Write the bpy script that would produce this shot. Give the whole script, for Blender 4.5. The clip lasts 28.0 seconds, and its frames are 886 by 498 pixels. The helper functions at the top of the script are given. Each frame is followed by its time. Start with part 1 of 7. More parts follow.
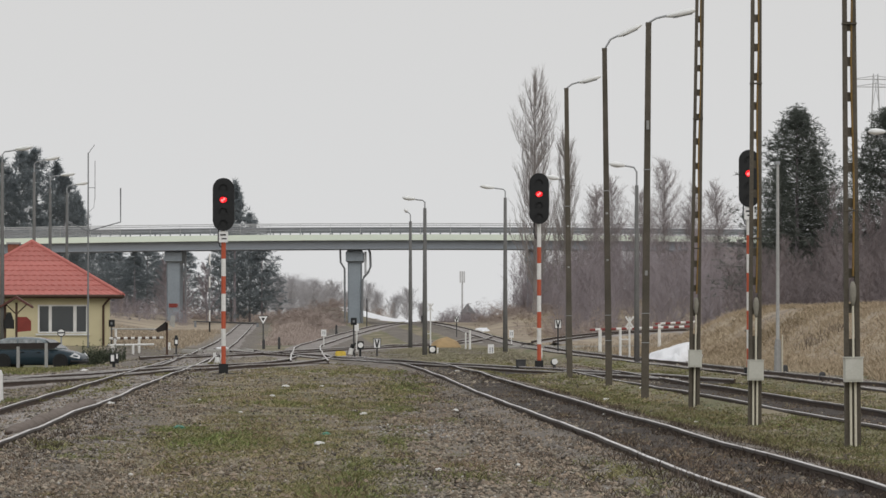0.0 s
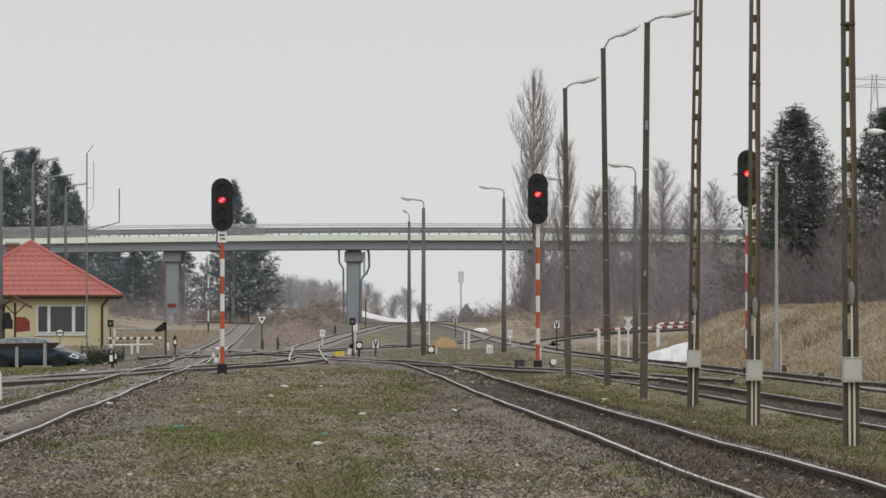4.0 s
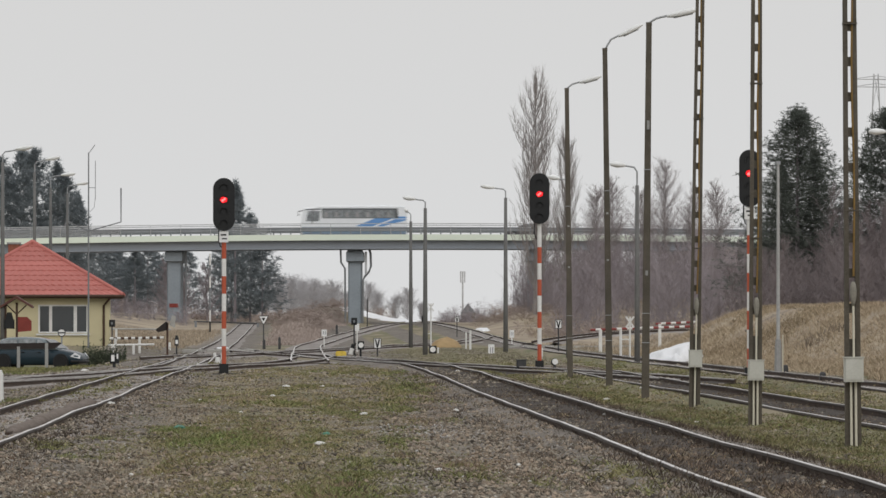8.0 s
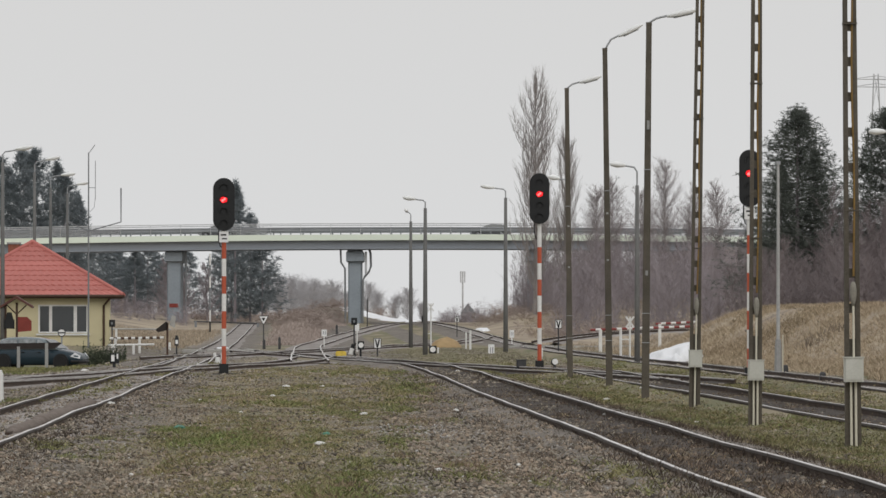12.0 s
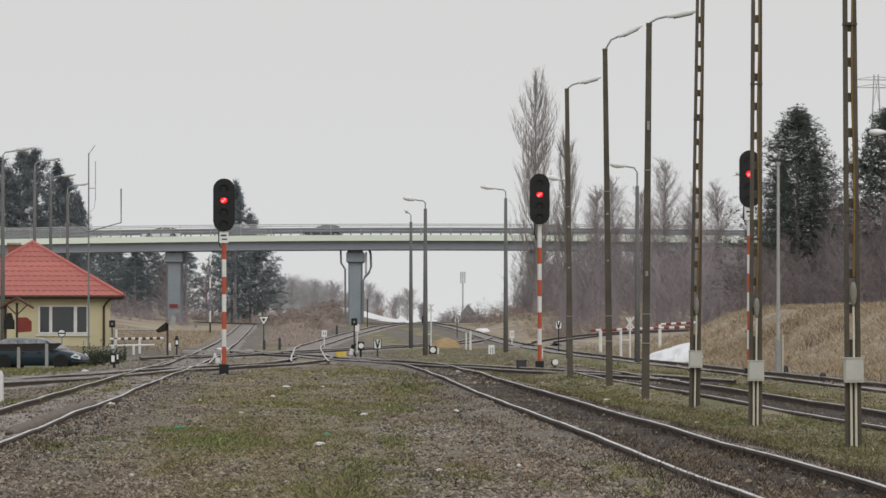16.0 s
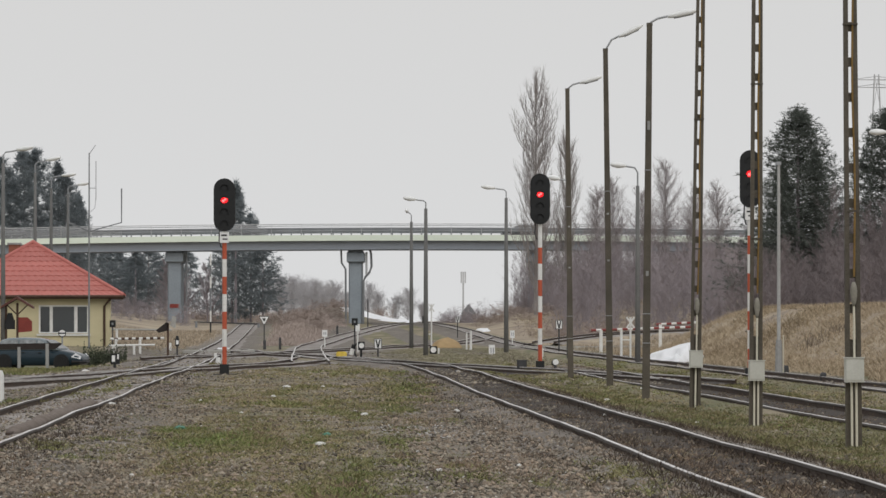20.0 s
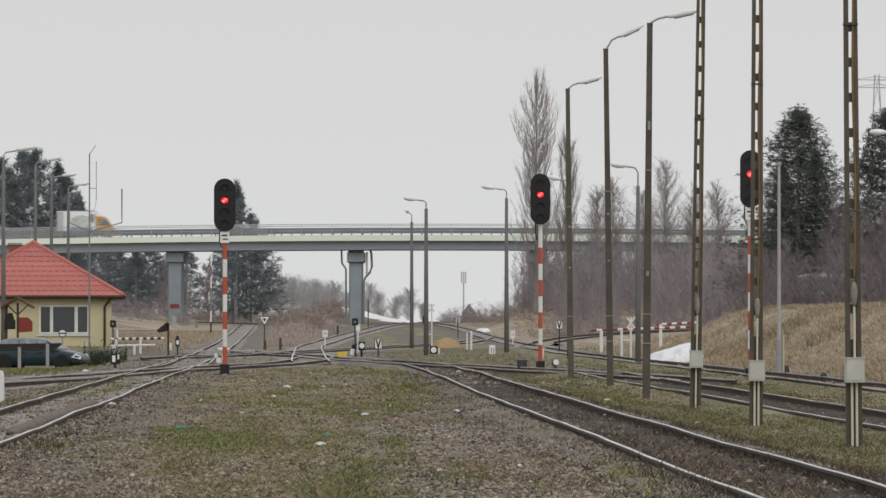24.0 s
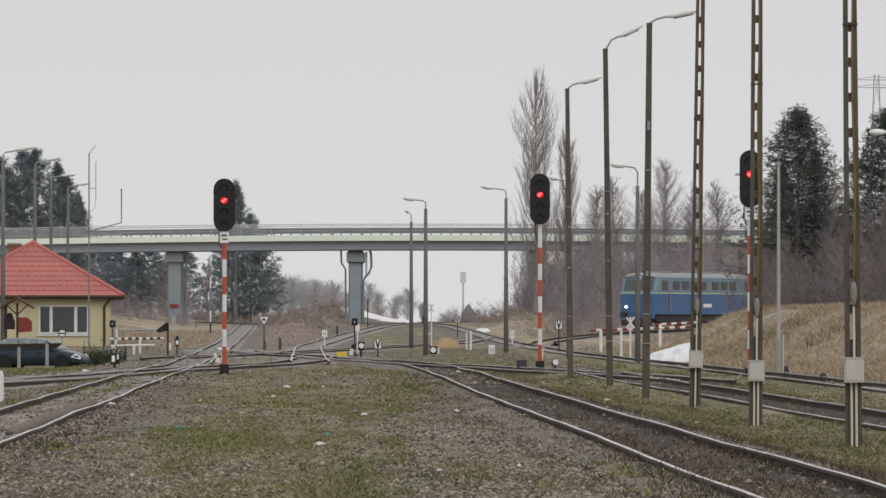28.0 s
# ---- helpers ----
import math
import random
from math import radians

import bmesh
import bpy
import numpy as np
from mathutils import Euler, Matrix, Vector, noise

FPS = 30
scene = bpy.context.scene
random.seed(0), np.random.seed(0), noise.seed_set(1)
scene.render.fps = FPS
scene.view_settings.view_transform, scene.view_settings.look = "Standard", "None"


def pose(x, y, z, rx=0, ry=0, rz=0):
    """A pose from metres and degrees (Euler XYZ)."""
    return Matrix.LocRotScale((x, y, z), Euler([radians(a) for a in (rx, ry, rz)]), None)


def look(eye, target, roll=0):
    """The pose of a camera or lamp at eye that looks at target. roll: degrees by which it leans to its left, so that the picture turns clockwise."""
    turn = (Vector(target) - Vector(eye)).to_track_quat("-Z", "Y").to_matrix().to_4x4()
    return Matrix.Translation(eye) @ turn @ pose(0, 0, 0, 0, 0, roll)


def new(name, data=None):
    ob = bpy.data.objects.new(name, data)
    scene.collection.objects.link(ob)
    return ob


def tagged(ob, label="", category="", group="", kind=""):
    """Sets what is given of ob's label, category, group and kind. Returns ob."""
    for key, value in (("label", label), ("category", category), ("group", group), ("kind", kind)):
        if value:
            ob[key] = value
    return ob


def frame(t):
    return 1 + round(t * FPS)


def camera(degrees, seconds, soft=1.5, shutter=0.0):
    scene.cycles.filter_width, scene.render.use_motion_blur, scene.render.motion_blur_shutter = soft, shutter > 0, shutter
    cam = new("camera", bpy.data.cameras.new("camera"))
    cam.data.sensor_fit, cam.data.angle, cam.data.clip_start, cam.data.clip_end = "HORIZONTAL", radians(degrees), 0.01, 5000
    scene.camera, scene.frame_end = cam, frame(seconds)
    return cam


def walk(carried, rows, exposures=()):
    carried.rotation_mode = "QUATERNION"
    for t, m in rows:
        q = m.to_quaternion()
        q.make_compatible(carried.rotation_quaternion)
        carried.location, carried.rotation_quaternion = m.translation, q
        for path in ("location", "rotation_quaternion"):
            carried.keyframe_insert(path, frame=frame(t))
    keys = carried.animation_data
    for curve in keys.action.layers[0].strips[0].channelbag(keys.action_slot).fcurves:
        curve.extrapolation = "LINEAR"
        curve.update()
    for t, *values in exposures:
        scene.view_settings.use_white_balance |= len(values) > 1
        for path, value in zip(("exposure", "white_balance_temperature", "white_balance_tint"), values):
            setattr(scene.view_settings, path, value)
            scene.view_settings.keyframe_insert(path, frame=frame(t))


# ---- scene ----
cam = camera(9.4361, 28.0, soft=1.5, shutter=0.5)

# ---- the camera stands on the station ground; a hand-held tremor turns it a little ----
EYE = (0.0, 0.0, 1.57)


def aim(dx, dy):
    """Camera pose turned by small angles: dx to its left, dy upwards, in units of 1/9500 rad."""
    k = math.degrees(1.0 / 9500.0)
    return pose(*EYE, 90.766 + dy * k, 0, dx * k)


TREMOR = [(0, -0.7, 0), (0.5, 0, 0), (1, 0, 0), (1.5, 1, 0.6), (2, 0, 0), (2.5, -0.3, 0), (3, -1.5, 0), (3.5, -3, 0), (4.0, -3, 0.3),
          (5.0, -3, 0.5), (5.5, -3, 0.7), (6, 0, 0), (6.5, -1.3, 1), (7, 0, 0.4), (8, 0, 0), (8.5, -0.5, 0), (9, -0.2, 0), (12.5, 0, 0),
          (14.5, 0, 0.2), (15, 0, 0.7), (15.5, 0, 0.4), (16, 0.2, 1), (16.5, 3, 1.2), (17, 0.8, 1), (17.5, 2.2, 0.8), (18, 1.6, 0.2),
          (18.5, 2.6, 1), (19, 1.7, 1), (19.5, 1.7, 0.8), (20, 1, 0.8), (20.5, 1.7, 1), (21, 0.7, 0.8), (21.5, 1.6, 0.2), (22.5, 1, 0.6),
          (23.5, 0.3, 0.9), (24, 1.6, 1), (24.5, 0.3, 1), (25, 1.6, 0.6), (25.5, 0.3, 0.3), (26, 0.3, 1), (26.5, 1.6, 1), (27, 1.5, 0.2),
          (27.5, 0.3, 0.2), (28, 0.8, 1)]
walk(cam, [(t, aim(a, b)) for t, a, b in TREMOR])

# ---- overcast daylight ----
world = bpy.data.worlds.new("overcast_sky")
scene.world = world
world.use_nodes = True
wn, wl = world.node_tree.nodes, world.node_tree.links
wn.clear()
sky = wn.new("ShaderNodeTexSky")
sky.sky_type = "NISHITA"
sky.sun_disc = False
sky.sun_elevation = radians(38)
sky.sun_rotation = radians(150)
sky.dust_density = 6.0
grey = wn.new("ShaderNodeHueSaturation")
grey.inputs["Saturation"].default_value = 0.12
wl.new(sky.outputs[0], grey.inputs["Color"])
lift = wn.new("ShaderNodeVectorMath")
lift.operation = "SCALE"
lift.inputs["Scale"].default_value = 0.06
wl.new(grey.outputs[0], lift.inputs[0])
tc = wn.new("ShaderNodeTexCoord")
sep = wn.new("ShaderNodeSeparateXYZ")
wl.new(tc.outputs["Generated"], sep.inputs[0])
cloud = wn.new("ShaderNodeValToRGB")
cloud.color_ramp.elements[0].position = 0.0
cloud.color_ramp.elements[0].color = (0.715, 0.72, 0.725, 1)
cloud.color_ramp.elements[1].position = 1.0
cloud.color_ramp.elements[1].color = (0.86, 0.865, 0.88, 1)
e = cloud.color_ramp.elements.new(0.07)
e.color = (0.675, 0.673, 0.67, 1)
wl.new(sep.outputs["Z"], cloud.inputs[0])
mixw = wn.new("ShaderNodeMixRGB")
mixw.inputs[0].default_value = 0.9
wl.new(lift.outputs[0], mixw.inputs[1])
wl.new(cloud.outputs[0], mixw.inputs[2])
bg = wn.new("ShaderNodeBackground")
bg.inputs[1].default_value = 1.08
wl.new(mixw.outputs[0], bg.inputs[0])
wo = wn.new("ShaderNodeOutputWorld")
wl.new(bg.outputs[0], wo.inputs[0])

sun_data = bpy.data.lights.new("sun", "SUN")
sun_data.energy, sun_data.angle, sun_data.color = 0.7, radians(40), (1.0, 0.97, 0.93)
sun = new("sun", sun_data)
sun.matrix_world = look((60, -120, 110), (0, 60, 0))

# ---- materials ----


def mat(name, col, rough=0.7, metal=0.0, var=0.25, scale=3.0, fine=40.0, bump=0.0, tint=None, spec=0.3, objvar=0.0, stretch=(1, 1, 1), emit=0.0, island=0.0):
    """Procedural surface: base colour broken up by stains (scale per metre) and by grain (fine), with a little relief."""
    m = bpy.data.materials.new(name)
    m.use_nodes = True
    n, l = m.node_tree.nodes, m.node_tree.links
    b = n["Principled BSDF"]
    b.inputs["Roughness"].default_value = rough
    b.inputs["Metallic"].default_value = metal
    b.inputs["Specular IOR Level"].default_value = spec
    t2 = tint or tuple(c * 0.55 for c in col)
    co = n.new("ShaderNodeTexCoord")
    mp = n.new("ShaderNodeMapping")
    mp.inputs["Scale"].default_value = stretch
    l.new(co.outputs["Object"], mp.inputs[0])
    n1 = n.new("ShaderNodeTexNoise")
    n1.inputs["Scale"].default_value, n1.inputs["Detail"].default_value = scale, 5
    n2 = n.new("ShaderNodeTexNoise")
    n2.inputs["Scale"].default_value, n2.inputs["Detail"].default_value = fine, 3
    for k in (n1, n2):
        l.new(mp.outputs[0], k.inputs["Vector"])
    add = n.new("ShaderNodeMath")
    add.operation = "MULTIPLY_ADD"
    add.inputs[1].default_value = 0.6
    l.new(n2.outputs[0], add.inputs[0])
    l.new(n1.outputs[0], add.inputs[2])
    rmp = n.new("ShaderNodeMapRange")
    rmp.inputs[1].default_value, rmp.inputs[2].default_value = 0.6, 1.0
    rmp.inputs[3].default_value, rmp.inputs[4].default_value = 0.0, min(1.0, var * 2)
    l.new(add.outputs[0], rmp.inputs[0])
    mx = n.new("ShaderNodeMixRGB")
    mx.inputs[1].default_value = (*col, 1)
    mx.inputs[2].default_value = (*t2, 1)
    l.new(rmp.outputs[0], mx.inputs[0])
    out = mx.outputs[0]
    if objvar or island:
        src = n.new("ShaderNodeObjectInfo").outputs["Random"] if objvar else n.new("ShaderNodeNewGeometry").outputs["Random Per Island"]
        hv = n.new("ShaderNodeHueSaturation")
        mr = n.new("ShaderNodeMapRange")
        k = objvar or island
        mr.inputs[3].default_value, mr.inputs[4].default_value = 1 - k, 1 + k
        l.new(src, mr.inputs[0])
        l.new(mr.outputs[0], hv.inputs["Value"])
        l.new(out, hv.inputs["Color"])
        out = hv.outputs[0]
    l.new(out, b.inputs["Base Color"])
    if bump:
        bp = n.new("ShaderNodeBump")
        bp.inputs["Strength"].default_value, bp.inputs["Distance"].default_value = bump, 0.02
        l.new(n2.outputs[0], bp.inputs["Height"])
        l.new(bp.outputs[0], b.inputs["Normal"])
    if emit:
        b.inputs["Emission Color"].default_value = (*col, 1)
        b.inputs["Emission Strength"].default_value = emit
    return m


def glass(name, col=(0.05, 0.06, 0.07), rough=0.06):
    m = mat(name, col, rough, 0, 0.1, 1.0, 5.0, spec=0.8)
    return m


CONCRETE = mat("weathered_concrete", (0.115, 0.10, 0.08), 0.9, 0, 0.5, 1.4, 30, 0.3, (0.065, 0.058, 0.045), objvar=0.12)
CONCRETE_PALE = mat("pale_concrete", (0.34, 0.34, 0.33), 0.85, 0, 0.35, 0.6, 14, 0.2, objvar=0.1)
SLAB = mat("concrete_slab", (0.42, 0.41, 0.38), 0.9, 0, 0.3, 2, 25, 0.3)
GALV = mat("galvanised_steel", (0.36, 0.37, 0.38), 0.5, 0.5, 0.2, 2, 20, 0.0)
STEEL_DARK = mat("dark_steel", (0.07, 0.07, 0.072), 0.55, 0.4, 0.3, 3, 30)
BLACK = mat("black_paint", (0.016, 0.017, 0.018), 0.55, 0, 0.3, 3, 40)
WHITE = mat("white_paint", (0.74, 0.74, 0.72), 0.5, 0, 0.22, 3, 30, tint=(0.45, 0.43, 0.40))
RED = mat("red_paint", (0.48, 0.095, 0.045), 0.5, 0, 0.25, 3, 30, tint=(0.33, 0.08, 0.045))
ROOFBROWN = mat("brown_red_roof_board", (0.12, 0.05, 0.04), 0.7, 0, 0.3, 4, 40)
CLEARLAMP = mat("clear_headlamp_cover", (0.62, 0.63, 0.64), 0.15, 0, 0.1, 5, 40, spec=0.6)
SLEEVE = mat("weathered_cable_sleeve", (0.27, 0.255, 0.215), 0.8, 0, 0.35, 4, 30, 0.2)
DARKRED = mat("dark_red_paint", (0.24, 0.045, 0.035), 0.6, 0, 0.25, 4, 40)
YELLOW = mat("yellow_paint", (0.74, 0.54, 0.09), 0.5, 0, 0.3, 5, 40)
BOXGREY = mat("grey_plastic_box", (0.52, 0.52, 0.47), 0.55, 0, 0.25, 4, 40, tint=(0.36, 0.35, 0.30))
PIPE = mat("pale_conduit", (0.60, 0.57, 0.47), 0.5, 0, 0.2, 5, 40, tint=(0.42, 0.38, 0.28))
RUST = mat("rusty_rail", (0.085, 0.058, 0.044), 0.85, 0.2, 0.4, 2, 30, 0.3, (0.05, 0.038, 0.03))
RUSTCAB = mat("ochre_cable_sheath", (0.24, 0.15, 0.05), 0.8, 0, 0.4, 2, 30)
# Worn steel; the sky's sheen on it is put into the base colour.
POLISH = mat("worn_rail_head", (0.68, 0.665, 0.65), 0.42, 0.25, 0.4, 0.7, 9, tint=(0.34, 0.30, 0.27))
RUBBED = mat("brown_rail_side", (0.065, 0.054, 0.047), 0.6, 0.3, 0.4, 0.8, 12, tint=(0.05, 0.04, 0.034))
# Rail sides coloured bright for sky caught on the rounded heads.
HEADSIDE = mat("rail_side_sky_sheen", (0.46, 0.44, 0.42), 0.5, 0.4, 0.4, 0.8, 12, tint=(0.15, 0.12, 0.10))
DULLGRASS = mat("dull_meadow_blade", (0.25, 0.235, 0.155), 0.9, 0, 0.35, 0.4, 5, island=0.35, tint=(0.22, 0.195, 0.145))
# Light glass colour imitates sky seen through and mirrored in the windows.
BUSGLASS = mat("painted_daylight_glass", (0.30, 0.32, 0.33), 0.12, 0, 0.5, 2.5, 7, spec=0.7, tint=(0.12, 0.13, 0.135))
BALLAST = mat("ballast_bed", (0.34, 0.315, 0.295), 0.95, 0, 0.55, 0.5, 22, 0.8, (0.18, 0.158, 0.145))
BALLAST_DARK = mat("oily_ballast", (0.072, 0.06, 0.051), 0.95, 0, 0.6, 0.5, 22, 0.8, (0.036, 0.03, 0.026))
STONE = mat("ballast_stone", (0.245, 0.214, 0.17), 0.9, 0, 0.3, 3, 40, island=0.72, tint=(0.14, 0.12, 0.098))
STRAW = mat("dry_grass_blade", (0.33, 0.268, 0.155), 0.9, 0, 0.3, 0.5, 5, island=0.45, tint=(0.19, 0.155, 0.10))
GREENBLADE = mat("green_grass_blade", (0.152, 0.166, 0.064), 0.9, 0, 0.5, 0.6, 6, island=0.5, tint=(0.205, 0.18, 0.09), stretch=(1, 0.12, 1))
MOSSBLADE = mat("bright_moss_blade", (0.13, 0.185, 0.05), 0.9, 0, 0.5, 0.5, 6, island=0.45, tint=(0.18, 0.165, 0.085), stretch=(1, 0.12, 1))
FIELDBLADE = mat("brown_field_grass", (0.37, 0.315, 0.235), 0.9, 0, 0.4, 0.25, 3, island=0.3, tint=(0.27, 0.215, 0.165))
TANBLADE = mat("tall_dead_grass", (0.41, 0.34, 0.24), 0.9, 0, 0.5, 0.3, 2, island=0.25, tint=(0.32, 0.25, 0.175))
WEED = mat("withered_weed", (0.09, 0.07, 0.056), 0.9, 0, 0.3, 1, 5, island=0.4)
POLEGREY = mat("weathered_round_post", (0.165, 0.165, 0.16), 0.85, 0, 0.35, 0.6, 14, 0.2, objvar=0.15)
# Reddish brush, its colour lightened for the haze on the far mounds.
REDBRUSH = mat("reddish_brush_with_haze", (0.41, 0.345, 0.31), 0.95, 0, 0.4, 0.5, 6, tint=(0.31, 0.25, 0.22))
BARRED = mat("faded_barrier_red", (0.25, 0.055, 0.05), 0.6, 0, 0.25, 3, 30)
SNOW = mat("old_snow", (0.80, 0.81, 0.83), 0.7, 0, 0.15, 0.6, 10, 0.3, (0.58, 0.57, 0.55))
SAND = mat("yellow_sand", (0.42, 0.30, 0.16), 0.95, 0, 0.3, 2, 40, 0.4)
TILE = mat("red_roof_sheet", (0.44, 0.15, 0.128), 0.55, 0, 0.15, 1.2, 20, 0.05, (0.34, 0.105, 0.088), objvar=0.08)
STUCCO = mat("cream_yellow_render", (0.60, 0.54, 0.35), 0.9, 0, 0.25, 0.9, 40, 0.2, (0.47, 0.415, 0.27))
TARRED = mat("tarred_board", (0.035, 0.028, 0.026), 0.8, 0, 0.35, 3, 30, 0.2)
WOODDARK = mat("brown_stained_wood", (0.085, 0.05, 0.035), 0.7, 0, 0.35, 3, 30, 0.2)
WOODGREY = mat("grey_weathered_wood", (0.11, 0.10, 0.09), 0.85, 0, 0.4, 3, 30, 0.3)
BRICK = mat("chimney_brick", (0.30, 0.12, 0.08), 0.9, 0, 0.3, 5, 40, 0.3)
PANE = glass("dark_window_glass", (0.05, 0.055, 0.058), 0.12)
CARPAINT = mat("dark_green_car_paint", (0.014, 0.03, 0.042), 0.2, 0.0, 0.15, 2, 20, spec=0.35)
# Roof of the dark car, coloured pale for the sky's highlight.
CARROOF = mat("pale_reflecting_car_roof", (0.16, 0.19, 0.20), 0.12, 0.2, 0.2, 2, 20, spec=0.7)
CARDARK = mat("grey_car_paint", (0.10, 0.105, 0.11), 0.35, 0.3, 0.1, 2, 20, spec=0.5)
CARGREY = mat("silver_car_paint", (0.30, 0.31, 0.32), 0.35, 0.4, 0.1, 2, 20, spec=0.5)
RUBBER = mat("tyre_rubber", (0.02, 0.02, 0.02), 0.85, 0, 0.2, 8, 40)
BRIDGEGREY = mat("grey_girder_paint", (0.29, 0.315, 0.35), 0.6, 0, 0.2, 0.15, 4, 0.0, (0.23, 0.25, 0.275))
BRIDGEGREEN = mat("pale_green_fascia", (0.74, 0.81, 0.70), 0.7, 0, 0.2, 0.3, 5, 0.0, (0.66, 0.73, 0.63))
PIERCOL = mat("blue_grey_pier", (0.30, 0.34, 0.375), 0.75, 0, 0.25, 0.3, 6, 0.1)
GUARDGREY = mat("guard_rail_zinc", (0.27, 0.285, 0.30), 0.6, 0.2, 0.2, 0.5, 8)
RAILPALE = mat("pale_zinc_rail", (0.52, 0.53, 0.54), 0.5, 0.1, 0.2, 1, 8)
ASPHALT = mat("asphalt", (0.06, 0.06, 0.062), 0.9, 0, 0.3, 0.5, 20, 0.2)
BUSWHITE = mat("white_bus_paint", (0.84, 0.86, 0.88), 0.35, 0, 0.08, 1, 10, spec=0.5)
BUSBLUE = mat("blue_bus_paint", (0.13, 0.31, 0.62), 0.35, 0, 0.1, 1, 10, spec=0.5)
SKIRTBLUE = mat("grey_blue_skirt_paint", (0.21, 0.29, 0.38), 0.4, 0, 0.2, 1, 10, spec=0.4)
PICTURE = mat("faded_picture_print", (0.66, 0.68, 0.65), 0.5, 0, 0.9, 1.6, 4, tint=(0.42, 0.47, 0.42))
LOCOBLUE = mat("blue_loco_paint", (0.06, 0.13, 0.27), 0.5, 0, 0.25, 0.8, 8, spec=0.4, tint=(0.04, 0.09, 0.2))
LOCOTEAL = mat("grey_blue_loco_paint", (0.16, 0.23, 0.28), 0.5, 0, 0.2, 0.8, 8, spec=0.4)
LOCOLINE = mat("yellow_green_line", (0.46, 0.56, 0.38), 0.5, 0, 0.1, 1, 8)
ORANGE = mat("amber_cab_paint", (0.62, 0.33, 0.07), 0.4, 0, 0.1, 1, 10, spec=0.5)
GREYPAINT = mat("mid_grey_paint", (0.22, 0.23, 0.24), 0.6, 0, 0.2, 2, 20)
REDLAMP = mat("red_signal_light", (1.0, 0.012, 0.02), 0.3, 0, 0.0, 1, 1, emit=0.8)
REDHOT = mat("red_signal_core", (1.0, 0.12, 0.12), 0.3, 0, 0.0, 1, 1, emit=2.2)
HEADLAMP = mat("lit_headlamp", (1.0, 0.93, 0.78), 0.3, 0, 0.0, 1, 1, emit=3.0)
LENS = mat("dark_signal_lens", (0.016, 0.017, 0.018), 0.55, 0, 0.1, 5, 40)
# Housing colour raised to near white for the sky's glint.
LUMIN = mat("lamp_housing", (0.80, 0.81, 0.80), 0.3, 0.0, 0.15, 5, 40)
# Twig colour lifted towards lilac grey to imitate haze over the thickets.
BARK = mat("twig_bark_with_haze", (0.30, 0.268, 0.282), 0.95, 0, 0.3, 0.5, 6, objvar=0.12, tint=(0.23, 0.20, 0.212))
BARKDARK = mat("dark_twig_bark", (0.22, 0.19, 0.192), 0.95, 0, 0.3, 0.5, 6, tint=(0.15, 0.125, 0.128))
BARKGREY = mat("grey_poplar_bark", (0.33, 0.305, 0.295), 0.95, 0, 0.3, 0.5, 6, tint=(0.15, 0.13, 0.12))
# Pale grey carries the haze that hangs before the distant trees.
HAZETWIG = mat("far_twig_with_haze", (0.46, 0.455, 0.475), 0.95, 0, 0.2, 0.5, 6)
# Pale birch tone that also holds the haze of the distance.
BIRCHBARK = mat("birch_bark_with_haze", (0.33, 0.295, 0.295), 0.95, 0, 0.3, 0.5, 6)
# Spruce needles, greyed and lifted to stand in for haze.
NEEDLE = mat("spruce_needle_with_haze", (0.165, 0.182, 0.16), 0.9, 0, 0.4, 0.3, 3, island=0.3, tint=(0.115, 0.13, 0.115))
# Far needles: the haze is put into the base colour.
NEEDLEFAR = mat("far_needle_with_haze", (0.26, 0.29, 0.305), 0.9, 0, 0.4, 0.3, 3, island=0.2, tint=(0.22, 0.25, 0.262))


def let_light_through(m, share):
    """Thin needles pass part of the light."""
    n, l = m.node_tree.nodes, m.node_tree.links
    b = n["Principled BSDF"]
    tr = n.new("ShaderNodeBsdfTranslucent")
    l.new(b.inputs["Base Color"].links[0].from_socket, tr.inputs["Color"])
    mx = n.new("ShaderNodeMixShader")
    mx.inputs[0].default_value = share
    l.new(b.outputs[0], mx.inputs[1])
    l.new(tr.outputs[0], mx.inputs[2])
    l.new(mx.outputs[0], n["Material Output"].inputs["Surface"])


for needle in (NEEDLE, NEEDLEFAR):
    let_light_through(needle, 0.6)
BUSHGREEN = mat("evergreen_leaf", (0.05, 0.06, 0.035), 0.8, 0, 0.4, 2, 10, island=0.4)
SIGNWHITE = mat("white_sign_sheet", (0.78, 0.78, 0.77), 0.5, 0, 0.12, 4, 30)
PLASTICGREEN = mat("green_plastic_scrap", (0.05, 0.20, 0.13), 0.5, 0, 0.2, 10, 40)
LITTER = mat("white_litter", (0.70, 0.69, 0.66), 0.7, 0, 0.2, 10, 40)


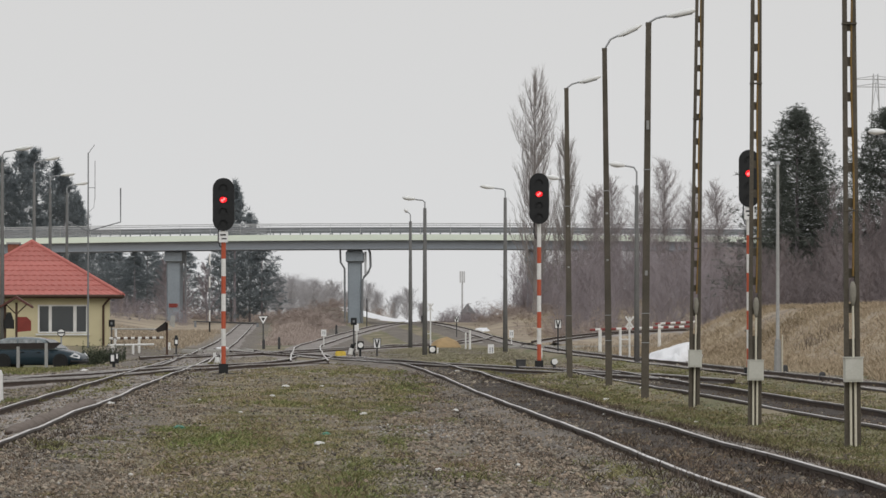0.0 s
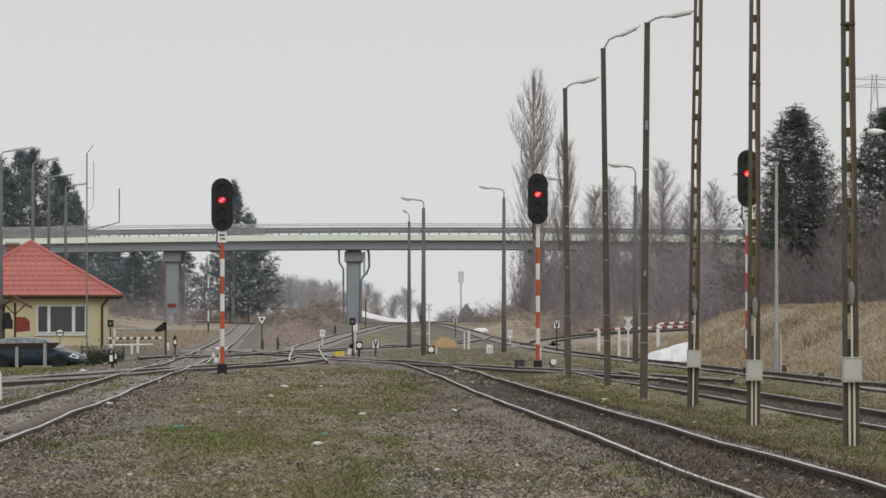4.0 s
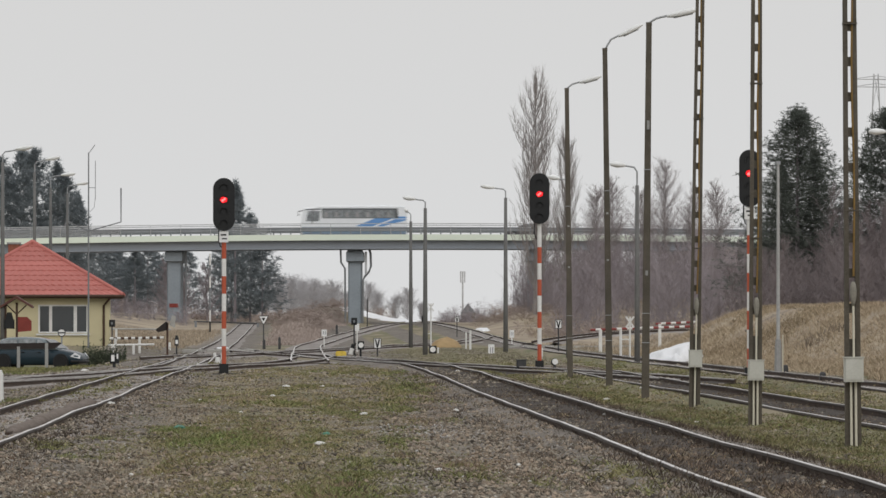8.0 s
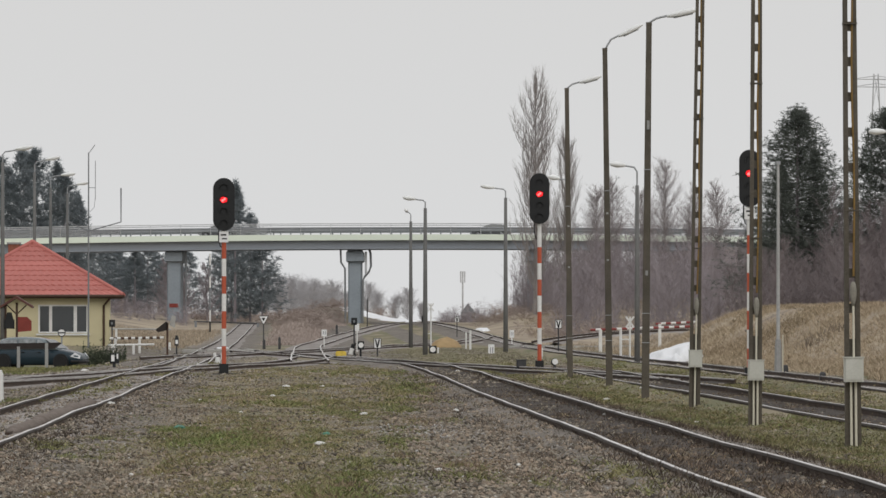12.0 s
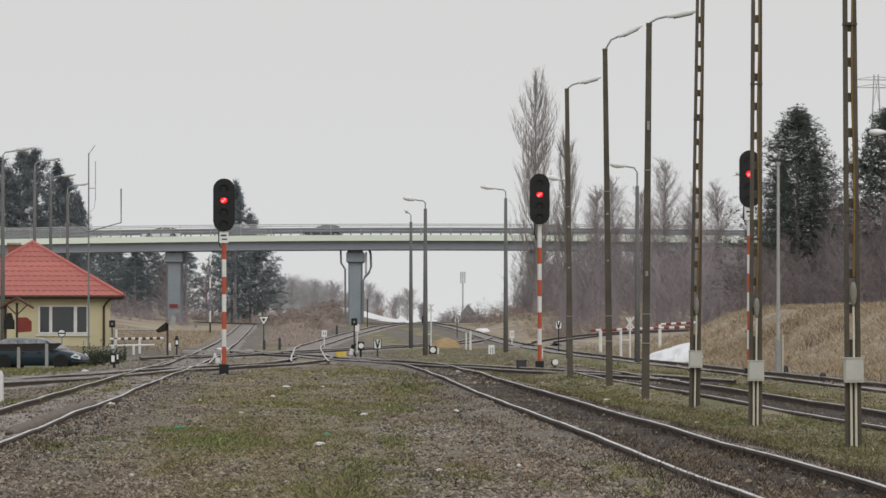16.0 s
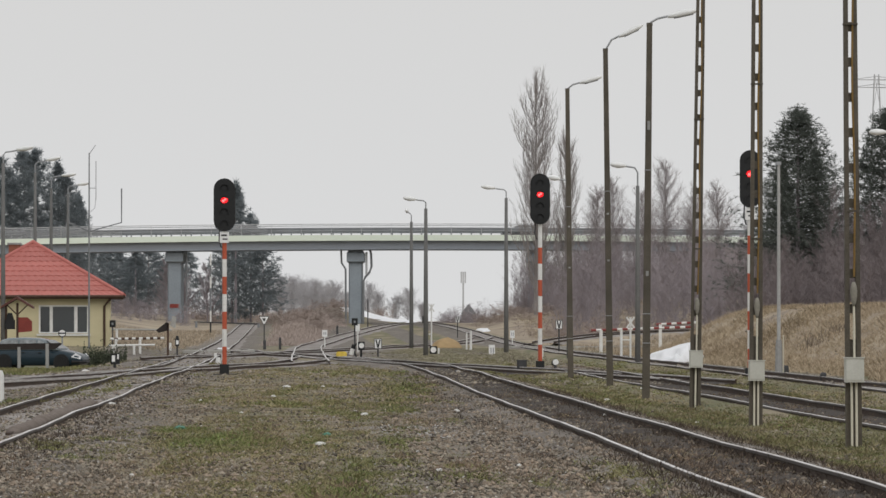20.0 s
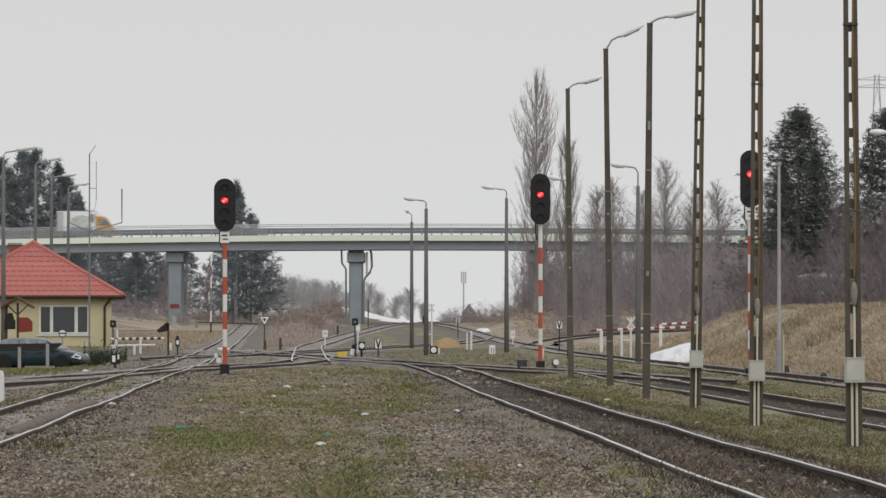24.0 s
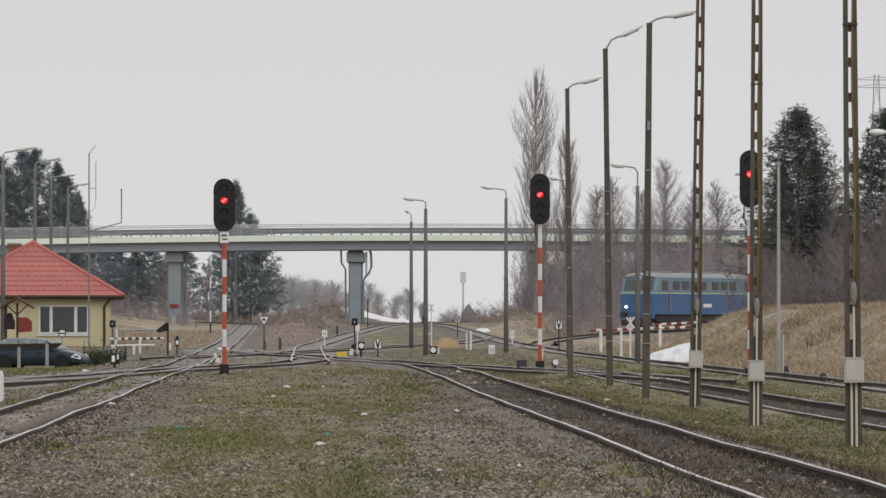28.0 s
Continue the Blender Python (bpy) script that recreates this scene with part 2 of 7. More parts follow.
def ground_material():
    """Cinders and gravel, with straw and moss on the strips where no wheel or foot goes."""
    m = mat("station_ground", (0.235, 0.21, 0.182), 0.97, 0, 0.5, 0.8, 18, 0.9, (0.10, 0.086, 0.073))
    n, l = m.node_tree.nodes, m.node_tree.links
    b = n["Principled BSDF"]
    base = b.inputs["Base Color"].links[0].from_socket
    geo = n.new("ShaderNodeNewGeometry")
    sp = n.new("ShaderNodeSeparateXYZ")
    l.new(geo.outputs["Position"], sp.inputs[0])
    u = n.new("ShaderNodeMath")
    u.operation = "MULTIPLY_ADD"
    u.inputs[1].default_value = 0.0285
    l.new(sp.outputs["Y"], u.inputs[0])
    l.new(sp.outputs["X"], u.inputs[2])
    strip = n.new("ShaderNodeValToRGB")
    mr = n.new("ShaderNodeMapRange")
    mr.inputs[1].default_value, mr.inputs[2].default_value = -14.0, 22.0
    l.new(u.outputs[0], mr.inputs[0])
    l.new(mr.outputs[0], strip.inputs[0])
    cr = strip.color_ramp
    stops = [(-14, 0.8), (-9.4, 0.75), (-8.8, 0.15), (-3.6, 0.2), (-1.8, 0.62), (0.0, 0.75), (1.5, 0.55), (3.6, 0.28), (5.9, 0.2),
             (6.5, 1.0), (8.7, 1.0), (9.2, 0.15), (11.2, 0.3), (11.6, 0.95), (13.3, 0.95), (13.8, 0.2), (16.6, 0.3), (17.6, 0.9), (22, 1.0)]
    for i, (s, v) in enumerate(stops):
        if i == 0:
            el = cr.elements[0]
        elif i == len(stops) - 1:
            el = cr.elements[len(cr.elements) - 1]
        else:
            el = cr.elements.new((s + 14) / 36)
        el.color = (v, v, v, 1)
    far = n.new("ShaderNodeMapRange")
    far.inputs[1].default_value, far.inputs[2].default_value = 210, 330
    far.inputs[3].default_value, far.inputs[4].default_value = 0, 0.2
    l.new(sp.outputs["Y"], far.inputs[0])
    mxs = n.new("ShaderNodeMath")
    mxs.operation = "MAXIMUM"
    l.new(strip.outputs[0], mxs.inputs[0])
    l.new(far.outputs[0], mxs.inputs[1])
    nz = n.new("ShaderNodeTexNoise")
    nz.inputs["Scale"].default_value, nz.inputs["Detail"].default_value = 0.5, 8
    nz.inputs["Roughness"].default_value = 0.65
    mp = n.new("ShaderNodeMapping")
    mp.inputs["Scale"].default_value = (1, 0.1, 1)
    l.new(geo.outputs["Position"], mp.inputs[0])
    l.new(mp.outputs[0], nz.inputs["Vector"])
    sm = n.new("ShaderNodeMath")
    sm.operation = "ADD"
    l.new(mxs.outputs[0], sm.inputs[0])
    l.new(nz.outputs[0], sm.inputs[1])
    cut = n.new("ShaderNodeMapRange")
    cut.inputs[1].default_value, cut.inputs[2].default_value = 0.93, 1.25
    l.new(sm.outputs[0], cut.inputs[0])
    n3 = n.new("ShaderNodeTexNoise")
    n3.inputs["Scale"].default_value, n3.inputs["Detail"].default_value = 0.7, 7
    l.new(mp.outputs[0], n3.inputs["Vector"])
    gr = n.new("ShaderNodeValToRGB")
    g = gr.color_ramp
    g.elements[0].position, g.elements[0].color = 0.36, (0.26, 0.22, 0.155, 1)
    g.elements[1].position, g.elements[1].color = 0.66, (0.135, 0.14, 0.075, 1)
    mid = g.elements.new(0.5)
    mid.color = (0.19, 0.168, 0.105, 1)
    l.new(n3.outputs[0], gr.inputs[0])
    mx = n.new("ShaderNodeMixRGB")
    l.new(cut.outputs[0], mx.inputs[0])
    l.new(base, mx.inputs[1])
    l.new(gr.outputs[0], mx.inputs[2])
    # dead tan grass on the bank and on the fields behind
    ff = n.new("ShaderNodeMapRange")
    ff.inputs[1].default_value, ff.inputs[2].default_value = 17.5, 19.0
    l.new(u.outputs[0], ff.inputs[0])
    fy = n.new("ShaderNodeMapRange")
    fy.inputs[1].default_value, fy.inputs[2].default_value = 280, 420
    l.new(sp.outputs["Y"], fy.inputs[0])
    fm = n.new("ShaderNodeMath")
    fm.operation = "MAXIMUM"
    l.new(ff.outputs[0], fm.inputs[0])
    # the trackbed itself stays grey: tan only left of the cabin track and right of the through track
    v = n.new("ShaderNodeMath")
    v.operation = "MULTIPLY_ADD"
    v.inputs[1].default_value = 0.0255
    l.new(sp.outputs["Y"], v.inputs[0])
    l.new(sp.outputs["X"], v.inputs[2])
    lf = n.new("ShaderNodeMapRange")
    lf.inputs[1].default_value, lf.inputs[2].default_value = -7.0, -8.8
    l.new(v.outputs[0], lf.inputs[0])
    rf = n.new("ShaderNodeMapRange")
    rf.inputs[1].default_value, rf.inputs[2].default_value = 7.5, 10.0
    l.new(sp.outputs["X"], rf.inputs[0])
    sides = n.new("ShaderNodeMath")
    sides.operation = "MAXIMUM"
    l.new(lf.outputs[0], sides.inputs[0])
    l.new(rf.outputs[0], sides.inputs[1])
    far_on = n.new("ShaderNodeMapRange")
    far_on.inputs[1].default_value, far_on.inputs[2].default_value = 600, 720
    l.new(sp.outputs["Y"], far_on.inputs[0])
    open_field = n.new("ShaderNodeMath")
    open_field.operation = "MAXIMUM"
    l.new(sides.outputs[0], open_field.inputs[0])
    l.new(far_on.outputs[0], open_field.inputs[1])
    both = n.new("ShaderNodeMath")
    both.operation = "MULTIPLY"
    l.new(fy.outputs[0], both.inputs[0])
    l.new(open_field.outputs[0], both.inputs[1])
    l.new(both.outputs[0], fm.inputs[1])
    n4 = n.new("ShaderNodeTexNoise")
    n4.inputs["Scale"].default_value, n4.inputs["Detail"].default_value = 0.22, 8
    l.new(geo.outputs["Position"], n4.inputs["Vector"])
    tan = n.new("ShaderNodeValToRGB")
    t = tan.color_ramp
    t.elements[0].position, t.elements[0].color = 0.35, (0.235, 0.19, 0.15, 1)
    t.elements[1].position, t.elements[1].color = 0.62, (0.38, 0.32, 0.235, 1)
    l.new(n4.outputs[0], tan.inputs[0])
    mx2 = n.new("ShaderNodeMixRGB")
    l.new(fm.outputs[0], mx2.inputs[0])
    l.new(mx.outputs[0], mx2.inputs[1])
    l.new(tan.outputs[0], mx2.inputs[2])
    l.new(mx2.outputs[0], b.inputs["Base Color"])
    return m


GROUND = ground_material()

# ---- mesh helpers ----


def quad_strip(bm, rings, close=True, caps=True, mat_of=None):
    vs = [[bm.verts.new(p) for p in r] for r in rings]
    k = len(rings[0])
    for a, b in zip(vs, vs[1:]):
        for i in range(k if close else k - 1):
            f = bm.faces.new((a[i], a[(i + 1) % k], b[(i + 1) % k], b[i]))
            if mat_of:
                f.material_index = mat_of(i)
    if caps and close:
        bm.faces.new(list(reversed(vs[0])))
        bm.faces.new(vs[-1])
    return vs


def quad_ring(bm, steps):
    quad_strip(bm, [[(-a, -b, z), (a, -b, z), (a, b, z), (-a, b, z)] for a, b, z in steps])
    return bm


def box(bm, x0, x1, y0, y1, z0, z1, c=0.0):
    """A block with chamfered upright edges."""
    c = min(c, (x1 - x0) * 0.45, (y1 - y0) * 0.45)
    if c > 0:
        p = [(x0 + c, y0), (x1 - c, y0), (x1, y0 + c), (x1, y1 - c), (x1 - c, y1), (x0 + c, y1), (x0, y1 - c), (x0, y0 + c)]
    else:
        p = [(x0, y0), (x1, y0), (x1, y1), (x0, y1)]
    quad_strip(bm, [[(x, y, z0) for x, y in p], [(x, y, z1) for x, y in p]])
    return bm


def tube(bm, pts, r, n=8, r_end=None):
    pts = [Vector(p) for p in pts]
    rings = []
    for i, p in enumerate(pts):
        d = (pts[min(i + 1, len(pts) - 1)] - pts[max(i - 1, 0)]).normalized()
        a = d.cross(Vector((0, 0, 1)) if abs(d.z) < 0.9 else Vector((0, 1, 0))).normalized()
        b = d.cross(a)
        rr = r if r_end is None else r + (r_end - r) * i / (len(pts) - 1)
        rings.append([p + (a * math.cos(2 * math.pi * k / n) + b * math.sin(2 * math.pi * k / n)) * rr for k in range(n)])
    quad_strip(bm, rings)
    return bm


def slab(bm, outline, y0, y1, taper=1.0):
    """A plate with the given outline in x and z, from y0 (front) to y1."""
    cx = sum(p[0] for p in outline) / len(outline)
    cz = sum(p[1] for p in outline) / len(outline)
    quad_strip(bm, [[(cx + (x - cx) * taper, y0, cz + (z - cz) * taper) for x, z in outline], [(x, y1, z) for x, z in outline]])
    return bm


def side(bm, outline, x0, x1):
    """A prism with the given outline in y and z, from x0 to x1."""
    quad_strip(bm, [[(x0, y, z) for y, z in outline], [(x1, y, z) for y, z in outline]])
    return bm


def disc(bm, x, z, r, y0, y1, n=20):
    return slab(bm, [(x + r * math.cos(2 * math.pi * k / n), z + r * math.sin(2 * math.pi * k / n)) for k in range(n)], y0, y1)


def stadium(x, z0, z1, w, n=10):
    r = w / 2
    top = [(x + r * math.cos(math.pi * k / n), z1 - r + r * math.sin(math.pi * k / n)) for k in range(n + 1)]
    low = [(x - r * math.cos(math.pi * k / n), z0 + r - r * math.sin(math.pi * k / n)) for k in range(n + 1)]
    return top + low


def mesh_of(name, bm, *mats, smooth=False):
    bmesh.ops.recalc_face_normals(bm, faces=bm.faces)
    me = bpy.data.meshes.new(name)
    bm.to_mesh(me)
    bm.free()
    for k in mats:
        me.materials.append(k)
    if smooth:
        for p in me.polygons:
            p.use_smooth = True
    return me


def part(name, bm, material, parent=None, label="", smooth=False):
    mats = material if isinstance(material, (tuple, list)) else (material,)
    ob = new(name, mesh_of(name, bm, *mats, smooth=smooth))
    ob.parent = parent
    if label:
        tagged(ob, label)
    return ob


def thing(name, m, label, category, group="", kind=""):
    ob = new(name)
    ob.empty_display_size = 0.2
    ob.matrix_basis = m
    return tagged(ob, label, category, group, kind)


def B():
    return bmesh.new()


def smooth01(t):
    t = max(0.0, min(1.0, t))
    return t * t * (3 - 2 * t)


def from_lists(name, verts, faces, material, parent=None, kind="", label="", category=""):
    me = bpy.data.meshes.new(name)
    me.from_pydata(verts, [], faces)
    me.materials.append(material)
    ob = new(name, me)
    ob.parent = parent
    return tagged(ob, label, category, "", kind)


# ---- lie of the land ----


def foot(y):
    return 18.2 - 0.03 * y


def rise(y):
    """Gradient of the through tracks towards the bridge."""
    return 1.5 * smooth01((y - 370) / 290)


def branch_x(y):
    if y < 335:
        return 5.6
    return 5.6 + 8.2 * (max(0.0, y - 353) / 24) ** 1.65 if y < 377 else 13.8 + 0.56 * (y - 377)


def branch_z(y):
    return 0.95 * smooth01((y - 350) / 32) + 0.006 * max(0.0, y - 377)


def through_x(y):
    """Centre of the through track beyond the points."""
    return float(np.interp(y, (285, 335, 400, 520, 620), (6.2, 5.6, 4.84, 1.97, -1.6)))


def land(x, y):
    """Height of the ground."""
    z = -0.17
    z += rise(y) + 0.15 * smooth01((y - 660) / 400)
    # the bank beside the outermost track, ending before the branch line
    edge = smooth01((294 - y) / 26)
    z += 2.32 * smooth01((x - foot(y)) / (7.2 - 0.006 * y)) * edge
    # low bank under the branch line, and the rough slope behind it
    if y > 325 and x > 2:
        d = abs(x - branch_x(y))
        low = max(z, branch_z(y) - 0.17)
        z += (low - z) * smooth01((4.5 - d) / 2.5) * smooth01((x - through_x(y) - 1.7) / 1.6)
        z += 2.4 * smooth01((x - branch_x(y) - 5) / 14) * smooth01((y - 325) / 25)
    # mounds by the bridge
    z += 2.0 * math.exp(-((x + 13.5) / 5.5) ** 2 - ((y - 660) / 40.0) ** 2)
    z += 1.5 * math.exp(-((x + 13.0) / 2.3) ** 2 - ((y - 505) / 45.0) ** 2)
    z += 1.6 * smooth01((x - 9) / 14) * smooth01((y - 480) / 80)
    z += 1.35 * smooth01((x - 3.4) / 5) * smooth01((y - 505) / 60) * smooth01((720 - y) / 60)
    z += 1.2 * smooth01((-26 - x) / 12) * smooth01((y - 420) / 120)
    # raised plot of the cabin, sunk yard before it
    z += 0.45 * smooth01((-14.5 - x) / 2.5) * smooth01((y - 262) / 8) * smooth01((330 - y) / 30)
    z -= 0.48 * smooth01((-13.8 - x) / 1.5) * smooth01((y - 192) / 14) * smooth01((264 - y) / 8)
    w = 1.0
    if 40 < y < 200 and -4 < x + 0.0285 * y < 3.6:
        w = 1.9
    z += w * 0.035 * (noise.noise((x * 0.7, y * 0.09, 0.3)) + 0.6 * noise.noise((x * 2.1, y * 0.3, 7.0)))
    return z


def make_ground():
    ys = []
    y = -60.0
    while y < 4800:
        ys.append(y)
        y += 12 if y < 30 else 0.7 if y < 110 else 1.4 if y < 300 else 4 if y < 700 else 60
    xs = []
    x = 0.0
    while x < 1500:
        xs.append(x)
        x += 0.35 if x < 11 else 0.8 if x < 26 else 2.5 if x < 60 else 15 if x < 200 else 90
    xs = [-v for v in reversed(xs[1:])] + xs
    verts = [(x, y, land(x, y)) for y in ys for x in xs]
    k = len(xs)
    faces = [(j * k + i, j * k + i + 1, (j + 1) * k + i + 1, (j + 1) * k + i) for j in range(len(ys) - 1) for i in range(k - 1)]
    ob = from_lists("ground", verts, faces, GROUND, kind="structure", label="cindery station ground with patches of moss and straw", category="ground")
    for p in ob.data.polygons:
        p.use_smooth = True


make_ground()

# ---- tracks ----
GAUGE = 0.7525


def curve_through(keys, step=2.5):
    """Points along a smooth line through (x, y, z) keys, rising in y."""
    out = []
    ks = [Vector(k) for k in keys]
    for i in range(len(ks) - 1):
        p0, p1, p2, p3 = ks[max(i - 1, 0)], ks[i], ks[i + 1], ks[min(i + 2, len(ks) - 1)]
        n = max(1, int((p2 - p1).length / step))
        m1 = (p2 - p0) * 0.5 if i else (p2 - p1)
        m2 = (p3 - p1) * 0.5 if i + 2 < len(ks) else (p2 - p1)
        d = (p2 - p1).length
        m1 = m1.normalized() * d
        m2 = m2.normalized() * d
        for j in range(n):
            t = j / n
            h = (2 * t ** 3 - 3 * t * t + 1, t ** 3 - 2 * t * t + t, -2 * t ** 3 + 3 * t * t, t ** 3 - t * t)
            out.append(p1 * h[0] + m1 * h[1] + p2 * h[2] + m2 * h[3])
    out.append(ks[-1])
    return out


RAIL = [(-0.068, -0.155), (0.068, -0.155), (0.068, -0.14), (0.012, -0.12), (0.012, -0.05), (0.036, -0.036), (0.036, -0.006), (0.028, 0.0),
        (-0.028, 0.0), (-0.036, -0.006), (-0.036, -0.036), (-0.012, -0.05), (-0.012, -0.12), (-0.068, -0.14)]


def rail_mesh(bm, line, off, seed, wob=1.0):
    rings = []
    for i, p in enumerate(line):
        d = (line[min(i + 1, len(line) - 1)] - line[max(i - 1, 0)]).normalized()
        nrm = Vector((d.y, -d.x, 0)).normalized()
        s = p.y
        dz = wob * (0.034 * noise.noise((s * 0.075, seed, 0)) + 0.012 * noise.noise((s * 0.25, seed, 3)))
        dx = wob * (0.045 * noise.noise((s * 0.07, seed, 9)) + 0.014 * noise.noise((s * 0.22, seed, 5)))
        c = p + nrm * (off + dx) + Vector((0, 0, dz))
        rings.append([c + nrm * a + Vector((0, 0, b)) for a, b in RAIL])
    quad_strip(bm, rings, mat_of=lambda i: 1 if i == 7 else 2 if 5 <= i <= 9 else 0)


def track(name, keys, label, bed=BALLAST, seed=1.0, width=1.75, wob=1.0, bed_up=0.0, rising=True, head=None, shoulder=False):
    line = curve_through(keys)
    for p in line:
        if rising and p.y > 290:
            p.z = max(rise(p.y), land(p.x, p.y) + 0.14 if p.x > 3 else rise(p.y))
    t = thing(name, pose(0, 0, 0), label, "railway track", "station tracks", "structure")
    for off in (-GAUGE, GAUGE):
        bm = B()
        rail_mesh(bm, line, off, seed + off, wob)
        part("rail", bm, (RUST, POLISH, head or RUBBED), t, "rust-brown rail with worn grey head")
    bm = B()
    rings = []
    prof = [(-1, -0.34), (-0.62, -0.135 + bed_up), (-0.3, -0.115 + bed_up), (0, -0.125 + bed_up), (0.3, -0.115 + bed_up), (0.62, -0.135 + bed_up), (1, -0.34)]
    for i, p in enumerate(line):
        d = (line[min(i + 1, len(line) - 1)] - line[max(i - 1, 0)]).normalized()
        nrm = Vector((d.y, -d.x, 0)).normalized()
        rings.append([p + nrm * (a * width + 0.12 * noise.noise((p.y * 0.6, a * 3, seed))) + Vector((0, 0, b + 0.03 * noise.noise((p.y * 0.5, a * 4, seed + 4)))) for a, b in prof])
    quad_strip(bm, rings, close=False)
    part("ballast_bed", bm, bed, t, smooth=True)
    if shoulder:
        for sgn in (-1, 1):
            bm = B()
            rings = []
            for i, p in enumerate(line):
                d = (line[min(i + 1, len(line) - 1)] - line[max(i - 1, 0)]).normalized()
                nrm = Vector((d.y, -d.x, 0)).normalized() * sgn
                lift = 0.03 * noise.noise((p.y * 0.21, sgn * 3.0, seed)) + 0.015 * noise.noise((p.y * 0.9, sgn * 5.0, seed))
                rings.append([p + nrm * a + Vector((0, 0, b + lift * k)) for a, b, k in ((0.79, -0.11, 0.3), (0.83, -0.065, 1.0), (1.05, -0.06, 1.0), (1.35, -0.10, 0.8), (1.95, -0.32, 0.0))])
            quad_strip(bm, rings, close=False)
            part("shoulder", bm, GROUND, t, smooth=True)
    return t


def straight(x0, slope, y0, y1, tail=()):
    return [(x0 + slope * y, y, 0) for y in (y0, (y0 + y1) / 2, y1)] + list(tail)


track("track_1", straight(4.925, -0.0285, 5, 196, [(-2.6, 216, 0), (-5.6, 240, 0)]), "worn rusty track with dark oily ballast", BALLAST_DARK, 1.0, shoulder=True)
track("track_2", straight(9.7, -0.0295, 20, 172), "siding with dark ballast behind the lamp posts", BALLAST_DARK, 2.3, shoulder=True)
track("branch_track", [(branch_x(y), y, branch_z(y)) for y in (360, 365, 371, 377, 388, 410, 450, 505)], "branch line curving away behind the bank", BALLAST, 9.6, rising=False)
track("track_3", straight(14.5, -0.03, 40, 250, [(6.2, 285, 0.0), (5.6, 335, 0.15), (4.84, 400, 0.27), (1.97, 520, 0.97), (-1.6, 620, 1.37), (-6, 760, 1.5)]),
      "through track running on under the road bridge", BALLAST, 3.1, shoulder=True)
track("track_4", straight(-4.75, -0.0255, 15, 250, [(-12.8, 300, 0.0), (-16.4, 410, 0.2), (-19.5, 520, 0.85), (-23.0, 640, 1.45)]), "through track with grey ballast beside the cabin", BALLAST, 4.7)
track("track_5", [(-5.3, 214, 0), (-6.3, 250, 0), (-8.75, 355, 0.0), (-9.0, 420, 0.1), (-8.3, 480, 0.42), (-5.9, 580, 1.25), (-3.6, 640, 1.5), (2, 760, 1.6)],
      "main track rising towards the road bridge", BALLAST, 5.2, 2.0, head=HEADSIDE)
track("ladder_track_1", [(7.2, 146, -0.01), (4.6, 168, -0.01), (-0.9, 205, -0.01), (-5.2, 236, -0.01), (-6.6, 262, -0.01)], "turnout track crossing the sidings", BALLAST_DARK, 6.4, head=HEADSIDE)
track("ladder_track_2", [(-15.5, 70, -0.01), (-13.6, 120, -0.01), (-11.2, 150, -0.01), (-9.2, 178, -0.01), (-6.0, 214, -0.01), (-5.7, 240, -0.01)], "turnout track crossing to the cabin side", BALLAST, 7.9, head=HEADSIDE)
track("track_6", [(-17.5, 100, -0.02), (-13.4, 134, -0.02), (-10.2, 168, -0.02), (-9.6, 195, -0.02), (-10.6, 230, -0.02)], "turnout track joining beside the cabin", BALLAST, 8.8, head=HEADSIDE)


track("track_7", [(-12.6, 236, -0.01), (-11.2, 252, -0.01), (-7.6, 287, -0.01), (-2.5, 355, -0.01), (1.6, 405, 0.05), (3.4, 450, 0.3)], "turnout track leading over to the through track", BALLAST, 10.7, head=HEADSIDE)


track("ladder_track_3", [(-12.3, 306, -0.01), (-10.0, 283, -0.01), (-7.6, 262, -0.01), (-5.3, 243, -0.01), (-1.9, 213, -0.01)][::-1], "turnout track crossing over to the cabin side", BALLAST, 11.3, head=HEADSIDE)


def dirt_ridge():
    t = thing("dirt_ridge", pose(0, 0, 0), "low ridge of dirt over an old rail between the rails", "dirt ridge")
    bm = B()
    rings = []
    for y in np.arange(80.0, 109, 0.8):
        x = -6.42 - 0.0245 * (y - 78.5)
        r = 0.15 * (0.8 + 0.5 * noise.noise((y * 0.35, 2.0, 1.0))) * smooth01((y - 79.2) / 2.5)
        rings.append([(x + r * 1.2 * math.cos(k) + 0.03 * noise.noise((y, k, 3.0)), y, -0.13 + r * math.sin(k) + 0.02 * noise.noise((y * 1.3, k, 8.0))) for k in np.linspace(0, math.pi, 9)])
    quad_strip(bm, rings, close=False)
    part("ridge", bm, DIRT, t, smooth=True)
    bm = B()
    rail_mesh(bm, [Vector((-6.42 - 0.0245 * (y - 78.5), y, -0.075)) for y in (79.3, 79.9, 80.6)], 0, 3.3, 0.3)
    part("rail_end", bm, (RUST, RUST, RUST), t, "dark sawn rail end")


DIRT = mat("brown_dirt", (0.20, 0.165, 0.14), 0.95, 0, 0.45, 2.0, 20, 0.8, (0.12, 0.095, 0.08))
dirt_ridge()

# ---- road bridge ----
BRIDGE_Y = 598.0


def crown(x):
    """Gentle crest of the bridge deck."""
    return -0.00022 * (x + 2) ** 2


def bent_beam(bm, x0, x1, y0, y1, z0, z1, step=6.0):
    n = max(1, int((x1 - x0) / step))
    rings = []
    for i in range(n + 1):
        x = x0 + (x1 - x0) * i / n
        c = crown(x)
        rings.append([(x, y0, z0 + c), (x, y1, z0 + c), (x, y1, z1 + c), (x, y0, z1 + c)])
    quad_strip(bm, rings)


